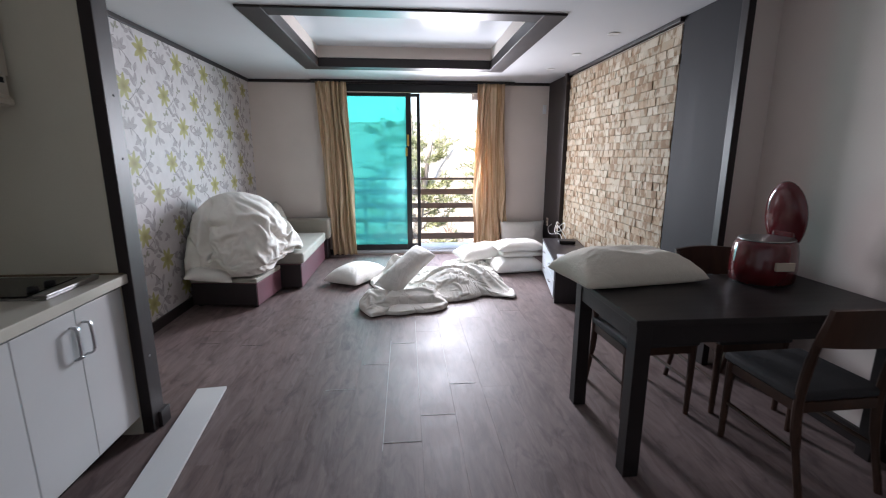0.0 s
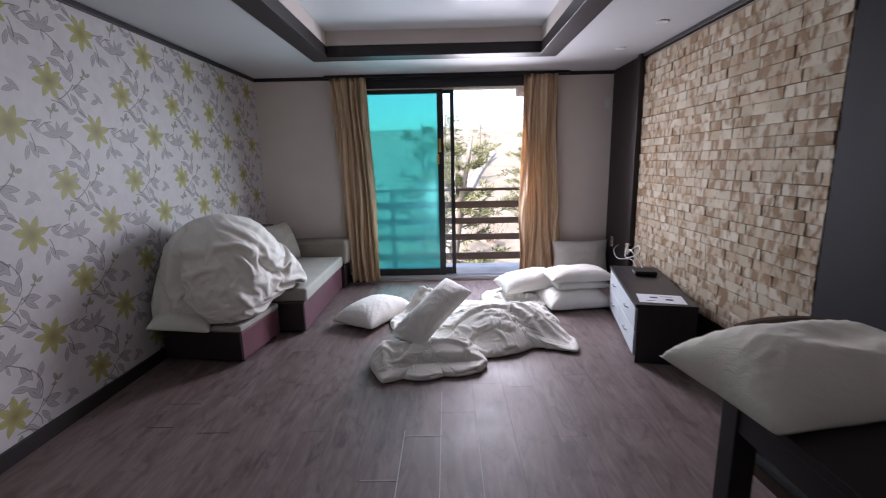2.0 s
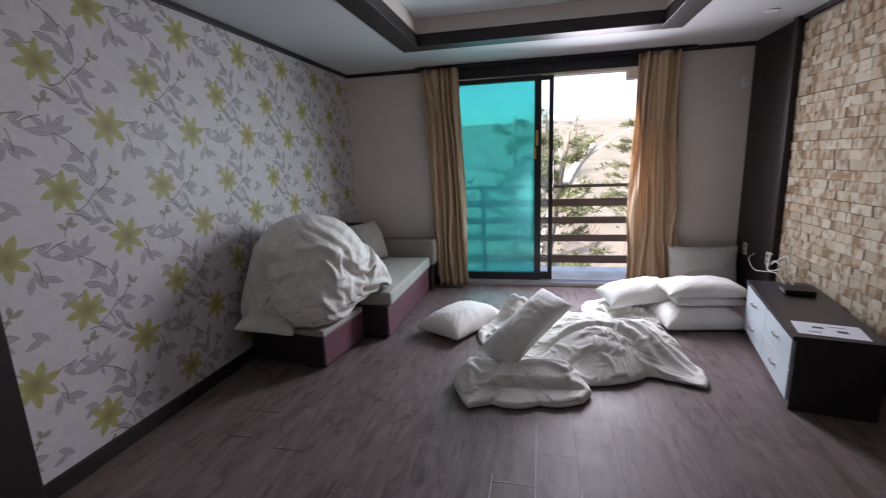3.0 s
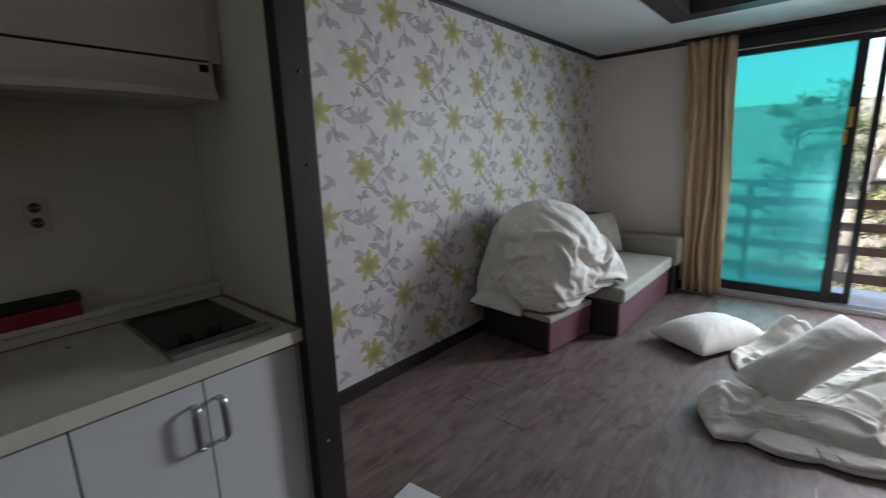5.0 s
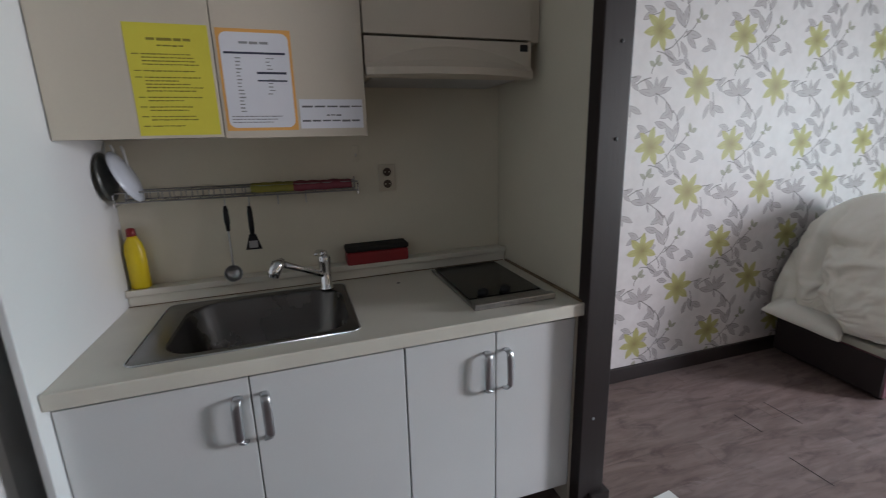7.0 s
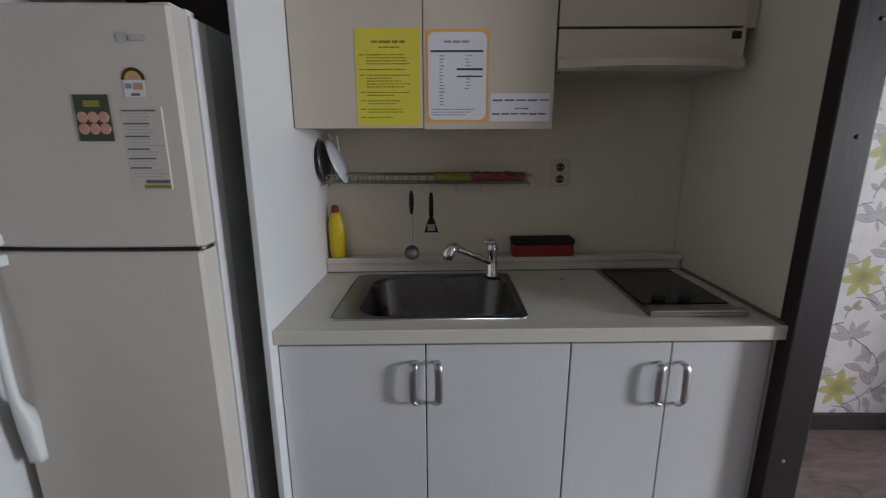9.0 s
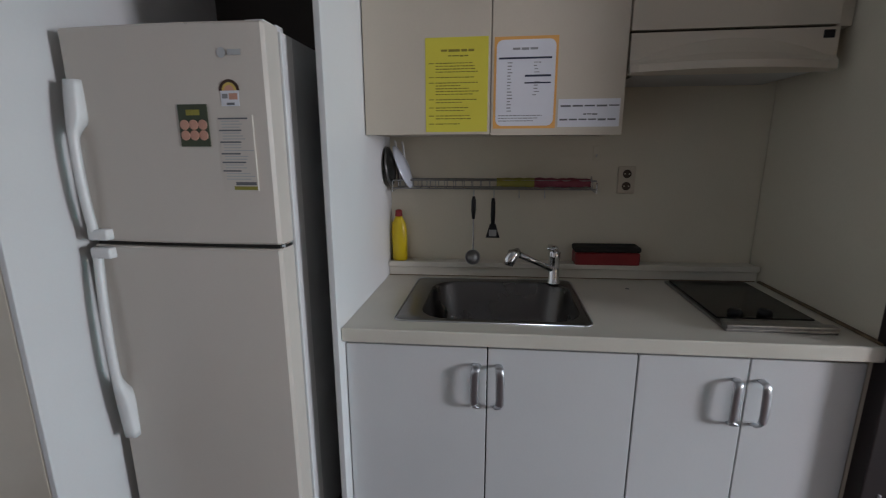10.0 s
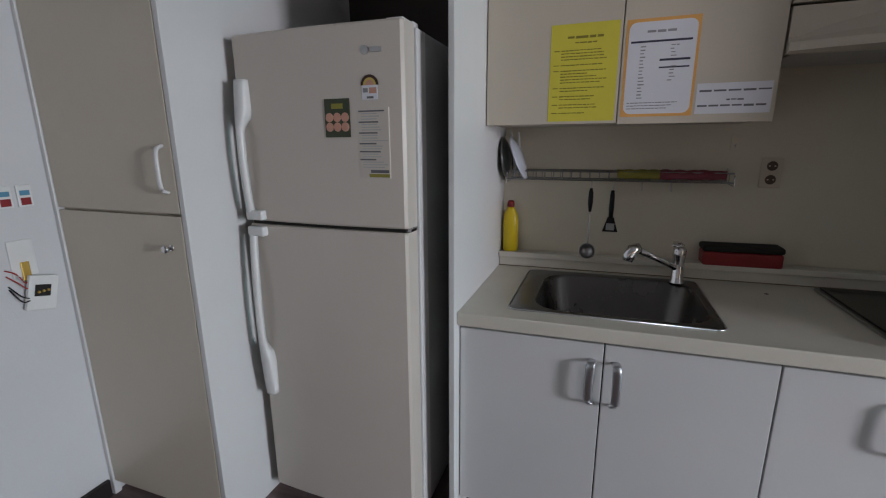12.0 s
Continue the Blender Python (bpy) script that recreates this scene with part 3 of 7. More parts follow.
structure("baseboard_east", box(XR - 0.018, XR, YS, 4.15, 0, 0.09, 0.003), M_TRIM, "dark walnut skirting board", "skirting")
structure("baseboard_south", box(0.275, XR - 0.02, YS, YS + 0.016, 0, 0.075, 0.003), M_TRIM, "black skirting board", "skirting")

# kitchen alcove: end wall with a dark post, partition beside the fridge
structure("wall_alcove_end", box(XL, -0.092, 3.662, 3.752, 0, H - 0.001), M_WALLK, "cream end wall of the kitchen alcove", "wall")
post = box(-0.09, -0.03, 3.652, 3.764, 0, H - 0.001, 0.004)
structure("dark_post", post, M_TRIM, "dark walnut post at the corner of the kitchen", "post")
structure("post_plinth", box(-0.094, -0.012, 3.70, 3.785, 0, 0.09, 0.003), M_TRIM, "dark walnut plinth block at the post", "trim")
for z in (0.42, 1.43, 1.72):
    structure("post_screw", lathe([(0.006, 0), (0.006, 0.002), (0.003, 0.003)], 10, m=pose(-0.03, 3.70 if z < 1 else 3.72, z, 0, 90, 0)), M_ALU if z < 1 else M_BLACK, "small screw head in the dark post", "screw")
structure("kitchen_partition", box(XL + 0.002, -0.028, 2.062, 2.082, 0, H - 0.001, 0.003), M_WHITE, "white laminate partition between fridge and kitchen", "partition")
structure("wall_kitchen_back", box(XL, XL + 0.012, 2.0825, 3.66, 0.0, H - 0.001), M_WALLK, "cream sheet splashback behind the worktop", "wall")
structure("wall_fridge_back", box(XL, XL + 0.012, YS, 2.0615, 0.0, H - 0.001), M_RECESS, "wall behind the fridge, coloured dark for the recess's shade", "wall")

# floor bed; its planks are laid at the end of the file
floor = structure("floor", box(XL, XR, YS, YN + 0.02, -0.12, -0.009), M_SUBFLOOR, "worn grey-brown laminate plank floor", "floor")

# ---- balcony door ----
door_1 = thing("door_1", "black aluminium sliding balcony door, half open", "sliding door", kind="structure")
fy0, fy1 = YN - 0.012, YN + 0.13
f = box(DX0, DX1, fy0, fy1, 2.315, DZ1 - 0.002, 0.004)
part("head_frame", f, M_FRAME, door_1)
part("jamb", box(DX0, DX0 + 0.045, fy0, fy1, DZ0 - 0.02, 2.313, 0.004), M_FRAME, door_1)
part("jamb", box(DX1 - 0.045, DX1, fy0, fy1, DZ0 - 0.02, 2.313, 0.004), M_FRAME, door_1)
sill = box(DX0 + 0.046, DX1 - 0.046, fy0 - 0.01, fy1, DZ0 - 0.03, DZ0, 0.004)
for yy in (YN + 0.02, YN + 0.075):
    box(DX0 + 0.05, DX1 - 0.05, yy, yy + 0.008, DZ0, DZ0 + 0.012, bm=sill)
part("sill_track", sill, M_ALU, door_1, "pale aluminium sill with two tracks")


def sash(name, x0, x1, y, glass, stile, handle):
    s = part(name, box(x0, x0 + stile, y, y + 0.035, 0.065, 2.305, 0.004), M_FRAME, door_1)
    part("stile", box(x1 - stile, x1, y, y + 0.035, 0.065, 2.305, 0.004), M_FRAME, s)
    part("top_rail", box(x0 + stile, x1 - stile, y + 0.002, y + 0.033, 2.262, 2.305, 0.003), M_FRAME, s)
    part("bottom_rail", box(x0 + stile, x1 - stile, y + 0.002, y + 0.033, 0.065, 0.148, 0.003), M_FRAME, s)
    g = part("pane", box(x0 + stile, x1 - stile, y + 0.014, y + 0.020, 0.148, 2.262), glass, s, "teal film over the glass" if glass is M_FILM else "")
    g.visible_shadow = False
    if handle:
        h = box(x1 - stile + 0.012, x1 - stile + 0.04, y - 0.016, y + 0.001, 1.58, 1.74, 0.005)
        part("latch_handle", h, M_BRASS, s, "worn brass-coloured latch")
        part("keeper", box(x1 - stile - 0.012, x1 - stile + 0.018, y - 0.008, y + 0.001, 1.44, 1.56, 0.004), M_BRASS, s)
    return s


sash("sash", DX0 + 0.046, 1.412, YN + 0.012, M_FILM, 0.074, True)
sash("sash", 0.452, 1.540, YN + 0.066, M_GLASS, 0.048, False)

# ---- balcony ----
BY = 9.05
structure("balcony_floor", box(-1.2, 4.2, YN + T, BY + 0.25, -0.30, -0.105), M_BALCONY, "pale dirty balcony floor with snow-like dust", "balcony floor")
structure("balcony_ceiling", box(-1.2, 4.2, YN + T, BY + 0.35, 2.60, 2.72), M_BEAM, "plain rendered slab above the balcony", "ceiling")
structure("balcony_beam", box(-1.2, 4.2, BY - 0.05, BY + 0.12, 2.47, 2.60), M_BEAM, "pinkish rendered edge beam of the balcony", "beam")
rail = thing("balcony_railing", "brown boarded balcony railing with a metal top rail", "railing", kind="")
for z0, z1 in ((0.79, 0.89), (0.555, 0.645), (0.31, 0.40), (0.01, 0.115)):
    part("rail_board", box(-1.15, 4.15, BY, BY + 0.035, z0, z1, 0.004), M_RAIL, rail)
part("top_rail", tube([(-1.15, BY + 0.02, 1.06), (4.15, BY + 0.02, 1.06)], 0.021, 10), M_RAIL, rail)
for x in (-1.1, 0.62, 3.0, 4.1):
    part("post", box(x - 0.03, x + 0.03, BY + 0.036, BY + 0.09, -0.105, 1.07, 0.004), M_RAIL, rail)
bracket = tagged(finish("wall_bracket", box(2.42, 2.56, 8.82, 9.0, 2.34, 2.47, 0.02), M_BEAM), "pale plaster bracket under the balcony beam", "bracket", kind="structure")


# ---- soft things ----
def folds(p, seed=0.0, along=(1, 1, 1)):
    """Soft warped wrinkles: 0 to about 1, mostly smooth with a few narrow ridges."""
    q = Vector((p.x * along[0] + seed, p.y * along[1] - seed, p.z * along[2]))
    w = Vector((noise.noise(q * 0.9 + Vector((5, 0, 0))), noise.noise(q * 0.9 + Vector((0, 9, 0))), noise.noise(q * 0.9 + Vector((0, 0, 4)))))
    q = q + 0.7 * w
    a = max(0.0, 1 - abs(noise.noise(q * 1.4)) * 2.6)
    b = max(0.0, 1 - abs(noise.noise(q * 3.1 + Vector((7, 3, 1)))) * 3.2)
    return 0.68 * a * a * (3 - 2 * a) + 0.32 * b ** 2


def pillow_mesh(a, b, t, seed=0.0, flat=0.45, dent=0.0, n=44, wrinkle=0.011):
    """A stuffed pillow, a by b half lengths, t thick, lying with its underside flattened."""
    bm = bmesh.new()
    tops, lows = [], []
    for i in range(n + 1):
        u = -1 + 2 * i / n
        rt, rl = [], []
        for j in range(n + 1):
            v = -1 + 2 * j / n
            pinch_x = 1 - 0.055 * (1 - v * v) + 0.02 * noise.noise(Vector((seed, v * 2, 3)))
            pinch_y = 1 - 0.085 * (1 - u * u) + 0.02 * noise.noise(Vector((u * 2, seed, 7)))
            x, y = a * u * pinch_x, b * v * pinch_y
            e = max(0.0, (1 - abs(u) ** 3.0)) ** 0.5 * max(0.0, (1 - abs(v) ** 2.8)) ** 0.5
            rim = 1 - max(abs(u), abs(v)) ** 6
            f = wrinkle * (folds(Vector((x * 2.6, y * 2.6, seed)), seed) - 0.35) * rim
            f += wrinkle * 0.3 * rim * (abs(u * v) ** 0.7) * math.sin(26 * (u - v) + 5 * noise.noise(Vector((u * 2, v * 2, seed))))
            d = dent * math.exp(-((u - 0.2) ** 2 + v * v) * 3)
            top_z = t * (1 - flat * 0.5) * e + f - d * t
            low_z = -t * flat * 0.5 * e ** 0.6
            rt.append(bm.verts.new((x, y, top_z)))
            edge = i in (0, n) or j in (0, n)
            rl.append(rt[-1] if edge else bm.verts.new((x, y, low_z)))
        tops.append(rt)
        lows.append(rl)
    for rows, flip in ((tops, False), (lows, True)):
        for i in range(n):
            for j in range(n):
                q = (rows[i][j], rows[i + 1][j], rows[i + 1][j + 1], rows[i][j + 1])
                try:
                    bm.faces.new(q[::-1] if flip else q)
                except ValueError:
                    pass
    return bm


def pillow(name, label, a, b, t, m, material=None, seed=0.0, flat=0.45, dent=0.0, group="", wrinkle=0.011):
    ob = finish(name, pillow_mesh(a, b, t, seed, flat, dent, wrinkle=wrinkle), material or M_PILLOW, smooth=True)
    ob.matrix_basis = m
    return tagged(ob, label, "pillow", group)


def relax_cloth(base, start, stops, steps=60, rounds=9, slack=(1.2, 1.2), stiff=0.05, fall=3.0):
    """Settles a sheet of cloth. base gives the knots' places when smooth, start where they begin; slack above 1 along each
    way of the weave makes it buckle into folds; stops(X, old) keeps it off what it lies on."""
    n, m = base.shape[:2]
    S = slice
    ways = []
    for o in (0, 1):
        ways += [((S(o, n - 1, 2), S(None)), (S(o + 1, n, 2), S(None)), slack[0], 1.0), ((S(None), S(o, m - 1, 2)), (S(None), S(o + 1, m, 2)), slack[1], 1.0)]
        ways += [((S(o, n - 1, 2), S(0, m - 1)), (S(o + 1, n, 2), S(1, m)), sum(slack) / 2, 0.3), ((S(o, n - 1, 2), S(1, m)), (S(o + 1, n, 2), S(0, m - 1)), sum(slack) / 2, 0.3)]
    for o in (0, 1, 2, 3):
        ways += [((S(o, n - 2, 4), S(None)), (S(o + 2, n, 4), S(None)), slack[0], stiff), ((S(None), S(o, m - 2, 4)), (S(None), S(o + 2, m, 4)), slack[1], stiff)]
    pairs = []
    for ia, ib, sl, k in ways:
        A, B = base[ia], base[ib]
        cut = (S(0, min(A.shape[0], B.shape[0])), S(0, min(A.shape[1], B.shape[1])))
        D = B[cut] - A[cut]
        pairs.append((ia, ib, cut, np.sqrt((D * D).sum(-1, keepdims=True)) * sl, k))
    P = start.copy()
    V = np.zeros_like(P)
    dt = 1 / 45
    for _ in range(steps):
        V *= 0.93
        V[..., 2] -= fall * dt
        X = P + V * dt
        for _ in range(rounds):
            for ia, ib, cut, rest, k in pairs:
                A, B = X[ia][cut], X[ib][cut]
                D = B - A
                L = np.sqrt((D * D).sum(-1, keepdims=True)) + 1e-9
                C = 0.5 * k * (1 - rest / L) * D
                A += C
                B -= C
            stops(X, P)
        V = (X - P) / dt
        sp = np.sqrt((V * V).sum(-1, keepdims=True))
        V *= np.minimum(1.0, 2.0 / (sp + 1e-9))
        P = X
    return P


def soft_noise(x, y, seed):
    """Slow uneven waves."""
    return (np.sin(3.1 * x + 1.7 * y + seed) + np.sin(-2.3 * x + 4.1 * y + 2.2 * seed) + 0.7 * np.sin(6.3 * x + 5.2 * y + 3.1 * seed)
            + 0.6 * np.sin(9.1 * x - 7.3 * y + 1.3 * seed)) / 3.3


def outline(points, cx, cy):
    """radius(angle) through a few corners round a centre."""
    ang = sorted((math.atan2(y - cy, x - cx) % (2 * math.pi), math.hypot(x - cx, y - cy)) for x, y in points)
    A = np.array([a for a, _ in ang])
    R = np.array([r for _, r in ang])
    A = np.concatenate([A[-1:] - 2 * math.pi, A, A[:1] + 2 * math.pi])
    R = np.concatenate([R[-1:], R, R[:1]])
    return lambda a: np.interp(a % (2 * math.pi), A, R)


def to_line(x, y, line):
    """Distance to a bent line, positive on its left hand, and how far along it (0 to 1)."""
    best, side, along = np.full(x.shape, 9.0), np.ones(x.shape), np.zeros(x.shape)
    for k, ((ax, ay), (bx, by)) in enumerate(zip(line, line[1:])):
        dx, dy = bx - ax, by - ay
        t = np.clip(((x - ax) * dx + (y - ay) * dy) / (dx * dx + dy * dy), 0, 1)
        d = np.hypot(x - ax - t * dx, y - ay - t * dy)
        near = d < best
        best = np.where(near, d, best)
        side = np.where(near, np.sign(dx * (y - ay) - dy * (x - ax)), side)
        along = np.where(near, (k + t) / (len(line) - 1), along)
    return best * side, along


def crease(x, y, line, rise, width, step=0.0, reach=0.10):
    """A fold along a line: a ridge (rise above 0) or a furrow, with a step up on its left hand."""
    line = [(p.x, p.y) for p in bend([(a, b, 0) for a, b in line], 4)]
    d, along = to_line(x, y, line)
    fade = np.clip(along / 0.15, 0, 1) * np.clip((1 - along) / 0.15, 0, 1)
    return fade * (rise * np.exp(-(d / width) ** 2) + step / (1 + np.exp(np.clip(-d / (0.4 * width), -40, 40))) * np.exp(-np.abs(d) / reach))


def wrinkles(x, y, seed, size):
    """Fine uneven cloth wrinkles, 0 to 1, sharp along their crests."""
    a = soft_noise(x / size + 0.9 * soft_noise(y / size, x / size, seed), y / size, seed)
    b = soft_noise(1.9 * y / size + 1.3 * soft_noise(x / size, y / size, seed + 4), 1.7 * x / size, seed + 7)
    return 0.65 * np.clip(1 - 2.4 * np.abs(a), 0, 1) ** 1.5 + 0.35 * np.clip(1 - 2.6 * np.abs(b), 0, 1) ** 1.5


def draped_cloth(name, label, category, corners, centre, body, lines, seed, n, slack, ripple, lay, loft=0.07, thick=0.012, steps=44):
    """Bedding dropped inside an outline: it settles over a smooth body(x, y) with folds along lines, and buckles by its slack."""
    cx, cy = centre
    rad = outline(corners, cx, cy)
    u, v = np.meshgrid(np.linspace(-1, 1, n), np.linspace(-1, 1, n), indexing="ij")
    s = np.maximum(np.abs(u), np.abs(v))
    a = np.arctan2(v, u)
    r = s * rad(a)
    x, y = cx + r * np.cos(a), cy + r * np.sin(a)
    edge = np.clip((1 - s) * rad(a) / 0.09, 0, 1)
    edge = np.sqrt(1 - (1 - edge) ** 2)

    def low(px, py):
        z = body(px, py) + 0.022
        for line, rise, width, step in lines:
            z = z + crease(px, py, line, rise, width, step)
        return np.maximum(z, 0.014) * edge + 0.010 * (1 - edge)

    base = np.stack([x, y, low(x, y)], -1)
    start = base.copy()
    phase = (x * lay[0] + y * lay[1]) * 2 * math.pi / ripple + 2.6 * soft_noise(x * 1.6, y * 1.6, seed)
    start[..., 2] += (0.020 * np.sin(phase) + 0.025 + 0.014 * soft_noise(x * 5, y * 5, seed + 2)) * (0.2 + 0.8 * edge)
    rim = s > 0.985
    keep = base[rim].copy()
    ground = base[..., 2]

    def stops(X, old):
        hit = X[..., 2] < ground
        X[..., 2] = np.clip(X[..., 2], ground, ground + loft * (0.3 + 0.7 * edge))
        X[hit, :2] += (old[hit, :2] - X[hit, :2]) * 0.5
        X[rim, :2] += (keep[:, :2] - X[rim, :2]) * 0.25

    ob = sheet_object(name, relax_cloth(base, start, stops, steps, 8, slack), M_DUVET, label, category)
    so = ob.modifiers.new("thickness", "SOLIDIFY")
    so.thickness, so.offset = thick, 0.0
    ss = ob.modifiers.new("soft", "SUBSURF")
    ss.levels = ss.render_levels = 1
    return ob


def sheet_object(name, P, material, label, category, closed=False):
    n, m = P.shape[:2]
    me = bpy.data.meshes.new(name)
    idx = np.arange(n * m).reshape(n, m)
    if closed:
        idx = np.concatenate([idx, idx[:1]], 0)
    quads = np.stack([idx[:-1, :-1], idx[1:, :-1], idx[1:, 1:], idx[:-1, 1:]], -1).reshape(-1, 4)
    me.from_pydata(P.reshape(-1, 3).tolist(), [], quads.tolist())
    me.materials.append(material)
    me.polygons.foreach_set("use_smooth", [True] * len(me.polygons))
    return tagged(new(name, me), label, category)


# ---- low sofa along the papered wall ----
def sofa():
    s = thing("low_sofa", "low maroon vinyl sofa base with grey-green cushion, against the wallpaper", "sofa")
    part("base", box(XL + 0.02, 0.17, 6.22, 7.60, 0.02, 0.285, 0.008), M_MAROON, s)
    part("end_face", box(XL + 0.02, 0.165, 6.205, 6.2185, 0.025, 0.28, 0.004), M_DARKVINYL, s, "black-brown vinyl end")
    part("seat_cushion", box(-0.575, 0.20, 6.22, 7.575, 0.287, 0.405, 0.03, 4), M_SEATCLOTH, s)
    part("back_frame", box(XL + 0.02, -0.58, 6.22, 7.60, 0.287, 0.80, 0.012), M_DARKVINYL, s)
    arm = box(XL + 0.02, 0.25, 7.58, 7.86, 0.30, 0.585, 0.05, 5)
    part("arm", arm, M_PILLOWGREY, s, "grey-green padded arm", smooth=True)
    part("arm_base", box(XL + 0.02, 0.21, 7.602, 7.85, 0.02, 0.299, 0.008), M_DARKVINYL, s)
    for x, y in ((XL + 0.08, 6.30), (0.10, 6.30), (XL + 0.08, 7.78), (0.10, 7.78)):
        part("foot", lathe([(0.025, 0), (0.03, 0.022)], 12, m=pose(x, y, -0.001)), M_BLACK, s)
    return s


sofa()
otto = thing("sofa_ottoman", "low maroon and black vinyl sofa section standing askew", "sofa", pose(-0.113, 5.627, 0, 0, 0, -7))
part("base", box(-0.645, 0.0, 0.0, 0.56, 0.022, 0.245, 0.008), M_MAROON, otto)
part("end_face", box(-0.64, -0.006, -0.013, -0.0015, 0.026, 0.24, 0.004), M_DARKVINYL, otto, "black-brown vinyl end")
part("cushion", box(-0.65, 0.005, -0.01, 0.56, 0.247, 0.292, 0.015, 4), M_SEATCLOTH, otto)
for x, y in ((-0.60, 0.05), (-0.04, 0.04), (-0.04, 0.50), (-0.60, 0.50)):
    part("foot", lathe([(0.022, 0), (0.026, 0.024)], 12, m=pose(x, y, -0.001)), M_BLACK, otto)

pillow("back_cushion", "taupe sofa cushion leaning on the backrest", 0.25, 0.23, 0.20, pose(-0.40, 7.27, 0.625, 70, 0, 78), M_PILLOWGREY, 3.0, 0.9, group="sofa cushions")
pillow("back_cushion", "grey-green sofa cushion leaning on the backrest", 0.25, 0.23, 0.20, pose(-0.43, 6.77, 0.625, 72, 0, 86), M_SEATCLOTH, 5.0, 0.9, group="sofa cushions")


def bundle_radius(d):
    """Smooth body of the bundle, by direction: a lump with a tongue over the sofa and a corner by the wall."""
    r = 1 / ((np.abs(d[..., 0]) / 0.405) ** 2.3 + (np.abs(d[..., 1]) / 0.42) ** 2.3 + (np.abs(d[..., 2]) / 0.405) ** 2.3) ** (1 / 2.3)
    for way, gain, power in (((0.66, 0.66, -0.36), 0.55, 8), ((0.25, -0.80, -0.55), 0.20, 6), ((-0.78, -0.55, -0.42), 0.42, 16), ((-0.2, 0.1, 0.97), 0.05, 4)):
        w = np.array(way) / np.linalg.norm(way)
        r = r * (1 + gain * np.clip((d * w).sum(-1), 0, 1) ** power)
    return r


BC = np.array((-0.37, 5.99, 0.665))


def bundle_floor(x, y):
    g = np.where((x < 0.02) & (y > 5.585) & (y < 6.2), 0.308, 0.25)
    return np.where((y >= 6.19) & (x < 0.215), 0.425, g)


def bundle():
    """The wadded duvet: a lump whose wraps and creases are laid out on the side that faces the room."""
    ph, th = np.meshgrid(np.linspace(0, 2 * math.pi, 181)[:-1], np.linspace(0.01, math.pi - 0.01, 100), indexing="ij")
    d = np.stack([np.sin(th) * np.cos(ph), np.sin(th) * np.sin(ph), np.cos(th)], -1)
    d = d @ np.array(Euler((radians(-62), radians(20), 0)).to_matrix()).T
    r = bundle_radius(d)
    q = d * r[..., None]
    s, t = 0.87 * q[..., 0] + 0.485 * q[..., 1], q[..., 2]
    depth = 0.87 * q[..., 1] - 0.485 * q[..., 0]
    face = np.clip(0.5 - depth / 0.25, 0, 1)
    push = np.zeros(s.shape)
    for line, rise, width, step in (
            (((-0.09, 0.22), (-0.23, 0.215), (-0.30, 0.21), (-0.34, 0.11), (-0.335, -0.05), (-0.30, -0.18), (-0.22, -0.285), (-0.09, -0.34)), -0.030, 0.020, -0.030),
            (((-0.10, -0.34), (0.06, -0.22), (0.24, -0.19), (0.355, -0.13), (0.43, -0.05)), -0.026, 0.018, 0.012),
            (((0.21, 0.17), (0.31, 0.05), (0.40, -0.04), (0.445, -0.12)), -0.030, 0.020, 0.020),
            (((-0.30, 0.21), (-0.27, 0.30), (-0.20, 0.385)), -0.022, 0.014, 0.0),
            (((0.04, -0.045), (0.09, -0.115), (0.13, -0.165)), 0.016, 0.012, 0.010), (((0.06, 0.20), (0.13, 0.12), (0.145, 0.03)), 0.014, 0.014, 0.008),
            (((-0.10, 0.25), (0.06, 0.26), (0.21, 0.17)), 0.014, 0.022, 0.012), (((0.29, -0.02), (0.37, -0.08), (0.40, -0.15)), 0.016, 0.014, 0.0),
            (((0.13, -0.30), (0.18, -0.34), (0.21, -0.40)), 0.018, 0.014, 0.0), (((0.24, -0.23), (0.31, -0.24), (0.36, -0.21)), 0.018, 0.014, 0.0),
            (((0.07, -0.26), (0.11, -0.31), (0.10, -0.38)), 0.016, 0.013, 0.0), (((0.26, -0.29), (0.30, -0.33), (0.28, -0.38)), 0.015, 0.012, 0.0),
            (((-0.05, 0.39), (0.13, 0.30), (0.28, 0.16)), -0.009, 0.012, 0.0), (((-0.08, 0.36), (0.08, 0.23), (0.18, 0.11)), -0.008, 0.012, 0.0),
            (((0.02, 0.42), (0.20, 0.33), (0.36, 0.18)), -0.008, 0.012, 0.0), (((0.28, 0.21), (0.40, 0.09), (0.56, -0.02)), -0.011, 0.014, 0.0),
            (((0.33, 0.16), (0.45, 0.05), (0.58, -0.08)), 0.010, 0.016, 0.0), (((-0.26, 0.05), (-0.18, 0.12), (-0.06, 0.13)), 0.008, 0.018, 0.0),
            (((-0.30, -0.10), (-0.22, -0.16), (-0.12, -0.17)), -0.010, 0.016, 0.0), (((-0.44, 0.10), (-0.41, -0.05), (-0.40, -0.20)), -0.014, 0.016, 0.0),
            (((-0.47, -0.12), (-0.40, -0.24), (-0.28, -0.34)), 0.018, 0.020, 0.010)):
        push = push + crease(s, t, line, rise, width, step, 0.12)
    rough = 0.012 * wrinkles(s + 0.3 * depth, t, 2.0, 0.34) + 0.003 * wrinkles(t, s - 0.2 * depth, 6.0, 0.11)
    X = BC + d * (r + 1.7 * push * face + rough)[..., None]
    g = bundle_floor(X[..., 0], X[..., 1])
    sink = np.clip(g - X[..., 2], 0, 1)
    X[..., 2] = np.maximum(X[..., 2], g) + 0.012 * np.clip(sink / 0.1, 0, 1) * wrinkles(X[..., 0], X[..., 1], 3.0, 0.10)
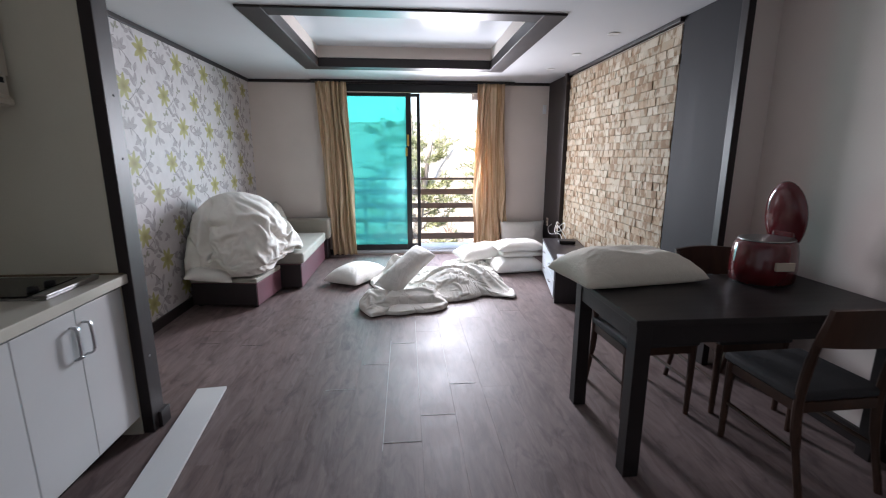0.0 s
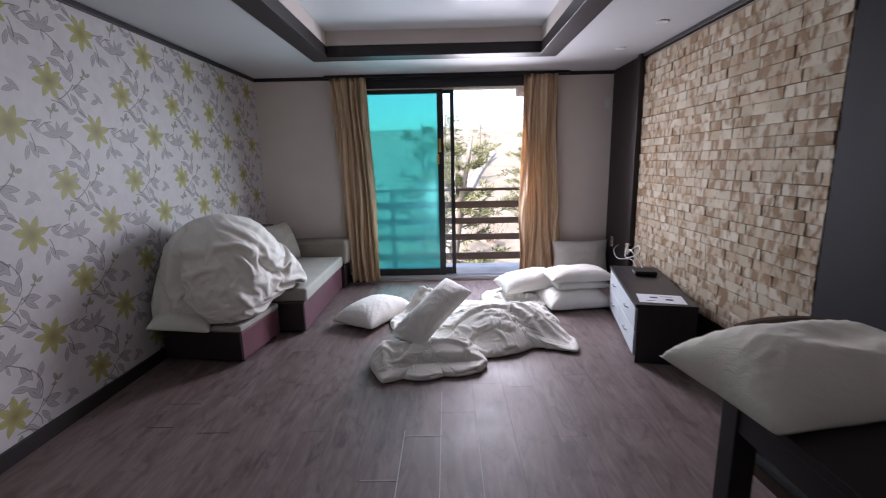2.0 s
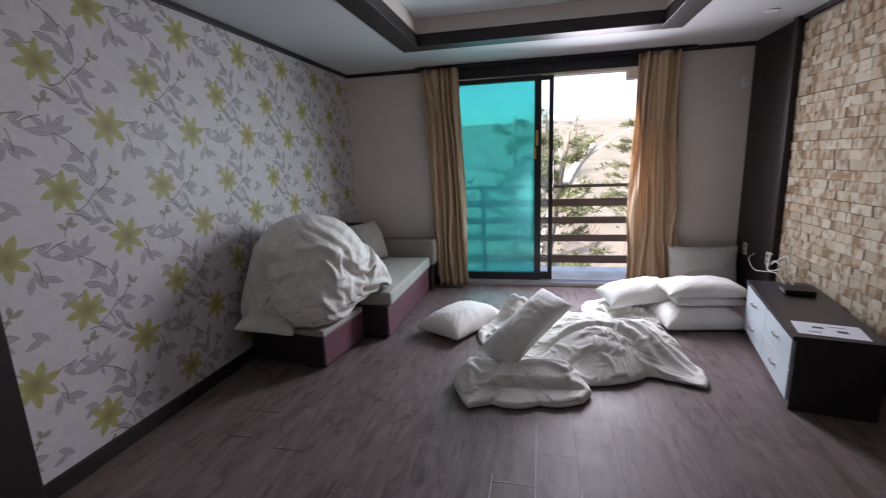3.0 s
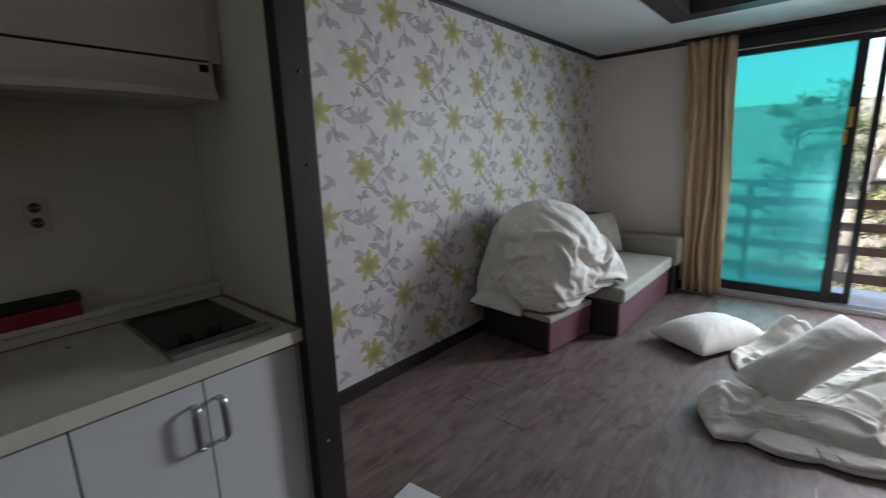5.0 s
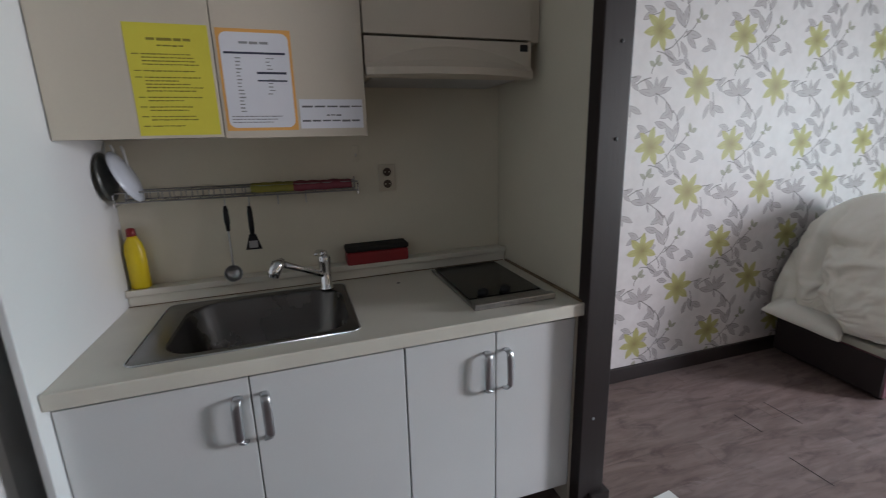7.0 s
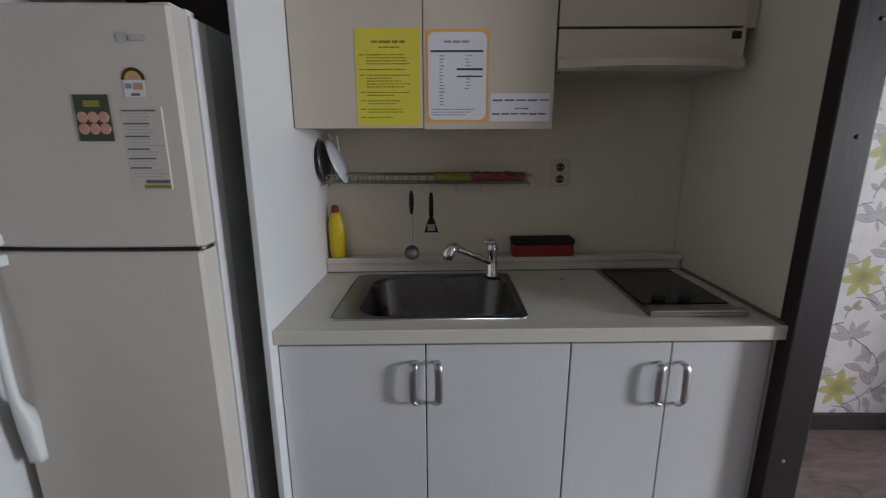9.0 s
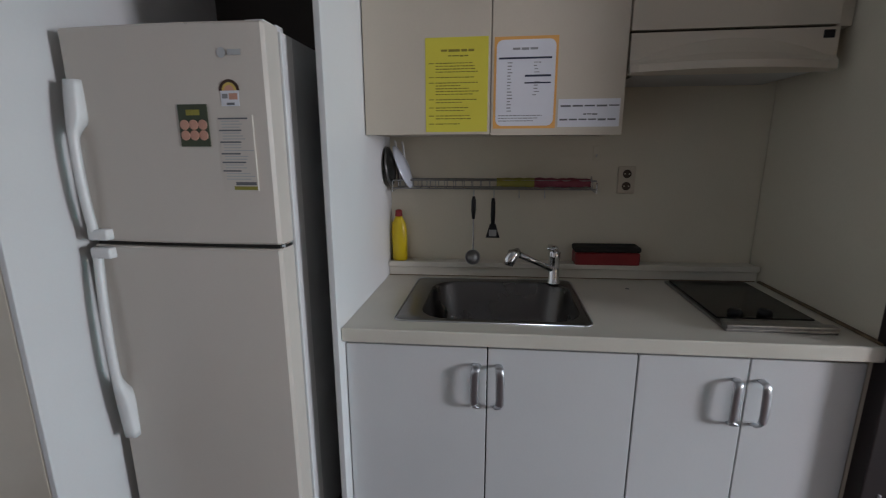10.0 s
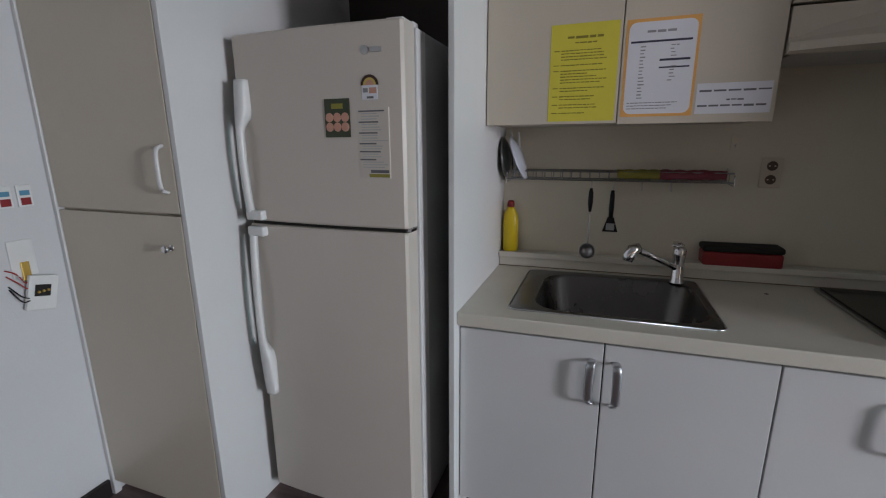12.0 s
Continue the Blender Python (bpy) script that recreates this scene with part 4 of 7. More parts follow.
    X[..., 0] = np.maximum(X[..., 0], XL + 0.018)
    # let the cloth settle on that shape, a little too long for it, so that it puckers
    core = X.copy()
    out = (X - BC) / np.sqrt(((X - BC) ** 2).sum(-1, keepdims=True))
    held = np.zeros(ph.shape, bool)
    held[:2, :] = held[-2:, :] = held[:, :3] = held[:, -3:] = True

    def stops(Y, old):
        Y[held] = core[held]
        rise = ((Y - core) * out).sum(-1, keepdims=True)
        Y += out * (np.clip(rise, -0.006, 0.030) - rise)
        Y[..., 2] = np.maximum(Y[..., 2], bundle_floor(Y[..., 0], Y[..., 1]))
        Y[..., 0] = np.maximum(Y[..., 0], XL + 0.018)

    wave = 0.010 * np.sin(9 * th + 1.5 * ph + 2.2 * soft_noise(3 * d[..., 0], 3 * d[..., 2], 1.0)) + 0.008
    Y = relax_cloth(core, core + out * wave[..., None], stops, 34, 7, (1.09, 1.08), 0.08, 0.4)
    ob = sheet_object("bundled_duvet", Y, M_DUVET, "crumpled white duvet bundled on the sofa end", "duvet", True)
    ss = ob.modifiers.new("soft", "SUBSURF")
    ss.levels = ss.render_levels = 1
    return ob


bundle()
pillow("pillow", "white pillow squeezed under the bundled duvet", 0.20, 0.20, 0.13, pose(-0.56, 5.67, 0.325, 0, 12, 20), M_PILLOW, 21.0)

# ---- duvet and pillows on the floor ----
def hump(x, y, cx, cy, rx, ry, turn=0.0):
    c, k = math.cos(turn), math.sin(turn)
    p, q = ((x - cx) * c + (y - cy) * k) / rx, (-(x - cx) * k + (y - cy) * c) / ry
    return np.exp(-(p * p + q * q))


def duvet_body(x, y):
    return (0.19 * hump(x, y, 1.78, 6.05, 0.34, 0.28, -0.2) + 0.20 * hump(x, y, 1.20, 6.74, 0.15, 0.16) + 0.11 * hump(x, y, 2.12, 6.25, 0.25, 0.28)
            + 0.07 * hump(x, y, 1.5, 6.45, 0.35, 0.3) + 0.05 * hump(x, y, 2.25, 6.50, 0.12, 0.12))


draped_cloth("floor_duvet", "crumpled white duvet lying on the plank floor", "duvet",
             [(1.42, 5.66), (1.60, 5.60), (1.75, 5.63), (2.10, 5.80), (2.26, 5.76), (2.42, 5.70), (2.47, 5.86), (2.39, 6.12), (2.42, 6.45), (2.30, 6.66),
              (2.05, 6.74), (1.85, 6.95), (1.50, 7.0), (1.20, 6.98), (0.98, 6.74), (0.90, 6.35), (1.10, 5.98), (1.28, 5.75)],
             (1.72, 6.25), duvet_body,
             [([(1.42, 5.92), (1.60, 6.05), (1.86, 6.12), (2.06, 6.02), (2.15, 5.84)], -0.022, 0.022, 0.050),
              ([(1.50, 6.60), (1.85, 6.48), (2.15, 6.22), (2.42, 5.84)], 0.045, 0.045, 0.0), ([(1.58, 6.42), (1.90, 6.30), (2.17, 6.07), (2.36, 5.80)], 0.040, 0.032, 0.0),
              ([(1.55, 6.80), (1.95, 6.64), (2.25, 6.36), (2.42, 6.02)], 0.040, 0.050, 0.0), ([(1.45, 6.22), (1.75, 6.26), (2.02, 6.14)], 0.026, 0.026, 0.0),
              ([(1.52, 6.50), (1.88, 6.38), (2.16, 6.14), (2.40, 5.82)], -0.020, 0.020, 0.0), ([(1.50, 6.70), (1.90, 6.56), (2.20, 6.29)], -0.022, 0.022, 0.0),
              ([(1.55, 5.74), (1.75, 5.86), (1.98, 5.84)], -0.014, 0.020, 0.012), ([(1.62, 5.95), (1.80, 5.98), (1.97, 5.92)], -0.010, 0.024, 0.0),
              ([(1.06, 6.62), (1.18, 6.74), (1.34, 6.72)], 0.03, 0.030, 0.0), ([(1.14, 6.86), (1.24, 6.72), (1.36, 6.62)], -0.03, 0.020, 0.0),
              ([(0.98, 6.30), (1.12, 6.20), (1.30, 6.18)], 0.03, 0.030, 0.0), ([(1.0, 6.42), (1.16, 6.32), (1.34, 6.30)], 0.025, 0.022, 0.0),
              ([(2.18, 6.62), (2.26, 6.50), (2.38, 6.46)], 0.02, 0.025, 0.0)], 2.0, 96, (1.13, 1.09), 0.20, (0.62, 0.78), 0.09, 0.016)


def quilt_body(x, y):
    return 0.10 * hump(x, y, 1.02, 5.58, 0.20, 0.17) + 0.09 * hump(x, y, 1.45, 5.63, 0.27, 0.14, 0.15) + 0.02


draped_cloth("folded_quilt", "folded end of white bedding on the plank floor", "bedding",
             [(0.87, 5.50), (0.93, 5.36), (0.99, 5.26), (1.12, 5.32), (1.40, 5.35), (1.66, 5.41), (1.71, 5.51), (1.64, 5.68), (1.45, 5.80), (1.20, 5.82), (0.92, 5.74)],
             (1.28, 5.55), quilt_body,
             [([(1.06, 5.37), (1.22, 5.44), (1.44, 5.475), (1.68, 5.505)], -0.040, 0.018, 0.040), ([(0.93, 5.70), (0.98, 5.50), (1.00, 5.34)], 0.020, 0.028, 0.0),
              ([(1.18, 5.72), (1.14, 5.56), (1.08, 5.42)], -0.026, 0.018, 0.016), ([(0.97, 5.62), (1.06, 5.55), (1.13, 5.58)], 0.018, 0.016, 0.0),
              ([(0.98, 5.52), (1.05, 5.47), (1.12, 5.50)], 0.014, 0.014, 0.0), ([(1.25, 5.68), (1.45, 5.72), (1.60, 5.62)], 0.024, 0.022, 0.0),
              ([(1.22, 5.58), (1.42, 5.62), (1.60, 5.56)], 0.020, 0.020, 0.0)], 5.0, 64, (1.10, 1.12), 0.18, (-0.35, 0.94), 0.06, 0.018)
draped_cloth("crumpled_sheet", "crumpled white sheet beside the stacked bedding", "sheet",
             [(1.85, 6.86), (2.15, 6.74), (2.45, 6.78), (2.66, 7.06), (2.60, 7.42), (2.10, 7.46), (1.80, 7.16)],
             (2.22, 7.08), lambda x, y: 0.05 * hump(x, y, 2.3, 7.1, 0.3, 0.25),
             [([(1.92, 7.1), (2.15, 7.0), (2.4, 6.95)], 0.03, 0.03, 0.0), ([(1.95, 7.25), (2.2, 7.15), (2.45, 7.05)], 0.03, 0.025, 0.0), ([(2.05, 6.85), (2.2, 6.95), (2.3, 7.1)], -0.02, 0.02, 0.015)],
             9.0, 60, (1.20, 1.16), 0.14, (0.5, 0.86), 0.07, 0.012)
pillow("pillow", "plump white pillow lying on the plank floor", 0.36, 0.225, 0.20, pose(0.735, 6.56, 0.05, 0, 2, 62), M_PILLOW, 1.0, group="pillows")
pillow("pillow", "long white pillow leaning on the floor duvet", 0.38, 0.135, 0.17, pose(1.315, 5.90, 0.285, 22, -22, 52), M_PILLOW, 2.0, group="pillows")
pillow("pillow", "white pillow lying on the crumpled sheet", 0.33, 0.22, 0.17, pose(2.30, 7.15, 0.17, 4, -6, 12), M_PILLOW, 6.0, group="pillows")
pillow("floor_cushion", "flat white cushion at the bottom of the stack", 0.34, 0.24, 0.19, pose(2.72, 6.88, 0.05, 0, 0, 8), M_PILLOW, 7.0, 0.5, group="stacked bedding")
pillow("floor_cushion", "thin folded white quilt in the stack", 0.29, 0.23, 0.10, pose(2.78, 6.98, 0.215, 0, 0, 6), M_PILLOW, 8.0, 0.7, group="stacked bedding")
pillow("floor_cushion", "white pillow on top of the stack", 0.33, 0.22, 0.13, pose(2.76, 6.95, 0.295, 0, 0, 5), M_PILLOW, 9.0, 0.6, group="stacked bedding")
pillow("back_pillow", "pale grey pillow leaning on the wall", 0.33, 0.235, 0.16, pose(3.03, 7.74, 0.28, 78, 0, 0), M_PILLOW, 10.0, 0.9, group="pillows")


# ---- curtains ----
def curtain(name, label, x0t, x1t, x0b, x1b, seed, folds_n):
    bm = bmesh.new()
    nx, nz = 140, 40
    rows = []
    for j in range(nz + 1):
        w = j / nz
        z = 0.035 + (2.425 - 0.035) * (1 - w)
        row = []
        for i in range(nx + 1):
            u = i / nx
            uu = u + 0.07 * noise.noise(Vector((u * 5, w * 2.6, seed)))
            x = (x0t + (x1t - x0t) * uu) * (1 - w ** 1.3) + (x0b + (x1b - x0b) * uu) * w ** 1.3
            x += 0.028 * math.sin(4.2 * w + seed) * w + 0.012 * noise.noise(Vector((u * 3, w * 5, seed + 2))) * w
            ph = 2 * math.pi * folds_n * (u + 0.15 * noise.noise(Vector((u * 3, w * 2.6, seed + 5))))
            amp = 0.026 + 0.020 * noise.noise(Vector((u * 4, w * 1.2, seed + 9))) + 0.016 * w
            y = 7.835 + amp * math.sin(ph) - 0.035 * w * w + 0.008 * noise.noise(Vector((u * 26, w * 6, seed + 4))) + 0.018 * noise.noise(Vector((u * 11, w * 2.5, seed)))
            row.append(bm.verts.new((x, min(y, 7.893), z)))
        rows.append(row)
    for a, b in zip(rows, rows[1:]):
        for i in range(nx):
            bm.faces.new((a[i], b[i], b[i + 1], a[i + 1]))
    ob = finish(name, bm, M_CURTAIN, smooth=True)
    so = ob.modifiers.new("thickness", "SOLIDIFY")
    so.thickness = 0.004
    return tagged(ob, label, "curtain", "curtains")


curtain("curtain", "gold-beige striped curtain gathered beside the sofa", 0.12, 0.53, 0.27, 0.64, 1.0, 5.0)
curtain("curtain", "gold-beige striped curtain gathered beside the open door", 2.34, 2.73, 2.27, 2.80, 4.0, 5.5)
tagged(finish("curtain_rail", box(0.06, 2.86, 7.815, 7.845, 2.427, 2.455, 0.003), M_FRAME), "dark slim curtain rail under the ceiling", "curtain rail")


# ---- low television stand ----
def tv_stand():
    s = thing("tv_stand", "low dark wood television stand with four pale grey drawers", "television stand", pose(2.773, 5.54, 0, 0, 0, -11.8))
    L, D, Z = 1.20, 0.405, 0.444
    part("top", box(-0.004, D, -0.004, L + 0.004, Z - 0.028, Z, 0.003), M_TVTOP, s)
    part("side_panel", box(0.012, D, 0.0, 0.022, 0.0, Z - 0.029, 0.002), M_TVTOP, s)
    part("side_panel", box(0.012, D, L - 0.022, L, 0.0, Z - 0.029, 0.002), M_TVTOP, s)
    part("back_panel", box(D - 0.012, D - 0.002, 0.023, L - 0.023, 0.02, Z - 0.03), M_TVTOP, s)
    part("carcass", box(0.022, D - 0.014, 0.024, L - 0.024, 0.03, Z - 0.03), M_GAP, s)
    part("plinth", box(0.03, 0.05, 0.023, L - 0.023, 0.0, 0.029), M_TVTOP, s)
    for i in range(2):
        for j in range(2):
            y0 = 0.026 + i * (L / 2 - 0.024)
            z0 = 0.05 + j * 0.182
            d = part("drawer", box(0.0, 0.0205, y0, y0 + L / 2 - 0.030, z0, z0 + 0.177, 0.002), M_DRAWER, s)
            ym = y0 + L / 4 - 0.015
            part("handle", tube([(0.0, ym - 0.045, z0 + 0.10), (-0.018, ym - 0.035, z0 + 0.10), (-0.018, ym + 0.035, z0 + 0.10), (0.0, ym + 0.045, z0 + 0.10)], 0.005, 8), M_CHROME, d, "small chrome handle")
    return s


TV = tv_stand()
TVM = pose(2.773, 5.54, 0.444, 0, 0, -11.8)
lf = thing("leaflet", "white printed leaflet lying on the television stand", "leaflet", TVM @ pose(0.20, 0.14, 0.0, 0, 0, -4))
part("sheet", box(-0.16, 0.15, -0.10, 0.11, 0.0005, 0.003), M_SHEET, lf)
for k, (x, y, w, h) in enumerate(((-0.05, 0.03, 0.05, 0.03), (0.05, -0.01, 0.05, 0.035), (-0.08, -0.05, 0.06, 0.012), (0.04, 0.06, 0.08, 0.01))):
    part("print", box(x - w / 2, x + w / 2, y - h / 2, y + h / 2, 0.0032, 0.0036), M_NAVY if k < 2 else M_INK, lf)
stb = thing("set_top_box", "small black set-top box on the television stand", "set-top box", TVM @ pose(0.24, 0.90, 0.0))
part("case", box(-0.09, 0.09, -0.08, 0.08, 0.004, 0.04, 0.006), M_BLACK, stb)
part("front_strip", box(-0.0925, -0.0902, -0.05, 0.05, 0.012, 0.03), M_SILVER, stb)
for x, y in ((-0.07, -0.06), (0.07, -0.06), (-0.07, 0.06), (0.07, 0.06)):
    part("foot", lathe([(0.008, 0), (0.008, 0.005)], 8, m=pose(x, y, 0)), M_BLACK, stb)
cab = tagged(finish("cable", tube(bend([(3.38, 7.48, 0.50), (3.31, 7.42, 0.46), (3.25, 7.15, 0.42), (3.27, 6.85, 0.47), (3.22, 6.62, 0.452), (3.18, 6.52, 0.47)], 8), 0.004, 6), M_PLASTIC, smooth=True), "white cable drooping from the wall socket", "cable")
cab2 = tagged(finish("cable_tangle", tube(bend([(3.36, 7.12, 0.56), (3.28, 6.98, 0.60), (3.20, 6.82, 0.50), (3.27, 6.70, 0.56), (3.31, 6.80, 0.62), (3.24, 6.86, 0.54), (3.19, 6.68, 0.60), (3.26, 6.58, 0.46), (3.20, 6.50, 0.452)], 8), 0.005, 6), M_PLASTIC, smooth=True), "tangled pale cable above the set-top box", "cable")


def socket(name, label, m, category="socket"):
    s = thing(name, label, category, m)
    part("plate", box(-0.036, 0.036, 0, 0.010, -0.058, 0.058, 0.004), M_IVORY, s)
    for z in (-0.026, 0.026):
        d = part("outlet", lathe([(0.018, 0), (0.018, 0.003), (0.014, 0.0035)], 20, m=pose(0, 0.009, z, -90, 0, 0)), M_BROWNPLASTIC, s)
        for x in (-0.009, 0.009):
            part("pin_hole", lathe([(0.003, 0), (0.003, 0.001)], 8, m=pose(x, 0.0125, z, -90, 0, 0)), M_IVORY, d)
    return s


socket("wall_socket", "white double socket on the dark corner panel", pose(XB - 0.031, 7.70, 0.50, 0, 0, 90))
socket("wall_socket", "white double socket on the dark upright", pose(XB - 0.076, 7.14, 0.52, 0, 0, 90))
sens = thing("wall_sensor", "small white sensor box high on the wall", "sensor", pose(3.33, YN, 2.10))
part("case", box(-0.025, 0.025, -0.028, 0, -0.06, 0.06, 0.006), M_PLASTIC, sens)
part("lens", box(-0.015, 0.015, -0.031, -0.0285, -0.03, 0.0, 0.002), M_SHEET, sens)

for y in (5.32, 6.10, 6.88):
    dl = thing("downlight", "small unlit recessed ceiling downlight", "downlight", pose(3.06 + 0.03 * (6.9 - y) / 1.6, y, H), group="downlights")
    rim = lathe([(0.030, -0.001), (0.046, -0.001), (0.046, -0.006), (0.038, -0.009), (0.030, -0.006)], 24)
    part("rim", rim, M_PLASTIC, dl)
    part("lens", lathe([(0.029, -0.003), (0.029, -0.0055)], 20), M_FRIDGESIDE, dl)

# ---- white board on the floor ----
tagged(finish("loose_board", box(-0.085, 0.085, -1.0, 0.0, 0.001, 0.018, 0.002, m=pose(0.088, 4.08, 0, 0, 0, 6.5)), M_WHITE), "loose white laminate board lying on the floor", "board")


# ---- dining table and chairs ----
def dining_table():
    t = thing("dining_table", "black-brown wooden dining table with square legs against the wall", "table", pose(2.29, 3.12, 0))
    L, W, Z = 1.315, 0.69, 0.765
    part("tabletop", box(0, L, 0, W, Z - 0.03, Z, 0.004), M_TABLE, t)
    part("apron", box(0.01, L - 0.01, 0.012, 0.034, Z - 0.115, Z - 0.031, 0.002), M_TABLE, t)
    part("apron", box(0.01, L - 0.01, W - 0.034, W - 0.012, Z - 0.115, Z - 0.031, 0.002), M_TABLE, t)
    part("apron", box(0.012, 0.034, 0.035, W - 0.035, Z - 0.115, Z - 0.031, 0.002), M_TABLE, t)
    part("apron", box(L - 0.034, L - 0.012, 0.035, W - 0.035, Z - 0.115, Z - 0.031, 0.002), M_TABLE, t)
    for x in (0.006, L - 0.078):
        for y in (0.006, W - 0.078):
            part("leg", box(x, x + 0.072, y, y + 0.072, 0, Z - 0.0305, 0.003), M_TABLE, t)
    return t


def dining_chair(m):
    c = thing("dining_chair", "dark-stained wooden dining chair with a black padded seat", "chair", m, "chairs round the table")
    w = 0.215
    part("seat", box(-w, w, -0.20, 0.22, 0.425, 0.468, 0.018, 4), M_CHAIRPAD, c, "black padded seat")
    for x in (-w + 0.02, w - 0.02):
        part("front_leg", tube([(x, 0.19, 0), (x, 0.19, 0.25), (x, 0.185, 0.424)], [0.015, 0.019, 0.022], 10), M_CHAIR, c)
        part("back_leg", tube(bend([(x, -0.265, 0), (x, -0.205, 0.25), (x, -0.19, 0.45), (x, -0.215, 0.66), (x, -0.27, 0.86)], 5), [0.015] * 5 + [0.020] * 10 + [0.017] * 6, 10), M_CHAIR, c)
        part("side_rail", box(x - 0.011, x + 0.011, -0.19, 0.18, 0.375, 0.424, 0.003), M_CHAIR, c)
        part("stretcher", tube([(x, -0.215, 0.20), (x, 0.19, 0.20)], 0.010, 8), M_CHAIR, c)
    part("front_rail", box(-w + 0.03, w - 0.03, 0.175, 0.197, 0.375, 0.424, 0.003), M_CHAIR, c)
    part("back_rail", box(-w + 0.03, w - 0.03, -0.20, -0.178, 0.375, 0.424, 0.003), M_CHAIR, c)
    bm = bmesh.new()
    rows = []
    for j in range(5):
        rows.append([])
        for i in range(13):
            u = -1 + i / 6
            z = 0.70 + 0.165 * j / 4 + 0.012 * (1 - u * u) * (j == 4)
            y = -0.225 - 0.35 * (z - 0.68) * 0.6 - 0.035 * (1 - u * u)
            rows[-1].append((w * 1.0 * u, y, z))
    front = [[bm.verts.new(p) for p in r] for r in rows]
    back = [[bm.verts.new((p[0], p[1] - 0.022, p[2])) for p in r] for r in rows]
    for j in range(4):
        for i in range(12):
            bm.faces.new((front[j][i], front[j][i + 1], front[j + 1][i + 1], front[j + 1][i]))
            bm.faces.new((back[j][i + 1], back[j][i], back[j + 1][i], back[j + 1][i + 1]))
    for j in range(4):
        for i in (0, 12):
            bm.faces.new((front[j][i], front[j + 1][i], back[j + 1][i], back[j][i]))
    for i in range(12):
        for j in (0, 4):
            bm.faces.new((front[j][i], back[j][i], back[j][i + 1], front[j][i + 1]))
    part("backrest", bm, M_CHAIR, c)
    return c


dining_table()
chair = dining_chair(pose(3.165, 3.20, 0, 0, 0, 2))
copy_thing(chair, pose(2.70, 3.775, 0, 0, 0, 183))
copy_thing(chair, pose(3.25, 3.78, 0, 0, 0, 180))
pillow("table_pillow", "cream pillow lying on the dining table", 0.375, 0.225, 0.200, pose(2.565, 3.785, 0.797, 0, 0, 9), M_PILLOWTAN, 12.0, 0.42, 0.18)


def rice_cooker():
    c = thing("rice_cooker", "dark red electric rice cooker with its lid open", "rice cooker", pose(3.295, 3.66, 0.766, 0, 0, 14))
    sq = Matrix.Diagonal((1.12, 0.94, 1, 1))
    part("body", lathe([(0.135, 0), (0.152, 0.012), (0.158, 0.08), (0.154, 0.17), (0.146, 0.215), (0.132, 0.236), (0.118, 0.236)], 36, m=sq), M_REDGLOSS, c, smooth=True)
    part("rim", lathe([(0.116, 0.2365), (0.133, 0.2365), (0.131, 0.243), (0.117, 0.243)], 36, m=sq), M_STEEL, c, "steel rim of the cooking pot", smooth=True)
    part("pot", lathe([(0.114, 0.237), (0.112, 0.239), (0.02, 0.2385)], 36, m=sq), M_BLACK, c)
    part("label_plate", box(-0.05, 0.05, -0.012, 0.004, -0.022, 0.022, 0.003, m=pose(-0.045, -0.143, 0.115, 0, 0, -16)), M_IVORY, c, "pale label plate")
    part("base_ring", lathe([(0.14, -0.0005), (0.146, 0.0), (0.146, 0.012)], 30, m=sq), M_BLACK, c)
    lid = part("lid", lathe([(0.02, -0.030), (0.10, -0.026), (0.128, -0.012), (0.132, 0.0), (0.124, 0.016), (0.09, 0.022), (0.02, 0.023)], 36, m=pose(0.155, 0.02, 0.352, 0, 82, 0) @ Matrix.Diagonal((1.50, 0.86, 1, 1))), M_REDGLOSS, c, "open dark red lid", smooth=True)
    part("hinge", box(0.13, 0.19, -0.05, 0.07, 0.20, 0.275, 0.014), M_REDGLOSS, c)
    part("latch", lathe([(0.008, 0), (0.008, 0.006)], 10, m=pose(0.128, -0.04, 0.46, 0, -100, 0)), M_CHROME, lid)
    return c


rice_cooker()


# ---- kitchen alcove ----
KX = -0.105        # fronts of the base carcasses
RISE = 0.75        # the worktop climbs a little towards the hob, in degrees
TILT = pose(0, 2.45, 0.858, RISE, 0, 0) @ pose(0, -2.45, -0.858)


def door_leaf(y0, y1):
    """A cabinet door whose top follows the worktop."""
    bm = box(KX + 0.001, KX + 0.0215, y0, y1, 0.105, 0.794, 0.0025)
    for v in bm.verts:
        if v.co.z > 0.5:
            v.co.z += math.tan(radians(RISE)) * (v.co.y - 2.45)
    return bm


def d_handle(y, z, parent, lean):
    """A flat bow handle on a cabinet door, its bow towards lean."""
    h = [(0.0, y, z + 0.072), (0.026, y + lean * 0.004, z + 0.066), (0.030, y + lean * 0.006, z + 0.02), (0.030, y + lean * 0.006, z - 0.045), (0.022, y, z - 0.068), (0.0, y, z - 0.074)]
    bm = tube([(KX + 0.022 + a, b, c) for a, b, c in bend(h, 4)], 0.0135, 8, flat=0.36)
    return part("handle", bm, M_ALU, parent, "satin aluminium bow handle", True)


def base_cabinet(y0, ym, y1, label):
    c = thing("base_cabinet", label, "cabinet", group="base cabinets")
    part("carcass", box(-0.72, KX, y0, y1, 0.10, 0.655, 0.001), M_GAP, c)
    part("kick_board", box(-0.20, -0.185, y0, y1, 0.0, 0.10), M_GAP, c)
    a = part("door", door_leaf(y0 + 0.0015, ym - 0.002), M_WHITE, c)
    b = part("door", door_leaf(ym + 0.002, y1 - 0.0015), M_WHITE, c)
    d_handle(ym - 0.033, 0.668, a, -1)
    d_handle(ym + 0.036, 0.668, b, 1)
    return c


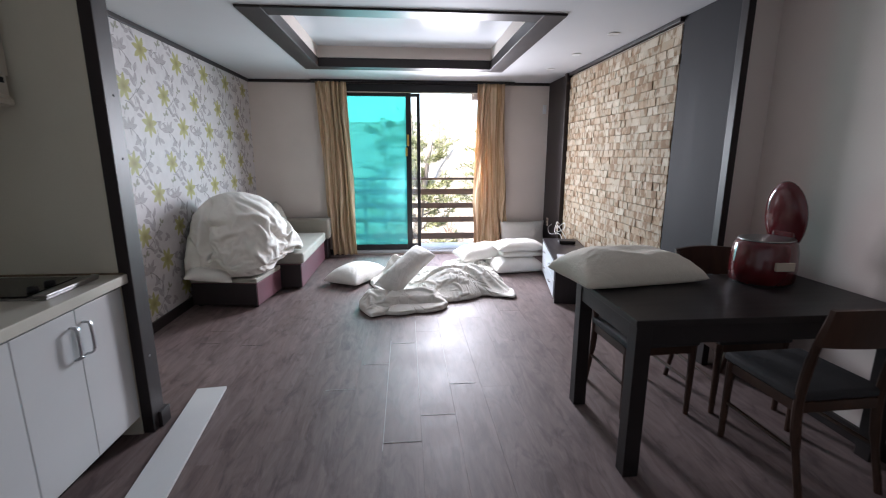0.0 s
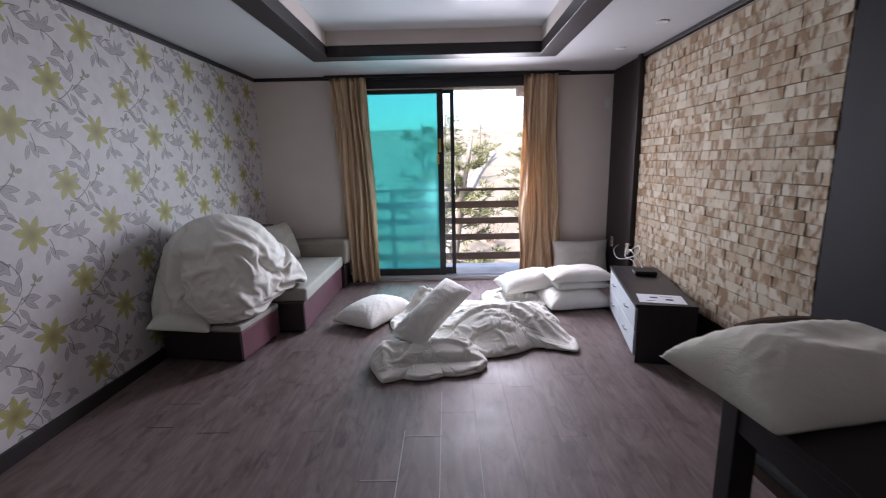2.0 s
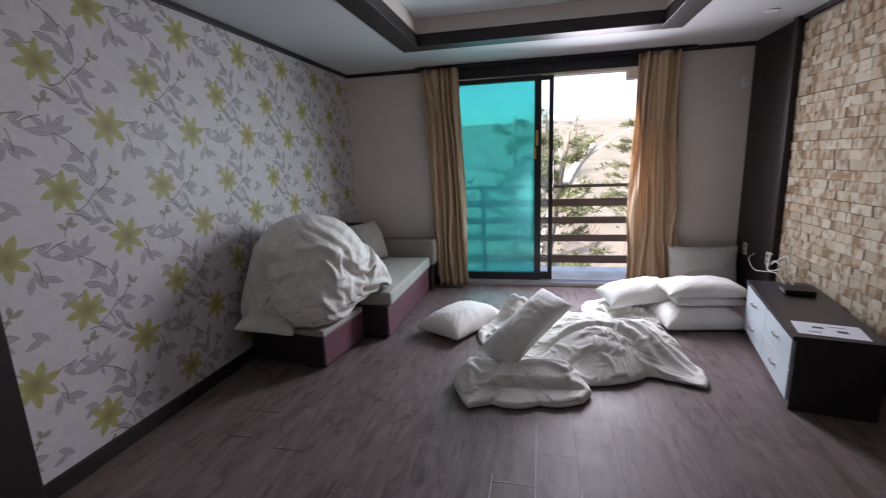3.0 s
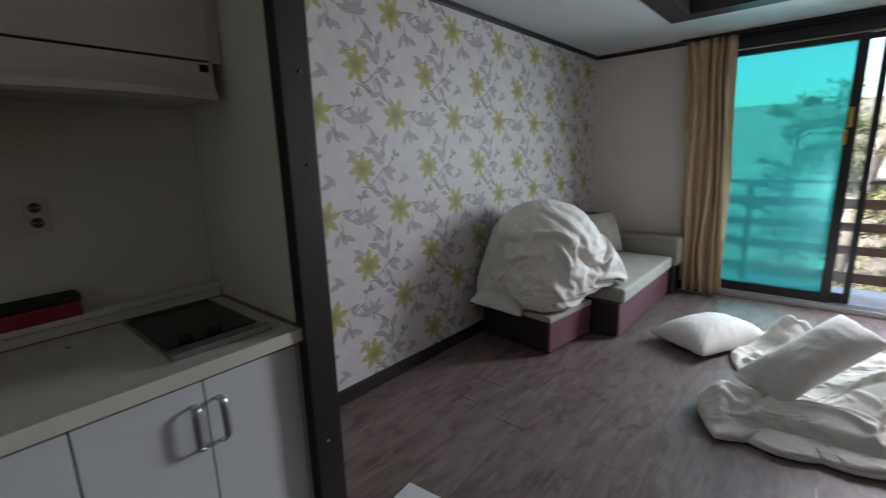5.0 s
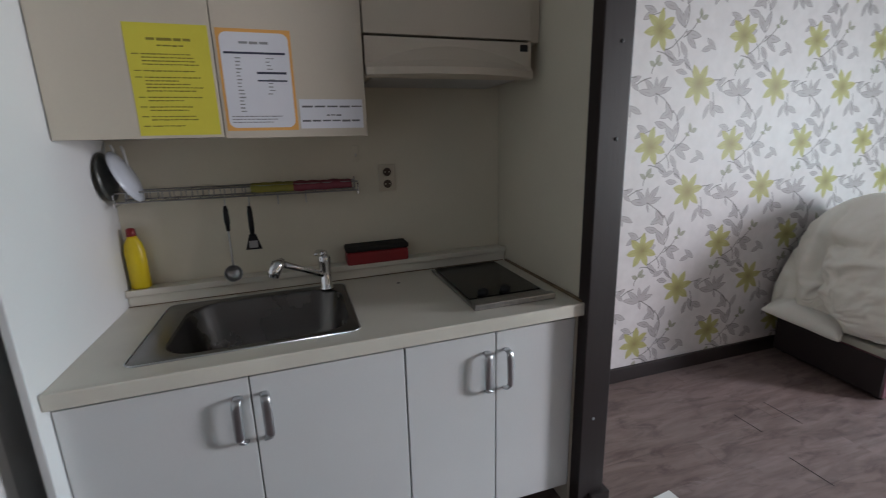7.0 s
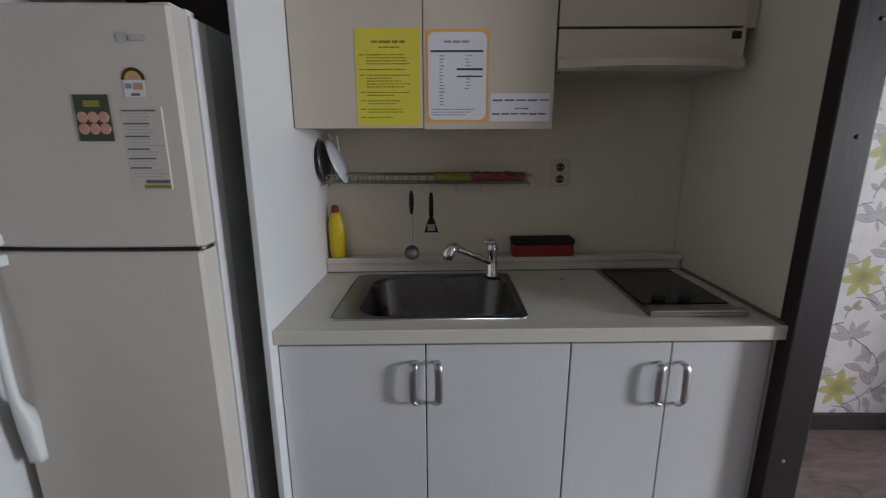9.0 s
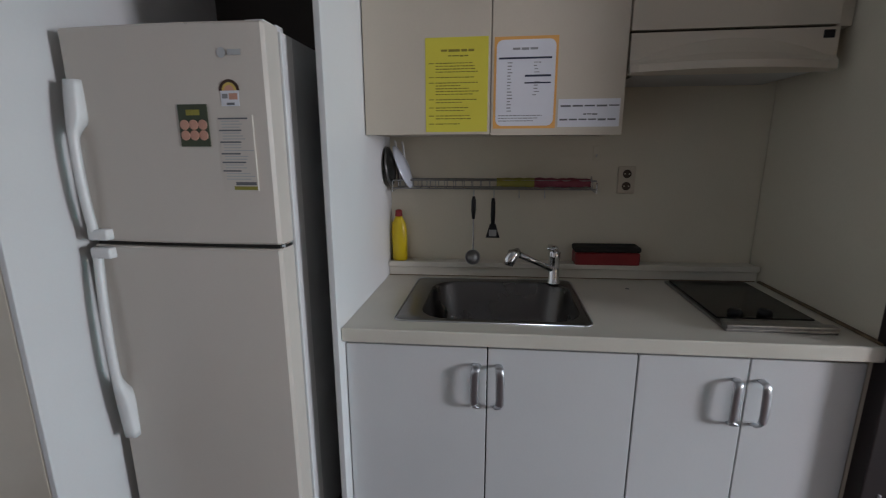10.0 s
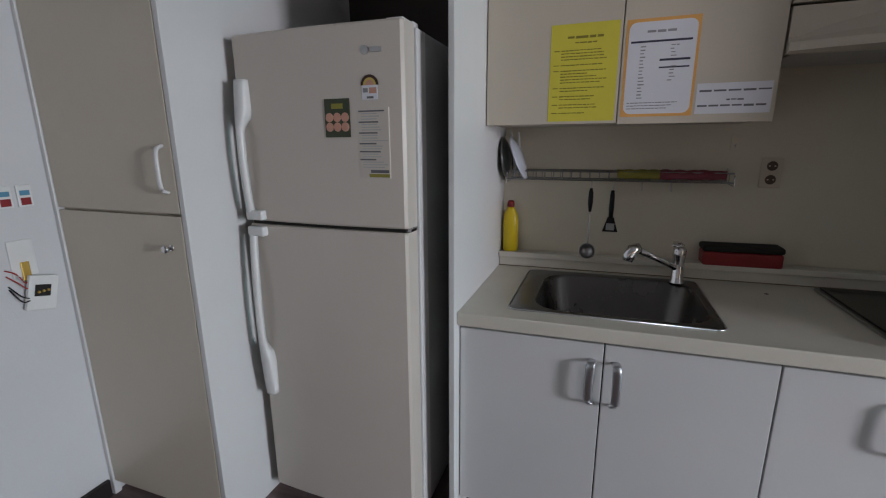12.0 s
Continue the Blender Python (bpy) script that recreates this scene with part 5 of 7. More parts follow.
base_cabinet(2.084, 2.552, 3.010, "white laminate sink cabinet with two doors")
base_cabinet(3.012, 3.328, 3.640, "narrow white laminate cabinet with two doors")
structure("cabinet_end_filler", box(-0.72, KX + 0.02, 3.642, 3.6605, 0.0, 0.822), M_CREAMLAM, "cream end panel of the base cabinets", "panel")


def worktop():
    """A worktop with a cut-out for the sink, a rounded front lip and a raised ledge at the wall."""
    x0, x1, y0, y1 = -0.70, -0.067, 2.083, 3.660
    sx0, sx1, sy0, sy1 = -0.630, -0.160, 2.255, 2.865
    w = thing("worktop", "speckled cream worktop with a raised ledge at the wall", "worktop")
    bm = bmesh.new()
    outer, inner = ((x0, y0), (x1, y0), (x1, y1), (x0, y1)), ((sx0, sy0), (sx1, sy0), (sx1, sy1), (sx0, sy1))
    ring = [[bm.verts.new((x, y, z)) for x, y in way] for z in (0.812, 0.856) for way in (outer, inner)]
    for k in range(4):
        j = (k + 1) % 4
        bm.faces.new((ring[2][k], ring[2][j], ring[3][j], ring[3][k]))
        bm.faces.new((ring[0][j], ring[0][k], ring[1][k], ring[1][j]))
        bm.faces.new((ring[0][k], ring[0][j], ring[2][j], ring[2][k]))
        bm.faces.new((ring[1][j], ring[1][k], ring[3][k], ring[3][j]))
    part("slab", bm, M_WORKTOP, w)
    part("front_lip", box(x1 + 0.0005, x1 + 0.016, y0, y1, 0.813, 0.860, 0.006, 3), M_WORKTOP, w)
    part("ledge", box(XL + 0.013, x0 - 0.0005, y0, y1 - 0.002, 0.812, 0.918, 0.008, 3), M_WORKTOP, w)
    part("ledge_lip", box(x0 - 0.001, x0 + 0.014, y0, y1 - 0.002, 0.898, 0.924, 0.006, 3), M_WORKTOP, w)
    part("sealing_strip", box(x0 + 0.016, x1, y1 - 0.012, y1 + 0.0015, 0.8565, 0.865, 0.003), M_GRIME, w, "grimy sealing strip")
    part("sealing_strip", box(x0 + 0.0005, x0 + 0.006, y0 + 0.001, y1 - 0.013, 0.8563, 0.8595, 0.001), M_GRIME, w, "grimy sealing strip")
    return w


top_thing = worktop()
top_thing.matrix_basis = TILT @ top_thing.matrix_basis


def rounded(x0, x1, y0, y1, r, n=7):
    pts = []
    for cx, cy, a0 in ((x1 - r, y1 - r, 0), (x0 + r, y1 - r, 90), (x0 + r, y0 + r, 180), (x1 - r, y0 + r, 270)):
        for k in range(n + 1):
            a = radians(a0 + 90 * k / n)
            pts.append((cx + r * math.cos(a), cy + r * math.sin(a)))
    return pts


def sink():
    s = thing("kitchen_sink", "stainless steel single-bowl sink with stained bottom", "sink")
    loops = [(rounded(-0.648, -0.142, 2.236, 2.884, 0.030), 0.8565), (rounded(-0.645, -0.145, 2.239, 2.881, 0.030), 0.861),
             (rounded(-0.605, -0.166, 2.312, 2.862, 0.10), 0.859), (rounded(-0.598, -0.174, 2.320, 2.854, 0.105), 0.848),
             (rounded(-0.586, -0.188, 2.334, 2.842, 0.105), 0.71), (rounded(-0.545, -0.225, 2.38, 2.80, 0.08), 0.672)]
    bm = bmesh.new()
    rim = bmesh.new()
    deck = [[rim.verts.new((x, y, z)) for x, y in pts] for pts, z in loops[:3]]
    rings = [[bm.verts.new((x, y, z)) for x, y in pts] for pts, z in loops[2:]]
    n = len(rings[0])
    for a, b in zip(deck, deck[1:]):
        for k in range(n):
            rim.faces.new((a[k], a[(k + 1) % n], b[(k + 1) % n], b[k]))
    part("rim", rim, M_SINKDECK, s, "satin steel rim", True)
    # thin paler bead added for the bright reflection along the rim's edge
    bead = [(x, y, 0.8585) for x, y in rounded(-0.651, -0.139, 2.233, 2.887, 0.032)]
    part("rim_glint", tube(bead + bead[:1], 0.0027, 6), M_ALU, s, "bright edge line for the glint of the steel rim", True)
    for a, b in zip(rings, rings[1:]):
        for k in range(n):
            bm.faces.new((a[k], a[(k + 1) % n], b[(k + 1) % n], b[k]))
    bm.faces.new(rings[-1])
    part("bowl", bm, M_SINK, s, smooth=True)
    part("drain", lathe([(0.055, 0.673), (0.055, 0.677), (0.03, 0.675), (0.01, 0.674)], 24, m=pose(-0.38, 2.58, 0)), M_CHROME, s, smooth=True)
    return s


top_thing = sink()
top_thing.matrix_basis = TILT @ top_thing.matrix_basis


def faucet():
    f = thing("kitchen_tap", "chrome single-lever kitchen tap with a pull-out spout", "tap", pose(-0.60, 2.812, 0.861))
    part("base", lathe([(0.028, 0.0), (0.028, 0.006), (0.023, 0.012), (0.022, 0.10), (0.024, 0.112), (0.024, 0.135), (0.018, 0.145)], 24), M_CHROME, f, smooth=True)
    part("lever", tube(bend([(0.0, 0.0, 0.145), (0.0, -0.004, 0.156), (0.03, -0.02, 0.166), (0.065, -0.03, 0.162)], 5), [0.016] * 6 + [0.012] * 5 + [0.009] * 5, 10, flat=0.55), M_CHROME, f, smooth=True)
    sp = part("spout", tube([(0.012, -0.012, 0.065), (0.045, -0.085, 0.105), (0.078, -0.155, 0.143)], [0.012, 0.0115, 0.0135], 14), M_CHROME, f, smooth=True)
    part("spray_head", tube([(0.074, -0.150, 0.147), (0.086, -0.172, 0.142), (0.094, -0.186, 0.115), (0.096, -0.190, 0.100)], [0.020, 0.024, 0.023, 0.019], 16), M_CHROME, sp, smooth=True)
    return f


top_thing = faucet()
top_thing.matrix_basis = TILT @ top_thing.matrix_basis


def hob():
    h = thing("built_in_hob", "narrow black glass hob with steel trim and two knobs", "hob")
    y0, y1, x0, x1 = 3.275, 3.590, -0.657, -0.140
    part("steel_tray", box(x0, x1, y0, y1, 0.8565, 0.866, 0.003), M_STEEL, h)
    part("glass", box(x0 + 0.012, x1 - 0.085, y0 + 0.012, y1 - 0.012, 0.8662, 0.872, 0.003), M_BLACKGLASS, h)
    part("front_trim", box(x1 - 0.028, x1 + 0.004, y0, y1, 0.8662, 0.880, 0.004), M_STEEL, h)
    part("trim_rib", box(x1 - 0.060, x1 - 0.036, y0 + 0.01, y1 - 0.03, 0.8662, 0.877, 0.003), M_STEEL, h)
    for k, y in enumerate((y0 + 0.075, y0 + 0.165)):
        part("knob", lathe([(0.021, 0.872), (0.021, 0.886), (0.017, 0.894), (0.004, 0.894)], 18, m=pose(x1 - 0.105 + 0.0 * k, y, 0)), M_BLACK, h, smooth=True)
    return h


top_thing = hob()
top_thing.matrix_basis = TILT @ top_thing.matrix_basis
tagged(finish("worktop_stain", lathe([(0.008, 0.8562), (0.007, 0.8575), (0.002, 0.858)], 12, m=TILT @ pose(-0.56, 3.10, 0)), M_INK), "small dark hole plug in the worktop", "plug")


def wall_cabinet(y0, ym, y1, z0, z1, doors, label):
    c = thing("wall_cabinet", label, "cabinet", group="wall cabinets")
    part("carcass", box(XL + 0.013, -0.421, y0 + 0.001, y1 - 0.001, z0 + 0.004, z1, 0.001), M_CREAMLAM, c)
    for k, (a, b) in enumerate(((y0, ym), (ym, y1)) if doors == 2 else ((y0, y1),)):
        zz = z0 - (0.004 if k else 0.0)
        part("door", box(-0.4205, -0.400, a + 0.0018, b - 0.0018, zz, z1, 0.002), M_CREAMLAM, c)
    return c


wall_cabinet(2.084, 2.538, 2.988, 1.467, 2.28, 2, "cream laminate wall cabinet with two doors and notices")
wall_cabinet(2.991, 0, 3.612, 1.792, 2.28, 1, "cream laminate cabinet above the extractor hood")
structure("cabinet_filler", box(-0.60, -0.43, 2.084, 3.655, 2.282, H - 0.002), M_CREAMLAM, "cream filler above the wall cabinets", "panel")
structure("cabinet_side_filler", box(-0.50, -0.424, 3.614, 3.658, 1.79, 2.28), M_CREAMLAM, "cream filler strip beside the hood cabinet", "panel")


def hood():
    h = thing("extractor_hood", "slim cream extractor hood with a curved pull-out lip", "extractor hood")
    y0, y1 = 2.994, 3.614
    part("body", box(XL + 0.013, -0.418, y0, y1, 1.668, 1.786, 0.003), M_CREAMLAM, h)
    bm = bmesh.new()
    n = 24
    rows = []
    for k in range(n + 1):
        u = -1 + 2 * k / n
        y = (y0 + y1) / 2 + u * (y1 - y0) / 2
        arc = max(0.0, 1 - (u / 0.93) ** 2)
        rows.append([bm.verts.new(p) for p in ((-0.417, y, 1.786), (-0.402, y, 1.784), (-0.400, y, 1.700 + 0.060 * arc), (-0.394 + 0.026 * arc, y, 1.692 + 0.020 * arc),
                                               (-0.385 + 0.052 * arc, y, 1.684), (-0.383 + 0.054 * arc, y, 1.660), (-0.395, y, 1.654), (-0.417, y, 1.654))])
    for a, b in zip(rows, rows[1:]):
        for i in range(8):
            bm.faces.new((a[i], b[i], b[(i + 1) % 8], a[(i + 1) % 8]))
    bm.faces.new(rows[0])
    bm.faces.new(rows[-1][::-1])
    part("front_lip", bm, M_CREAMLAM, h)
    part("switch", box(-0.4015, -0.3985, 3.568, 3.600, 1.752, 1.776, 0.002), M_BLACK, h, "small black switch")
    part("filter", box(-0.74, -0.43, y0 + 0.03, y1 - 0.03, 1.660, 1.6675, 0.002), M_FRIDGESIDE, h)
    return h


hood()


# ---- notices on the wall cabinet ----
def bars(parent, x, y0, z0, rows, ink, thick=0.0004, words=True):
    """Rows of (y, z, width, height) print on a sheet that faces +x, broken into words."""
    for yy, zz, w, hh in rows:
        bm, at = None, 0.0
        while at < w - 0.002:
            word = min(random.uniform(1.6, 4.2) * hh, w - at) if words and w > 5 * hh else w
            bm = box(x, x + thick, y0 + yy + at, y0 + yy + at + word, z0 + zz - random.uniform(0.62, 0.85) * hh, z0 + zz, bm=bm)
            at += word + 0.45 * hh
        part("print", bm, ink, parent)


random.seed(5)
ny = thing("yellow_notice", "yellow laminated notice with small unreadable print", "notice", group="notices")
part("sheet", box(-0.3998, -0.3990, 2.309, 2.528, 1.476, 1.790, m=None), M_YELLOW, ny)
rows = [(0.055, 0.275, 0.115, 0.010), (0.08, 0.256, 0.07, 0.006)]
z = 0.232
for para in (4, 1, 5, 2, 2, 2, 1):
    rows.append((0.012, z, 0.018, 0.004))
    for k in range(para):
        rows.append((0.036, z, random.uniform(0.085, 0.155), 0.0042))
        z -= 0.0095
    z -= 0.0085
bars(ny, -0.39898, 2.309, 1.476, [r for r in rows if r[1] > 0.02], M_OLIVEINK)
nw = thing("framed_notice", "white notice with an orange border and dark table rows", "notice", group="notices")
part("border", box(-0.3998, -0.3992, 2.548, 2.762, 1.486, 1.786), M_ORANGE, nw)
inner = bmesh.new()
pts = rounded(2.556, 2.754, 1.495, 1.776, 0.022, 5)
a = [inner.verts.new((-0.3990, y, zz)) for y, zz in pts]
b2 = [inner.verts.new((-0.3986, y, zz)) for y, zz in pts]
inner.faces.new(a[::-1])
inner.faces.new(b2)
for k in range(len(a)):
    inner.faces.new((a[k], a[(k + 1) % len(a)], b2[(k + 1) % len(a)], b2[k]))
part("sheet", inner, M_SHEET, nw)
bars(nw, -0.39858, 2.548, 1.486, [(0.016, 0.234, 0.178, 0.009), (0.105, 0.177, 0.088, 0.008), (0.105, 0.153, 0.088, 0.007)], M_NAVY, words=False)
rows = [(0.046, 0.218 - 0.0105 * k, random.uniform(0.010, 0.020), 0.005) for k in range(16)]
rows += [(0.135 + random.uniform(-0.004, 0.004), 0.218 - 0.0105 * k, random.uniform(0.010, 0.024), 0.004) for k in (0, 1, 2, 3, 6, 7, 8, 9, 10)]
rows += [(0.062, 0.264, 0.085, 0.010), (0.018, 0.045, 0.15, 0.004), (0.018, 0.036, 0.135, 0.004), (0.018, 0.027, 0.12, 0.004)]
bars(nw, -0.39858, 2.548, 1.486, rows, M_GREYINK)
nl = thing("small_notice", "small white paper label with two lines of print", "notice", group="notices")
part("sheet", box(-0.3998, -0.3992, 2.770, 2.975, 1.490, 1.582), M_SHEET, nl)
rows = [(0.008 + 0.040 * k, 0.072, 0.034, 0.010) for k in range(5)] + [(0.085, 0.044, 0.05, 0.008)] + [(0.006 + 0.032 * k, 0.027, 0.027, 0.011) for k in range(6)]
bars(nl, -0.39918, 2.770, 1.490, [(a, b, w, h * 0.7) for a, b, w, h in rows], M_INK)


# ---- dish rack and what hangs on it ----
def rack():
    r = thing("wall_dish_rack", "thin chrome wire dish rack on the splashback", "dish rack")
    x0, x1 = XL + 0.016, XL + 0.115
    z = 1.252
    for x, zz in ((x0, z), (x1, z), (x1, z + 0.035), (x0, z + 0.035)):
        part("long_wire", tube([(x, 2.115, zz), (x, 2.975, zz)], 0.0036, 6), M_STEEL, r)
    for k in range(22):
        y = 2.15 + k * 0.0385
        part("cross_wire", tube([(x0, y, z + 0.035), (x0, y, z), (x1, y, z), (x1, y, z + 0.035)], 0.0022, 5), M_STEEL, r)
    for y in (2.118, 2.972):
        part("end_loop", tube([(x0, y, z + 0.11 if y < 2.5 else z + 0.05), (x0, y, z - 0.006), (x1 + 0.02, y, z - 0.012), (x1 + 0.02, y, z + 0.03)], 0.0032, 6), M_CHROME, r)
    for y in (2.47, 2.555, 2.66, 2.765):
        part("hook", tube(bend([(x1, y, z), (x1 + 0.012, y, z - 0.012), (x1 + 0.018, y, z - 0.035), (x1 + 0.028, y, z - 0.028)], 4), 0.002, 6), M_ALU, r)
    return r


rack()


def plate(name, label, m, material, r):
    p = finish(name, lathe([(r * 0.5, 0.0), (r * 0.55, 0.003), (r * 0.8, 0.008), (r, 0.016), (r, 0.019), (r * 0.78, 0.012), (r * 0.5, 0.006)], 32), material, smooth=True)
    p.matrix_basis = m
    return tagged(p, label, "plate", "plates in the rack")


plate("plate", "white plate standing in the dish rack", pose(-0.690, 2.175, 1.348, 90, 0, 0) @ pose(0, 0, 0, 22, 0, 0), M_PLATE, 0.098)
plate("plate", "dark grey plate standing in the dish rack", pose(-0.690, 2.118, 1.345, 90, 0, 0) @ pose(0, 0, 0, 5, 0, 0), M_DARKPLATE, 0.085)
for y, z in ((2.118, 1.440), (2.150, 1.435)):
    tagged(finish("utensil", tube([(-0.735, y + 0.02, 1.262), (-0.735, y, z), (-0.735, y - 0.004, z + 0.015)], [0.003, 0.005, 0.0045], 8), M_PLASTIC, smooth=True),
           "white-handled utensil standing in the dish rack", "utensil", "utensils in the rack")


def dish_cloth(name, label, material, y0, y1, seed):
    bm = bmesh.new()
    n = 26
    rows = []
    prof = ((XL + 0.119, 1.262), (XL + 0.121, 1.286), (XL + 0.105, 1.296), (XL + 0.06, 1.294), (XL + 0.03, 1.293))
    for k in range(n + 1):
        y = y0 + (y1 - y0) * k / n
        rows.append([bm.verts.new((x + 0.005 * noise.noise(Vector((y * 30, seed, j))), y, zz + 0.006 * noise.noise(Vector((y * 22, j * 2.0, seed))))) for j, (x, zz) in enumerate(prof)])
    for a, b in zip(rows, rows[1:]):
        for i in range(4):
            bm.faces.new((a[i], b[i], b[i + 1], a[i + 1]))
    ob = finish(name, bm, material, smooth=True)
    ob.modifiers.new("thickness", "SOLIDIFY").thickness = 0.004
    return tagged(ob, label, "dish cloth", "cloths on the rack")


dish_cloth("dish_cloth", "yellow-green dish cloth folded over the rack", M_LIME, 2.565, 2.725, 1.0)
dish_cloth("dish_cloth", "faded red dish cloth folded over the rack", M_PINK, 2.722, 2.95, 2.0)

HX = XL + 0.138
lad = thing("ladle", "steel ladle with a black grip hanging from the rack", "ladle", pose(HX, 2.470, 0))
part("grip", tube([(0, 0, 1.222), (0, 0, 1.205), (0, 0, 1.165), (0, 0, 1.125)], [0.005, 0.009, 0.0105, 0.006], 10), M_BLACK, lad, "black plastic grip", True)
part("shaft", tube([(0, 0, 1.13), (0, 0, 0.985)], 0.0035, 8), M_STEEL, lad)
part("bowl", lathe([(0.006, -0.022), (0.022, -0.016), (0.032, 0.0), (0.033, 0.012), (0.031, 0.012), (0.029, 0.002), (0.018, -0.012)], 24, m=pose(0.012, 0, 0.958, 0, 68, 0)), M_STEEL, lad, smooth=True)
spa = thing("spatula", "short black kitchen turner hanging from the rack", "spatula", pose(HX, 2.553, 0))
part("grip", tube([(0, 0, 1.215), (0, 0, 1.195), (0, 0, 1.14), (0, 0, 1.10)], [0.006, 0.009, 0.010, 0.008], 10, flat=0.5), M_BLACK, spa, "black plastic grip", True)
bm = bmesh.new()
q = [(-0.003, -0.012, 1.105), (-0.003, 0.012, 1.105), (-0.003, 0.030, 1.045), (-0.003, -0.030, 1.045)]
lo, hi = [bm.verts.new(p) for p in q], [bm.verts.new((p[0] + 0.006, p[1], p[2])) for p in q]
bm.faces.new(lo)
bm.faces.new(hi[::-1])
for k in range(4):
    bm.faces.new((lo[k], lo[(k + 1) % 4], hi[(k + 1) % 4], hi[k]))
part("blade", bm, M_BLACK, spa)
part("sticker", box(0.0031, 0.0036, -0.016, 0.016, 1.052, 1.080), M_SILVER, spa, "silver sticker")

bot = thing("detergent_bottle", "yellow plastic squeeze bottle with a red cap", "bottle", TILT @ pose(XL + 0.055, 2.128, 0.9185))
part("body", lathe([(0.028, 0), (0.034, 0.006), (0.035, 0.14), (0.030, 0.175), (0.018, 0.198), (0.016, 0.206)], 24, m=Matrix.Diagonal((0.75, 1, 1, 1))), M_YPLASTIC, bot, smooth=True)
part("cap", lathe([(0.016, 0.206), (0.017, 0.208), (0.015, 0.232), (0.009, 0.236)], 20), M_RED, bot, "red cap", True)
rb = thing("scourer_box", "red plastic box with a dark lid on the ledge", "box", TILT @ pose(XL + 0.062, 3.045, 0.9185))
part("box", box(-0.045, 0.045, -0.135, 0.135, 0, 0.056, 0.010, 3), M_RED, rb)
part("lid", box(-0.047, 0.047, -0.138, 0.138, 0.0565, 0.082, 0.012, 3), M_GAP, rb, "dark grimy lid")
socket("wall_socket", "cream double socket on the kitchen splashback", pose(XL + 0.0125, 3.117, 1.287, 0, 0, -90))
hk = thing("wall_hook", "small clear adhesive hook on the splashback", "hook", pose(XL + 0.0125, 2.985, 1.40))
part("plate", box(0, 0.004, -0.014, 0.014, -0.035, 0.03, 0.002), M_WALLK, hk)
part("hook", tube(bend([(0.004, 0, -0.01), (0.014, 0, -0.016), (0.018, 0, -0.004)], 4), 0.002, 6), M_ALU, hk)


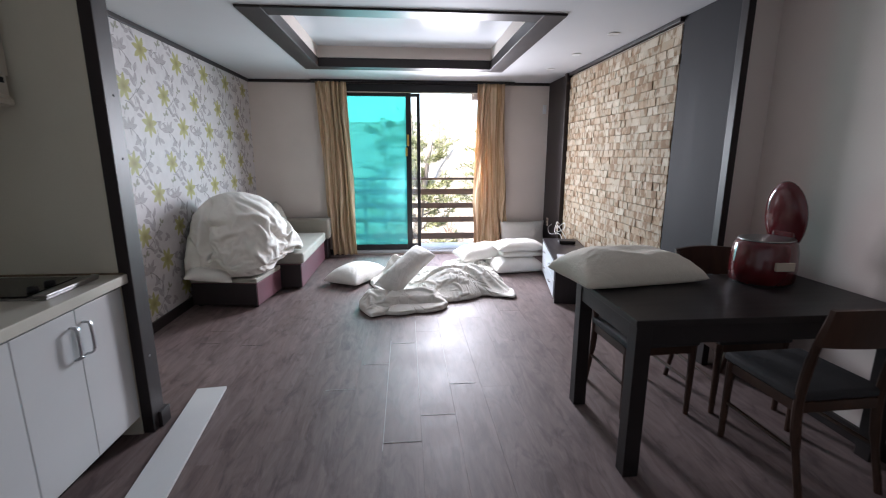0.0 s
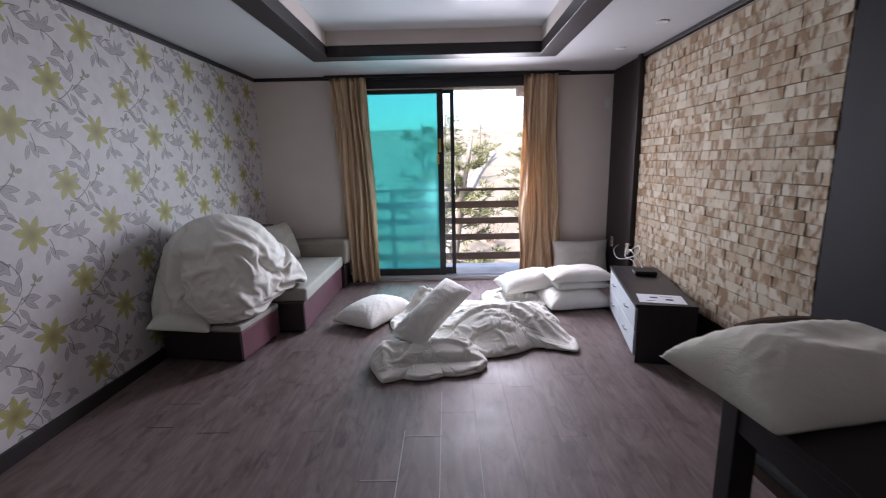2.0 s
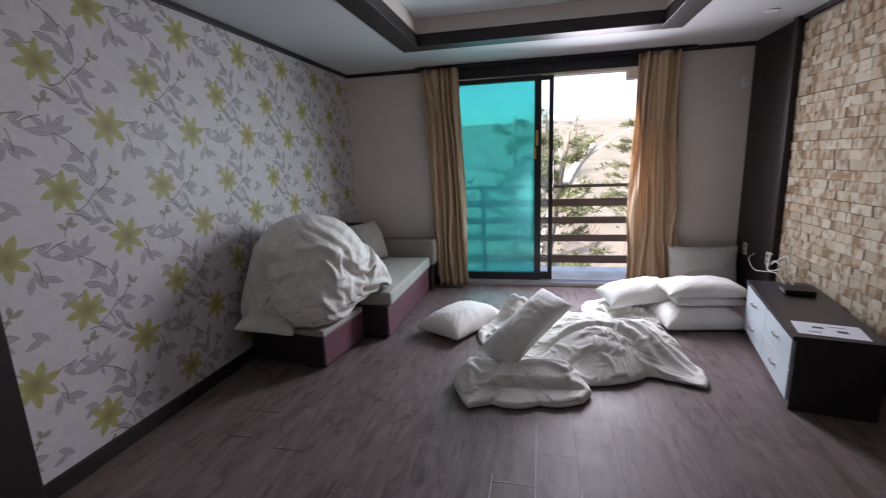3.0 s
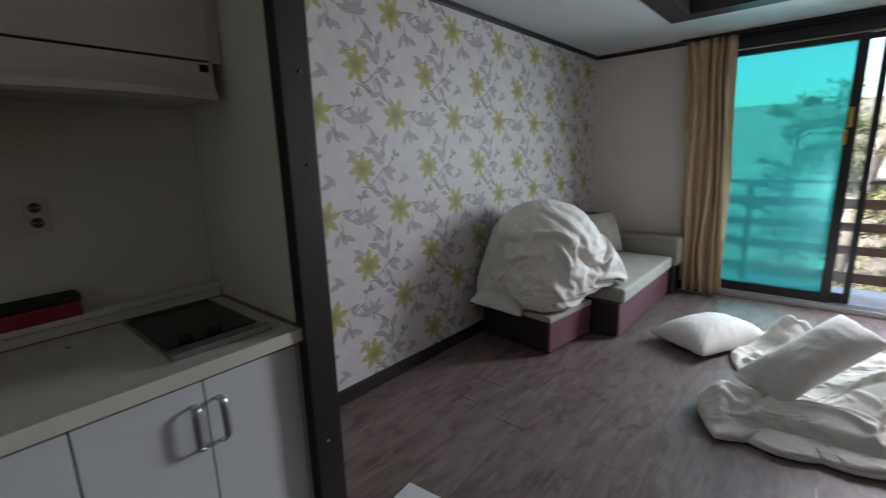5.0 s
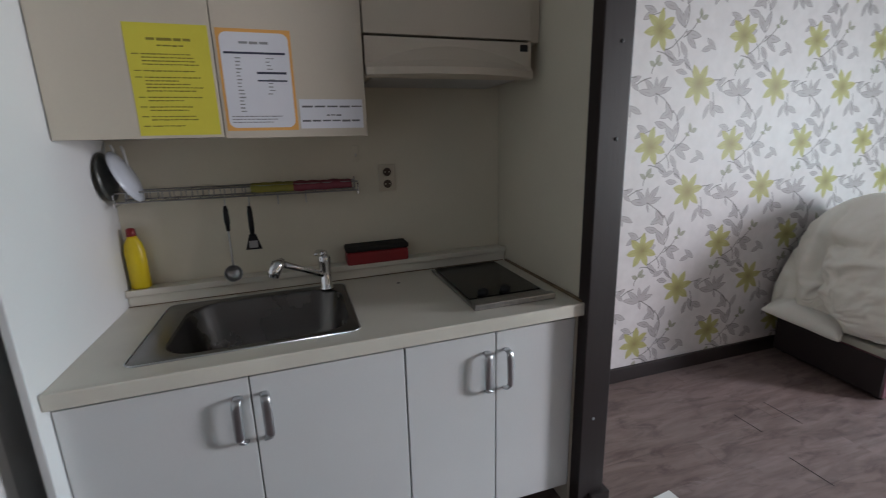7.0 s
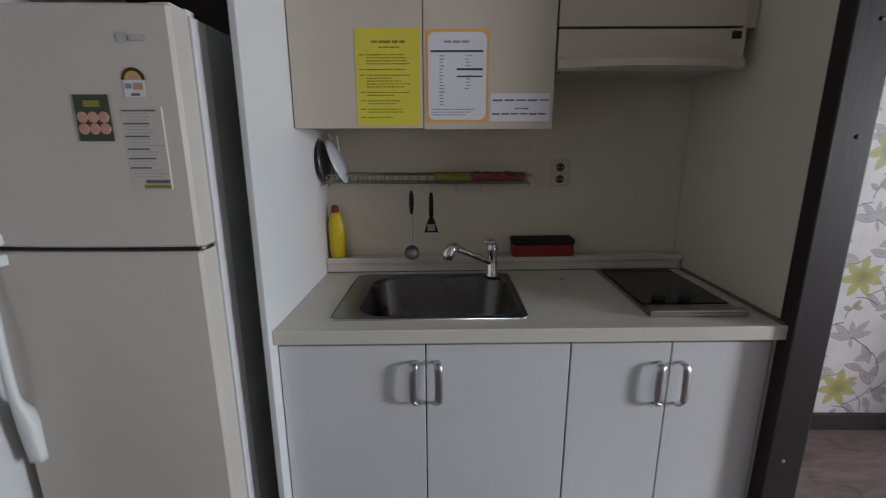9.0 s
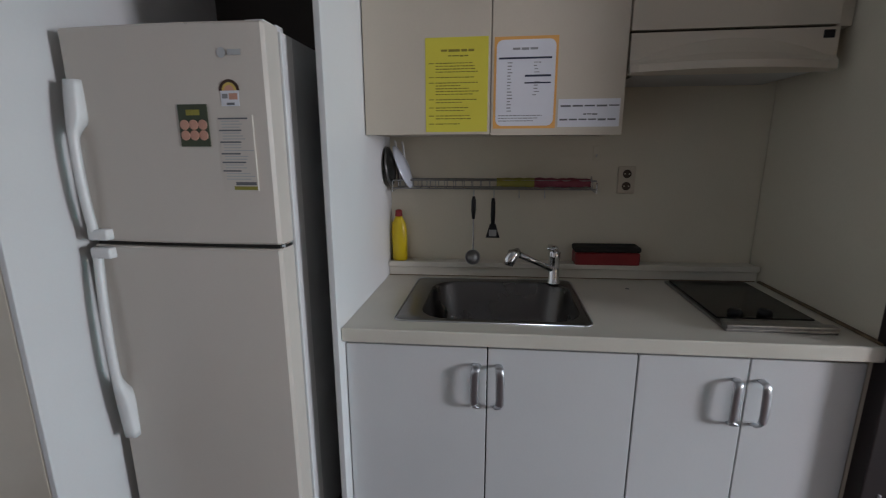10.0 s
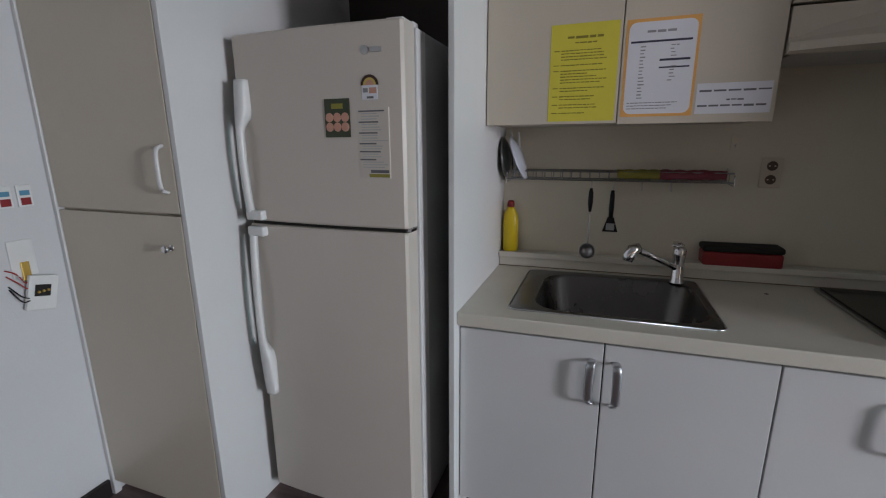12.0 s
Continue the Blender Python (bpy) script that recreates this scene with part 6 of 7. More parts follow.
# ---- fridge ----
def fridge():
    f = thing("fridge", "tall white two-door fridge-freezer with stickers", "fridge", pose(0.018, 0.012, 0.0))
    y0, y1 = 1.336, 1.944
    part("cabinet", box(-0.66, -0.123, y0 + 0.004, y1 + 0.004, 0.03, 1.735, 0.006), M_FRIDGESIDE, f, "grey side of the fridge")
    part("side_strip", box(-0.122, -0.051, y0, y1 + 0.007, 0.035, 1.733, 0.004), M_PLASTIC, f, "white front edge strip")

    def leaf(z0, z1):
        bm = bmesh.new()
        rows = []
        us = [-1.0, -0.99, -0.97] + [-0.9 + 0.15 * k for k in range(13)] + [0.97, 0.99, 1.0]
        n = len(us) - 1
        for u in us:
            y = (y0 + y1) / 2 + u * (y1 - y0) / 2
            x = 0.030 + 0.012 * (1 - u * u) - 0.008 * max(0, abs(u) - 0.97) / 0.03
            rows.append((x, y))
        fr_ = [[bm.verts.new((x, y, zz)) for x, y in rows] for zz in (z0, z0 + 0.006, z1 - 0.006, z1)]
        for v in fr_[0] + fr_[3]:
            v.co.x -= 0.006
        bk = [[bm.verts.new((-0.048, y, zz)) for x, y in rows] for zz in (z0, z1)]
        for a, b in zip(fr_, fr_[1:]):
            for i in range(n):
                bm.faces.new((a[i], a[i + 1], b[i + 1], b[i]))
        for i in range(n):
            bm.faces.new((bk[0][i + 1], bk[0][i], bk[1][i], bk[1][i + 1]))
            bm.faces.new((bk[0][i], bk[0][i + 1], fr_[0][i + 1], fr_[0][i]))
            bm.faces.new((bk[1][i + 1], bk[1][i], fr_[3][i], fr_[3][i + 1]))
        for i in (0, n):
            bm.faces.new((bk[0][i], fr_[0][i], fr_[1][i], fr_[2][i], fr_[3][i], bk[1][i]))
        return bm

    up = part("freezer_door", leaf(1.145, 1.742), M_FRIDGE, f, smooth=False)
    dn = part("fridge_door", leaf(0.06, 1.132), M_FRIDGE, f)
    part("door_gap", box(-0.015, 0.018, y0 + 0.01, y1 - 0.01, 1.1325, 1.1445), M_GAP, f)
    part("hinge_cap", box(-0.03, 0.012, y1 - 0.05, y1 + 0.006, 1.1335, 1.1435, 0.002), M_CHROME, f)
    part("hinge_cover", box(-0.044, 0.012, y1 - 0.06, y1 - 0.008, 1.7425, 1.749, 0.003), M_PLASTIC, f)
    part("hinge_cover", box(-0.095, -0.052, y1 - 0.07, y1 - 0.005, 1.7355, 1.752, 0.004), M_PLASTIC, f)
    part("plinth", box(-0.60, -0.02, y0 + 0.01, y1 - 0.01, 0.0, 0.058, 0.003), M_GAP, f)

    def grip(za, zb, parent):
        """A plastic grip from its broad rooted end at za, standing off the door towards its foot at zb."""
        bm = bmesh.new()
        n = 30
        rings = []
        for k in range(n + 1):
            t = k / n
            zz = za + (zb - za) * t
            ease = min(1.0, max(0.0, (t - 0.20) / 0.16))
            ease = ease * ease * (3 - 2 * ease)
            ya = y0 + 0.016 + 0.004 * math.sin(math.pi * t)
            yb = ya + 0.044 - 0.018 * ease
            front = 0.046 + 0.030 * math.sin(math.pi * (0.08 + 0.84 * t)) ** 0.8
            back = 0.022 * (1 - ease) + (front - 0.018) * ease
            r = 0.006
            rings.append([bm.verts.new(p) for p in ((back, ya, zz), (front - r, ya, zz), (front, ya + r, zz), (front, yb - r, zz), (front - r, yb, zz), (back, yb, zz))])
        for a, b in zip(rings, rings[1:]):
            for i in range(6):
                bm.faces.new((a[i], a[(i + 1) % 6], b[(i + 1) % 6], b[i]))
        bm.faces.new(rings[0][::-1])
        bm.faces.new(rings[-1])
        lo = min(zb, zb + (0.034 if za > zb else -0.034))
        box(0.024, 0.060, y0 + 0.0165, y0 + 0.082, lo, lo + 0.034, 0.007, bm=bm)
        return part("handle", bm, M_PLASTIC, parent, "bowed white plastic grip", True)

    grip(1.605, 1.150, up)
    grip(0.485, 1.128, dn)
    # stickers and print
    def skin(y):
        return 0.0304 + 0.012 * (1 - ((y - (y0 + y1) / 2) / ((y1 - y0) / 2)) ** 2)

    x = skin(1.70) + 0.0016
    part("sticker", box(x - 0.002, x + 0.001, 1.684, 1.770, 1.422, 1.534), M_PHOTO, up, "dark green picture magnet")
    for i in range(3):
        for j in range(2):
            part("picture_spot", lathe([(0.0138, 0.0), (0.0128, 0.0015), (0.004, 0.002)], 14, m=pose(x + 0.0012, 1.700 + 0.027 * i, 1.452 + 0.028 * j, 0, 90, 0)), M_SALMON, up)
    part("picture_caption", box(x + 0.0011, x + 0.0016, 1.708, 1.748, 1.505, 1.520), M_LIME, up)
    x = skin(1.82)
    def arch(r0, r1, lift):
        """A flat half ring standing on its ends."""
        bm = bmesh.new()
        rings = [[bm.verts.new((x + dx, 1.838 + r * math.cos(math.pi * k / 18), 1.568 + r * math.sin(math.pi * k / 18))) for k in range(19)] for dx, r in ((0, r0), (0, r1), (lift, r1), (lift, r0))]
        for a, b in zip(rings, rings[1:] + rings[:1]):
            for k in range(18):
                bm.faces.new((a[k], a[k + 1], b[k + 1], b[k]))
        return bm

    face = part("energy_label", box(x, x + 0.0010, 1.812, 1.864, 1.528, 1.568), M_SHEET, up, "white rating label under a brown and yellow arch")
    part("outer_arch", arch(0.021, 0.029, 0.0014), M_CHAIR, face)
    part("inner_arch", arch(0.014, 0.021, 0.0013), M_YPRINT, face)
    part("arch_middle", arch(0.0, 0.014, 0.0012), M_SALMON, face)
    part("print_block", box(x + 0.0011, x + 0.0014, 1.836, 1.860, 1.545, 1.561), M_SALMON, face)
    part("print_block", box(x + 0.0011, x + 0.0014, 1.816, 1.832, 1.548, 1.560), M_GREYINK, face)
    part("print_block", box(x + 0.0011, x + 0.0014, 1.828, 1.850, 1.531, 1.537), M_INK, face)
    part("badge", lathe([(0.013, 0), (0.013, 0.0015), (0.005, 0.002)], 20, m=pose(x, 1.825, 1.664, 0, 90, 0)), M_SILVER, up, "plain silver round badge")
    part("badge_bar", box(x, x + 0.0015, 1.843, 1.880, 1.657, 1.671), M_SILVER, up, "plain silver bar")
    part("instruction_sheet", box(skin(1.896) - 0.001, skin(1.80) + 0.0004, 1.795, 1.896, 1.300, 1.505), M_FRIDGE, up, "pale printed instruction sticker")
    zz = 1.498
    for k in range(22):
        head = k in (0, 4, 8, 12, 15, 18)
        part("print", box(skin(1.80) + 0.0005, skin(1.80) + 0.0009, 1.797 if head else 1.806, (1.797 if head else 1.806) + random.uniform(0.05, 0.088), zz - (0.0042 if head else 0.0028), zz), M_INK if head else M_FRIDGESIDE, up)
        zz -= 0.0078
    part("print_block", box(skin(1.80) + 0.0005, skin(1.80) + 0.0009, 1.832, 1.893, 1.316, 1.325), M_INK, up)
    part("print_strip", box(skin(1.80) + 0.0005, skin(1.80) + 0.0009, 1.826, 1.895, 1.303, 1.313), M_LIME, up)
    return f


fridge()


# ---- tall cabinet beside the fridge ----
def tall_cabinet():
    c = thing("tall_cabinet", "tall cream laminate cupboard with two doors", "cupboard")
    part("side_panel", box(XL + 0.013, 0.262, 1.288, 1.308, 0.0, 2.30, 0.003), M_WHITE, c, "white laminate side")
    part("carcass", box(XL + 0.013, 0.240, YS + 0.02, 1.287, 0.06, 2.298), M_CREAMLAM, c)
    part("kick_board", box(0.19, 0.205, YS + 0.02, 1.287, 0.0, 0.058), M_GAP, c)
    up = part("door", box(0.2405, 0.262, YS + 0.022, 1.284, 1.193, 2.295, 0.002), M_CREAMLAM, c)
    dn = part("door", box(0.2405, 0.262, YS + 0.022, 1.284, 0.065, 1.184, 0.002), M_CREAMLAM, c)
    part("handle", tube(bend([(0.262, 1.250, 1.400), (0.286, 1.253, 1.386), (0.292, 1.256, 1.33), (0.286, 1.253, 1.272), (0.262, 1.250, 1.258)], 5), 0.008, 8, flat=0.7), M_PLASTIC, up, "white plastic bow handle", True)
    k = part("knob_rose", lathe([(0.011, 0), (0.011, 0.004), (0.007, 0.006)], 18, m=pose(0.262, 1.228, 1.082, 0, 90, 0)), M_CHROME, dn, smooth=True)
    part("knob", lathe([(0.006, 0.005), (0.006, 0.015), (0.012, 0.019), (0.013, 0.027), (0.008, 0.031)], 18, m=pose(0.262, 1.228, 1.082, 0, 90, 0)), M_CHROME, k, "small chrome lock knob", True)
    part("corner_trim", box(0.2405, 0.268, YS + 0.001, YS + 0.020, 0.0, H - 0.002, 0.003), M_WHITE, c, "white corner trim")
    return c


tall_cabinet()
structure("tall_cabinet_filler", box(XL + 0.013, 0.235, YS + 0.001, 1.305, 2.302, H - 0.002), M_WALLK, "plain filler above the tall cupboard", "panel")

# ---- switches and an opened wall box beside the cupboard ----
for x in (0.343, 0.398):
    s = thing("breaker_switch", "white switch with a blue and red strip", "switch", pose(x, YS, 1.24), group="switches on the wall")
    part("plate", box(-0.021, 0.021, 0, 0.008, -0.036, 0.036, 0.003), M_PLASTIC, s)
    part("blue_strip", box(-0.014, 0.014, 0.0082, 0.010, 0.002, 0.018, 0.001), M_BLUEPRINT, s)
    part("red_strip", box(-0.014, 0.014, 0.0082, 0.010, -0.030, -0.006, 0.001), M_RED, s)
ib = thing("intercom_plate", "white wall plate with its cover hanging off", "wall plate", pose(0.386, YS, 1.035))
part("back_plate", box(-0.036, 0.036, 0, 0.006, -0.062, 0.062, 0.003), M_PLASTIC, ib)
part("ribbon", box(-0.012, 0.012, 0.0062, 0.012, -0.075, -0.012, 0.002), M_BRASS, ib, "torn brown ribbon cable")
cov = part("cover", box(-0.043, 0.043, 0.010, 0.026, -0.060, 0.060, 0.004, m=pose(-0.022, 0.006, -0.125, 0, -14, 0)), M_PLASTIC, ib, "hanging white cover")
part("terminal", box(-0.022, 0.024, 0.0262, 0.030, -0.018, 0.022, 0.002, m=pose(-0.022, 0.006, -0.118, 0, -14, 0)), M_GAP, cov)
for k in range(3):
    part("contact", lathe([(0.005, 0.0302), (0.004, 0.034)], 8, m=pose(-0.036 + 0.014 * k, 0.006, -0.118, 0, -14, 0) @ pose(0, 0, 0, -90, 0, 0)), M_BRASS, cov)
for k, (col, dz) in enumerate(((M_WIRE, 0.02), (M_WIRE, 0.0), (M_BLACK, -0.035), (M_BLACK, -0.045))):
    w = tube(bend([(0.44, YS + 0.004, 0.985 + dz), (0.425, YS + 0.03, 0.972 + dz - 0.01 * k), (0.41, YS + 0.035, 0.94 + dz), (0.395, YS + 0.018, 0.935 + dz)], 6), 0.0022, 6)
    tagged(finish("wire", w, col, smooth=True), "thin loose wire from the opened wall box", "wire", "loose wires")


# ---- outdoors: a dry slope with pines and bare shrubs ----
def slope(x, y):
    d = max(0.0, y - 9.3)
    h = -3.4 - 0.9 * math.exp(-((d - 8) / 6) ** 2) + 0.085 * max(0, d - 10) + 0.00045 * max(0.0, d - 40) ** 2 * (d < 130)
    if d >= 130:
        h += 0.00045 * 90 ** 2
    h += 0.7 * noise.noise(Vector((x * 0.05, y * 0.05, 2))) + 0.25 * noise.noise(Vector((x * 0.22, y * 0.22, 5)))
    return min(h, 17.0 + 2.0 * noise.noise(Vector((x * 0.02, y * 0.02, 8))))


bm = bmesh.new()
xs = [-900, -400, -200, -120] + [-80 + 4 * k for k in range(41)] + [120, 200, 400, 900]
ys = [-600, -100, -20, 4, 9] + [10.5 + 2.2 * k for k in range(26)] + [75, 90, 110, 140, 200, 400, 900]
grid = [[bm.verts.new((x, y, slope(x, y))) for x in xs] for y in ys]
for a, b in zip(grid, grid[1:]):
    for i in range(len(xs) - 1):
        bm.faces.new((a[i], a[i + 1], b[i + 1], b[i]))
structure("ground", bm, M_HILL, "dry grass hillside below the balcony", "ground").data.polygons.foreach_set("use_smooth", [True] * ((len(xs) - 1) * (len(ys) - 1)))


def needle_spray(bm, p, d, length, count, rnd):
    """A tuft of thin needle blades round a twig."""
    for _ in range(count):
        a = Vector((rnd.gauss(0, 1), rnd.gauss(0, 1), rnd.gauss(0, 1))).normalized()
        out = (d * 0.7 + a * 0.75).normalized()
        base = p + d * rnd.uniform(-0.1, 0.15)
        side = out.cross(Vector((rnd.random(), rnd.random(), rnd.random())) - Vector((0.5, 0.5, 0.5))).normalized() * length * 0.07
        tip = base + out * length * rnd.uniform(0.7, 1.2)
        bm.faces.new((bm.verts.new(base - side), bm.verts.new(base + side), bm.verts.new(tip)))


def pine(x, y, h, lean, seed, material, label, tufts=260, bare=0.35):
    rnd = random.Random(seed)
    z0 = slope(x, y) - 0.2
    t = thing("pine_tree", label, "tree", pose(x, y, z0), group="pines on the slope")
    line = bend([(0, 0, 0), (lean[0] * 0.3, lean[1] * 0.3, h * 0.4), (lean[0] * 0.65, lean[1] * 0.6, h * 0.72), (lean[0], lean[1], h)], 5)
    part("trunk", tube(line, [0.035 * h * (1 - 0.85 * k / (len(line) - 1)) for k in range(len(line))], 9), M_BARK, t, smooth=True)
    limbs, crown = None, bmesh.new()
    for k in range(26):
        f = bare + (1 - bare) * (k + rnd.random()) / 26
        p = line[min(len(line) - 1, int(f * (len(line) - 1)))]
        a = rnd.uniform(0, 2 * math.pi)
        reach = h * rnd.uniform(0.16, 0.34) * (1.15 - 0.75 * f)
        q1 = p + Vector((math.cos(a) * reach * 0.5, math.sin(a) * reach * 0.5, reach * rnd.uniform(-0.05, 0.2)))
        q2 = p + Vector((math.cos(a) * reach, math.sin(a) * reach, reach * rnd.uniform(0.0, 0.35)))
        limbs = tube([p, q1, q2], [0.008 * h * (1.1 - f), 0.005 * h * (1.1 - f), 0.0012 * h], 5, bm=limbs)
        for _ in range(tufts // 26):
            s = rnd.uniform(0.25, 1.05)
            c = p.lerp(q1, s * 2) if s < 0.5 else q1.lerp(q2, s * 2 - 1)
            c = c + Vector((rnd.gauss(0, 1), rnd.gauss(0, 1), rnd.gauss(0, 0.6))) * reach * 0.13
            needle_spray(crown, c, Vector((math.cos(a), math.sin(a), 0.5)).normalized(), h * 0.026, 20, rnd)
    part("limbs", limbs, M_BARK, t)
    part("crown", crown, material, t)
    return t


def shrub(x, y, h, seed, count=26):
    rnd = random.Random(seed)
    bm = None
    for _ in range(count):
        a, b = rnd.uniform(0, 2 * math.pi), rnd.uniform(0.15, 0.6)
        p = Vector((rnd.gauss(0, 0.12), rnd.gauss(0, 0.12), -0.1))
        q = p + Vector((math.cos(a) * b, math.sin(a) * b, rnd.uniform(0.5, 0.8))) * h * 0.6
        r = q + Vector((math.cos(a + 0.5) * b, math.sin(a + 0.5) * b, rnd.uniform(0.3, 0.7))) * h * 0.5
        bm = tube([p, q, r], [0.010 * h, 0.006 * h, 0.002 * h], 4, bm=bm)
        for _ in range(3):
            m = q.lerp(r, rnd.random())
            e = m + Vector((rnd.gauss(0, 1), rnd.gauss(0, 1), rnd.uniform(0.2, 1))) * h * 0.16
            bm = tube([m, e], [0.004 * h, 0.0015 * h], 3, bm=bm)
    ob = finish("bare_shrub", bm, M_TWIG)
    ob.matrix_basis = pose(x, y, slope(x, y))
    return tagged(ob, "leafless brown shrub on the dry slope", "shrub", "shrubs on the slope")


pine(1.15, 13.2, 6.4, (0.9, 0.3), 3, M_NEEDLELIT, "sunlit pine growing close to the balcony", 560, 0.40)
dead = thing("leaning_trunk", "pale bare broken trunk leaning among the pines", "tree", pose(1.0, 15.0, slope(1.0, 15.0)))
part("trunk", tube(bend([(0, 0, 0), (0.55, 0, 3.6), (1.15, 0.1, 5.2), (1.75, 0.1, 6.1)], 5), [0.16, 0.16, 0.15, 0.15, 0.14] + [0.135] * 6 + [0.11] * 5, 9), M_PALEBARK, dead, smooth=True)
part("stub", tube([(1.1, 0.1, 5.1), (1.0, 0.3, 5.7), (0.8, 0.4, 6.2)], [0.05, 0.04, 0.015], 6), M_PALEBARK, dead)
part("twig", tube(bend([(1.3, 0.1, 5.5), (2.4, 0.4, 6.3), (3.3, 0.5, 6.5)], 4), 0.02, 5), M_PALEBARK, dead)
rp = random.Random(11)
pine(-2.6, 16.0, 8.0, (0.4, 0.0), 21, M_NEEDLE, "dark green pine beyond the balcony", 520, 0.25)
pine(-5.6, 19.0, 9.0, (-0.3, 0.2), 22, M_NEEDLE, "dark green pine beyond the balcony", 420, 0.25)
pine(5.4, 24.0, 6.5, (0.2, 0.2), 23, M_NEEDLELIT, "pine on the slope, needles coloured as sunlit", 420, 0.2)
pine(0.2, 22.0, 7.0, (0.2, 0.1), 24, M_NEEDLE, "dark green pine on the slope", 420, 0.2)
pine(3.0, 12.4, 3.2, (0.1, 0.1), 25, M_NEEDLE, "young pine just below the railing", 320, 0.15)
for k in range(16):
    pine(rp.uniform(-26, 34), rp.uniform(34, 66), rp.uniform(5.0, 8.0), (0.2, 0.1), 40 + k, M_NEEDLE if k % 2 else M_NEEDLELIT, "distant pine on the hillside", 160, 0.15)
for k in range(24):
    shrub(rp.uniform(-7, 10), rp.uniform(11.5, 30), rp.uniform(1.4, 2.8), 80 + k)


# ---- stone facing: single blocks, the far strip joined ----
facing = structure("wall_stone_facing", box(XB - 0.008, XB - 0.0025, 4.819, 7.102, 0.264, H - 0.04), M_MORTAR, "cream and rust cut-stone brick facing", "wall")
rb_ = random.Random(2)


def block(w, h, d, tilt):
    """One split-faced block, its face a little uneven."""
    bm = bmesh.new()
    e = 0.0016
    back = [bm.verts.new((0, y, z)) for y, z in ((0, 0), (w, 0), (w, h), (0, h))]
    mid = [bm.verts.new((-d + e, y, z)) for y, z in ((0, 0), (w, 0), (w, h), (0, h))]
    fr_ = [bm.verts.new((-d + tilt[k], y, z)) for k, (y, z) in enumerate(((e, e), (w - e, e), (w - e, h - e), (e, h - e)))]
    for a, b in ((back, mid), (mid, fr_)):
        for k in range(4):
            bm.faces.new((a[k], a[(k + 1) % 4], b[(k + 1) % 4], b[k]))
    bm.faces.new(fr_)
    bm.faces.new(back[::-1])
    return bm


ROWH = 0.0690
LENGTHS = (0.082, 0.100, 0.118, 0.138, 0.160)
block_meshes = {}
for k, length in enumerate(LENGTHS):
    for q in range(5):
        me = bpy.data.meshes.new("brick")
        b_ = block(length - 0.0008, ROWH - 0.0018 + rb_.uniform(-0.0015, 0.0012), rb_.uniform(0.014, 0.021), [rb_.uniform(-0.0035, 0.0035) for _ in range(4)])
        bmesh.ops.recalc_face_normals(b_, faces=b_.faces)
        b_.to_mesh(me)
        b_.free()
        me.materials.append(M_BRICK)
        block_meshes.setdefault(length, []).append(me)
rest = bmesh.new()
nrow = int((H - 0.042 - 0.264) / ROWH)
count = 0
for j in range(nrow):
    z = 0.2655 + j * ROWH + rb_.uniform(-0.0015, 0.0015)
    y = 4.8205 - rb_.uniform(0.0, 0.16)
    while y < 7.10:
        length = rb_.choice(LENGTHS)
        y0, y1 = max(y, 4.8205), min(y + length, 7.101)
        if y1 - y0 > 0.02:
            if y1 - y0 > length - 0.001 and count < 290 and y < 6.15:
                ob = bpy.data.objects.new("brick", rb_.choice(block_meshes[length]))
                scene.collection.objects.link(ob)
                ob.parent = facing
                ob.matrix_basis = pose(XB - 0.0081, y0 + 0.0007, z + rb_.uniform(-0.001, 0.001))
                count += 1
            else:
                own = block(y1 - y0 - 0.0008, ROWH - 0.0018, rb_.uniform(0.014, 0.021), [rb_.uniform(-0.0035, 0.0035) for _ in range(4)])
                own.transform(pose(XB - 0.0081, y0 + 0.0007, z))
                join(rest, own)
        y += length
tagged(part("brick_rest", rest, M_BRICK, facing), kind="stuff")

# ---- floor planks ----
PW, PL = 0.20, 1.225
rf = random.Random(7)


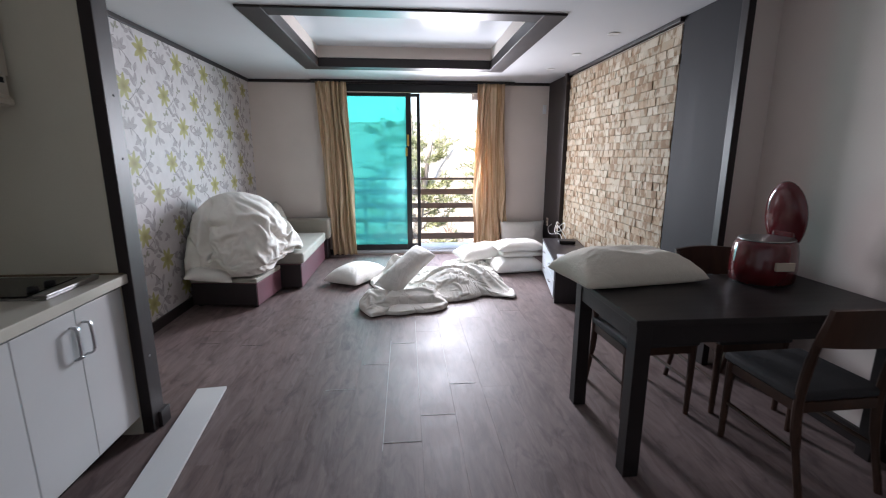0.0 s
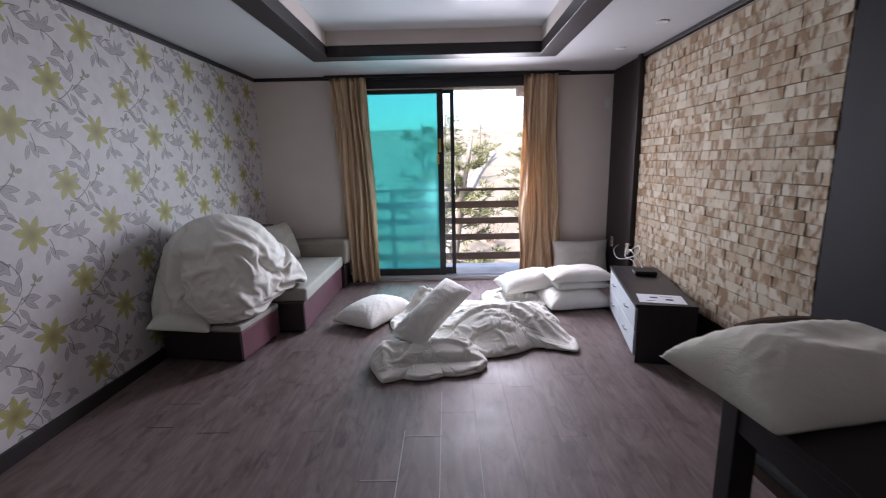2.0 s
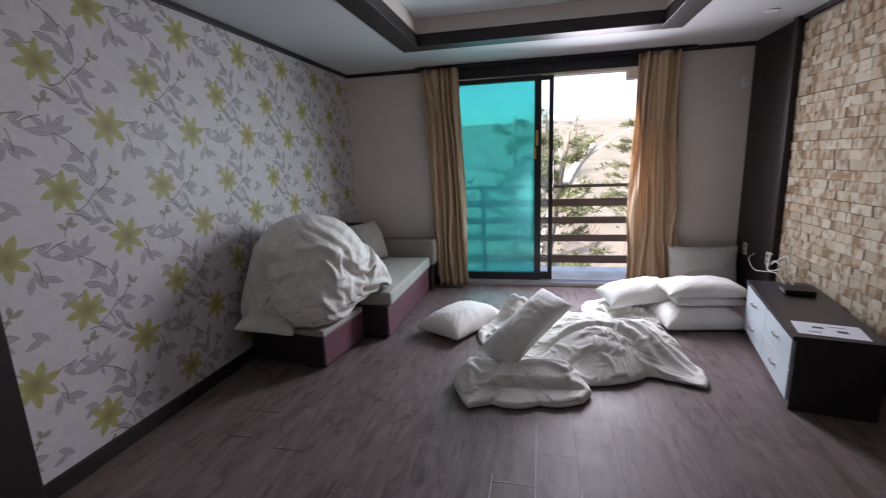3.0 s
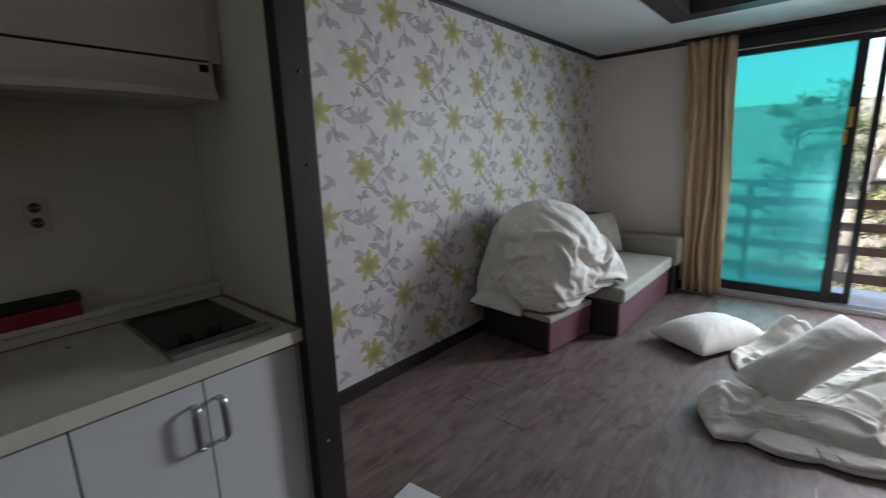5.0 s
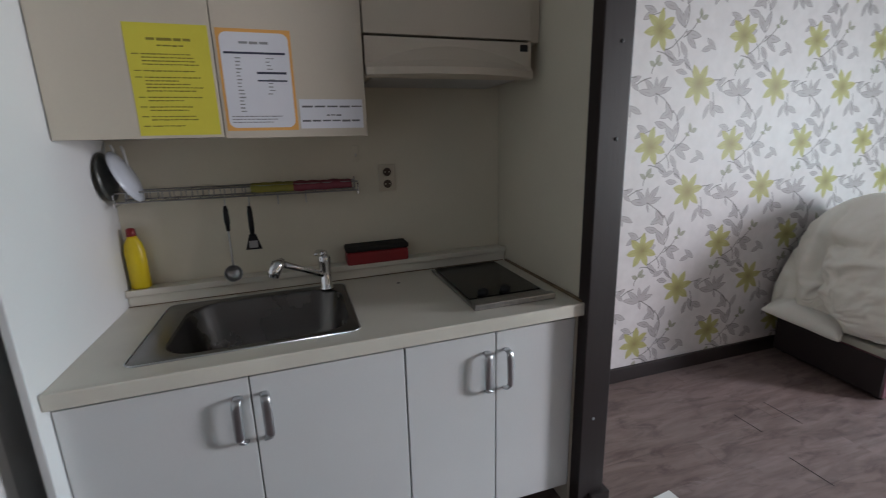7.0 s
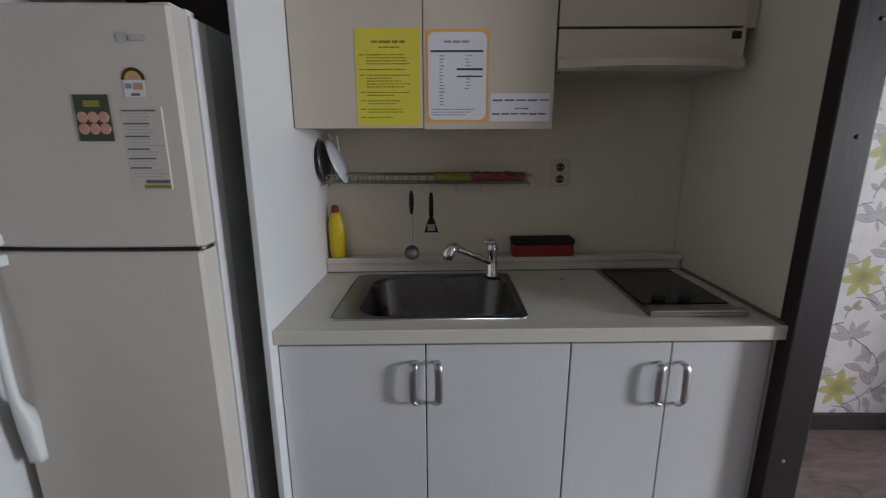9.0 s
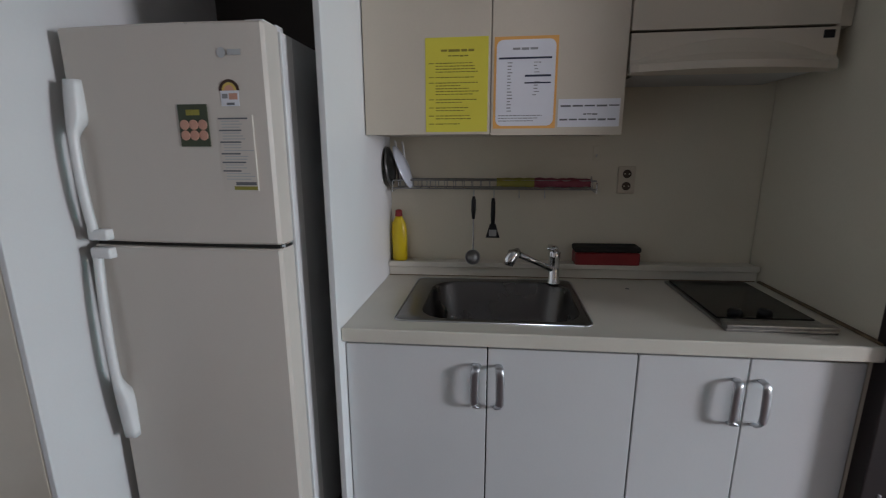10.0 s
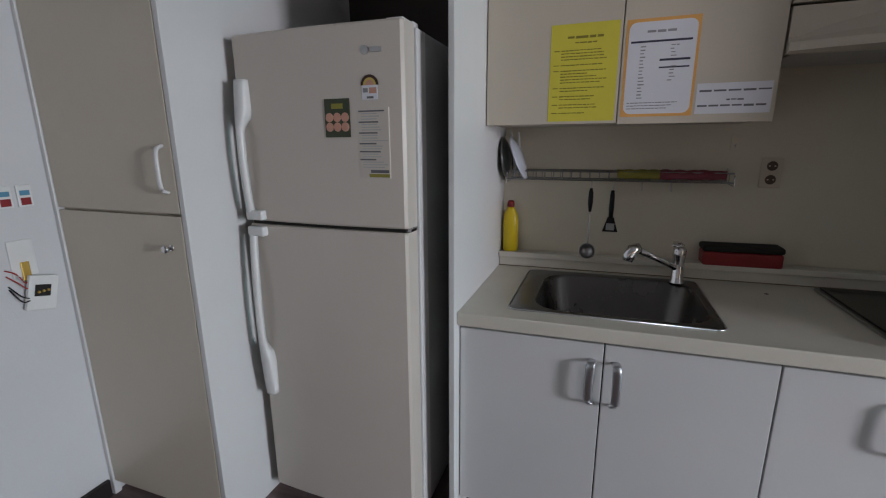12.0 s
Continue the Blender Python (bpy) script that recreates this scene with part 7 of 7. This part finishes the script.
def plank(w, l):
    return box(0.0003, w - 0.0003, 0.0004, l - 0.0004, -0.008, 0.0)


CROSS = {-2: 4.015, -1: 4.35, 0: 4.69, 1: 3.695, 2: 4.037}     # where the boards in mid-room end
cache = {}
k0 = int(math.floor((XL - 1.187) / PW))
for k in range(k0, k0 + 24):
    x0, x1 = max(XL + 0.001, 1.187 + k * PW), min(XR - 0.001, 1.187 + (k + 1) * PW)
    if x1 - x0 < 0.01:
        continue
    y = YS - ((k * 0.437) % 1.0) * PL
    if k in CROSS:
        y = CROSS[k] - 4 * PL
    while y < YN:
        y0, y1 = max(YS + 0.001, y), min(YN - 0.014, y + PL)
        if y1 - y0 > 0.02:
            key = (round(x1 - x0, 3), round(y1 - y0, 3))
            if key not in cache:
                b_ = plank(*key)
                me = bpy.data.meshes.new("plank")
                bmesh.ops.recalc_face_normals(b_, faces=b_.faces)
                b_.to_mesh(me)
                b_.free()
                me.materials.append(M_FLOOR)
                cache[key] = me
            ob = bpy.data.objects.new("plank", cache[key])
            scene.collection.objects.link(ob)
            ob.parent = floor
            ob.matrix_basis = pose(x0, y0, rf.uniform(-0.0004, 0.0004))
        y += PL
# swollen, pale plank edges in the middle of the room
for x0, x1, y0, y1 in ((1.185, 1.189, 3.40, 4.74), (1.385, 1.389, 3.87, 5.16), (1.586, 1.589, 4.04, 4.70), (1.19, 1.385, 3.463, 3.467), (1.19, 1.385, 4.688, 4.692),
                       (1.39, 1.585, 3.693, 3.697), (1.01, 1.185, 4.348, 4.352), (0.80, 0.985, 4.013, 4.017), (1.59, 1.75, 4.034, 4.040)):
    part("worn_joint", box(x0, x1, y0, y1, 0.0006, 0.0016), M_JOINT, floor, "pale worn plank joint")
for x0, y0, x1, y1 in ((-0.13, 5.05, -0.33, 5.06), (0.02, 4.74, 0.20, 4.745), (-0.30, 4.80, -0.15, 4.80)):
    part("dark_joint", box(min(x0, x1), max(x0, x1), y0, y0 + 0.004, 0.0006, 0.0012), M_GAP, floor, "open dark plank joint")
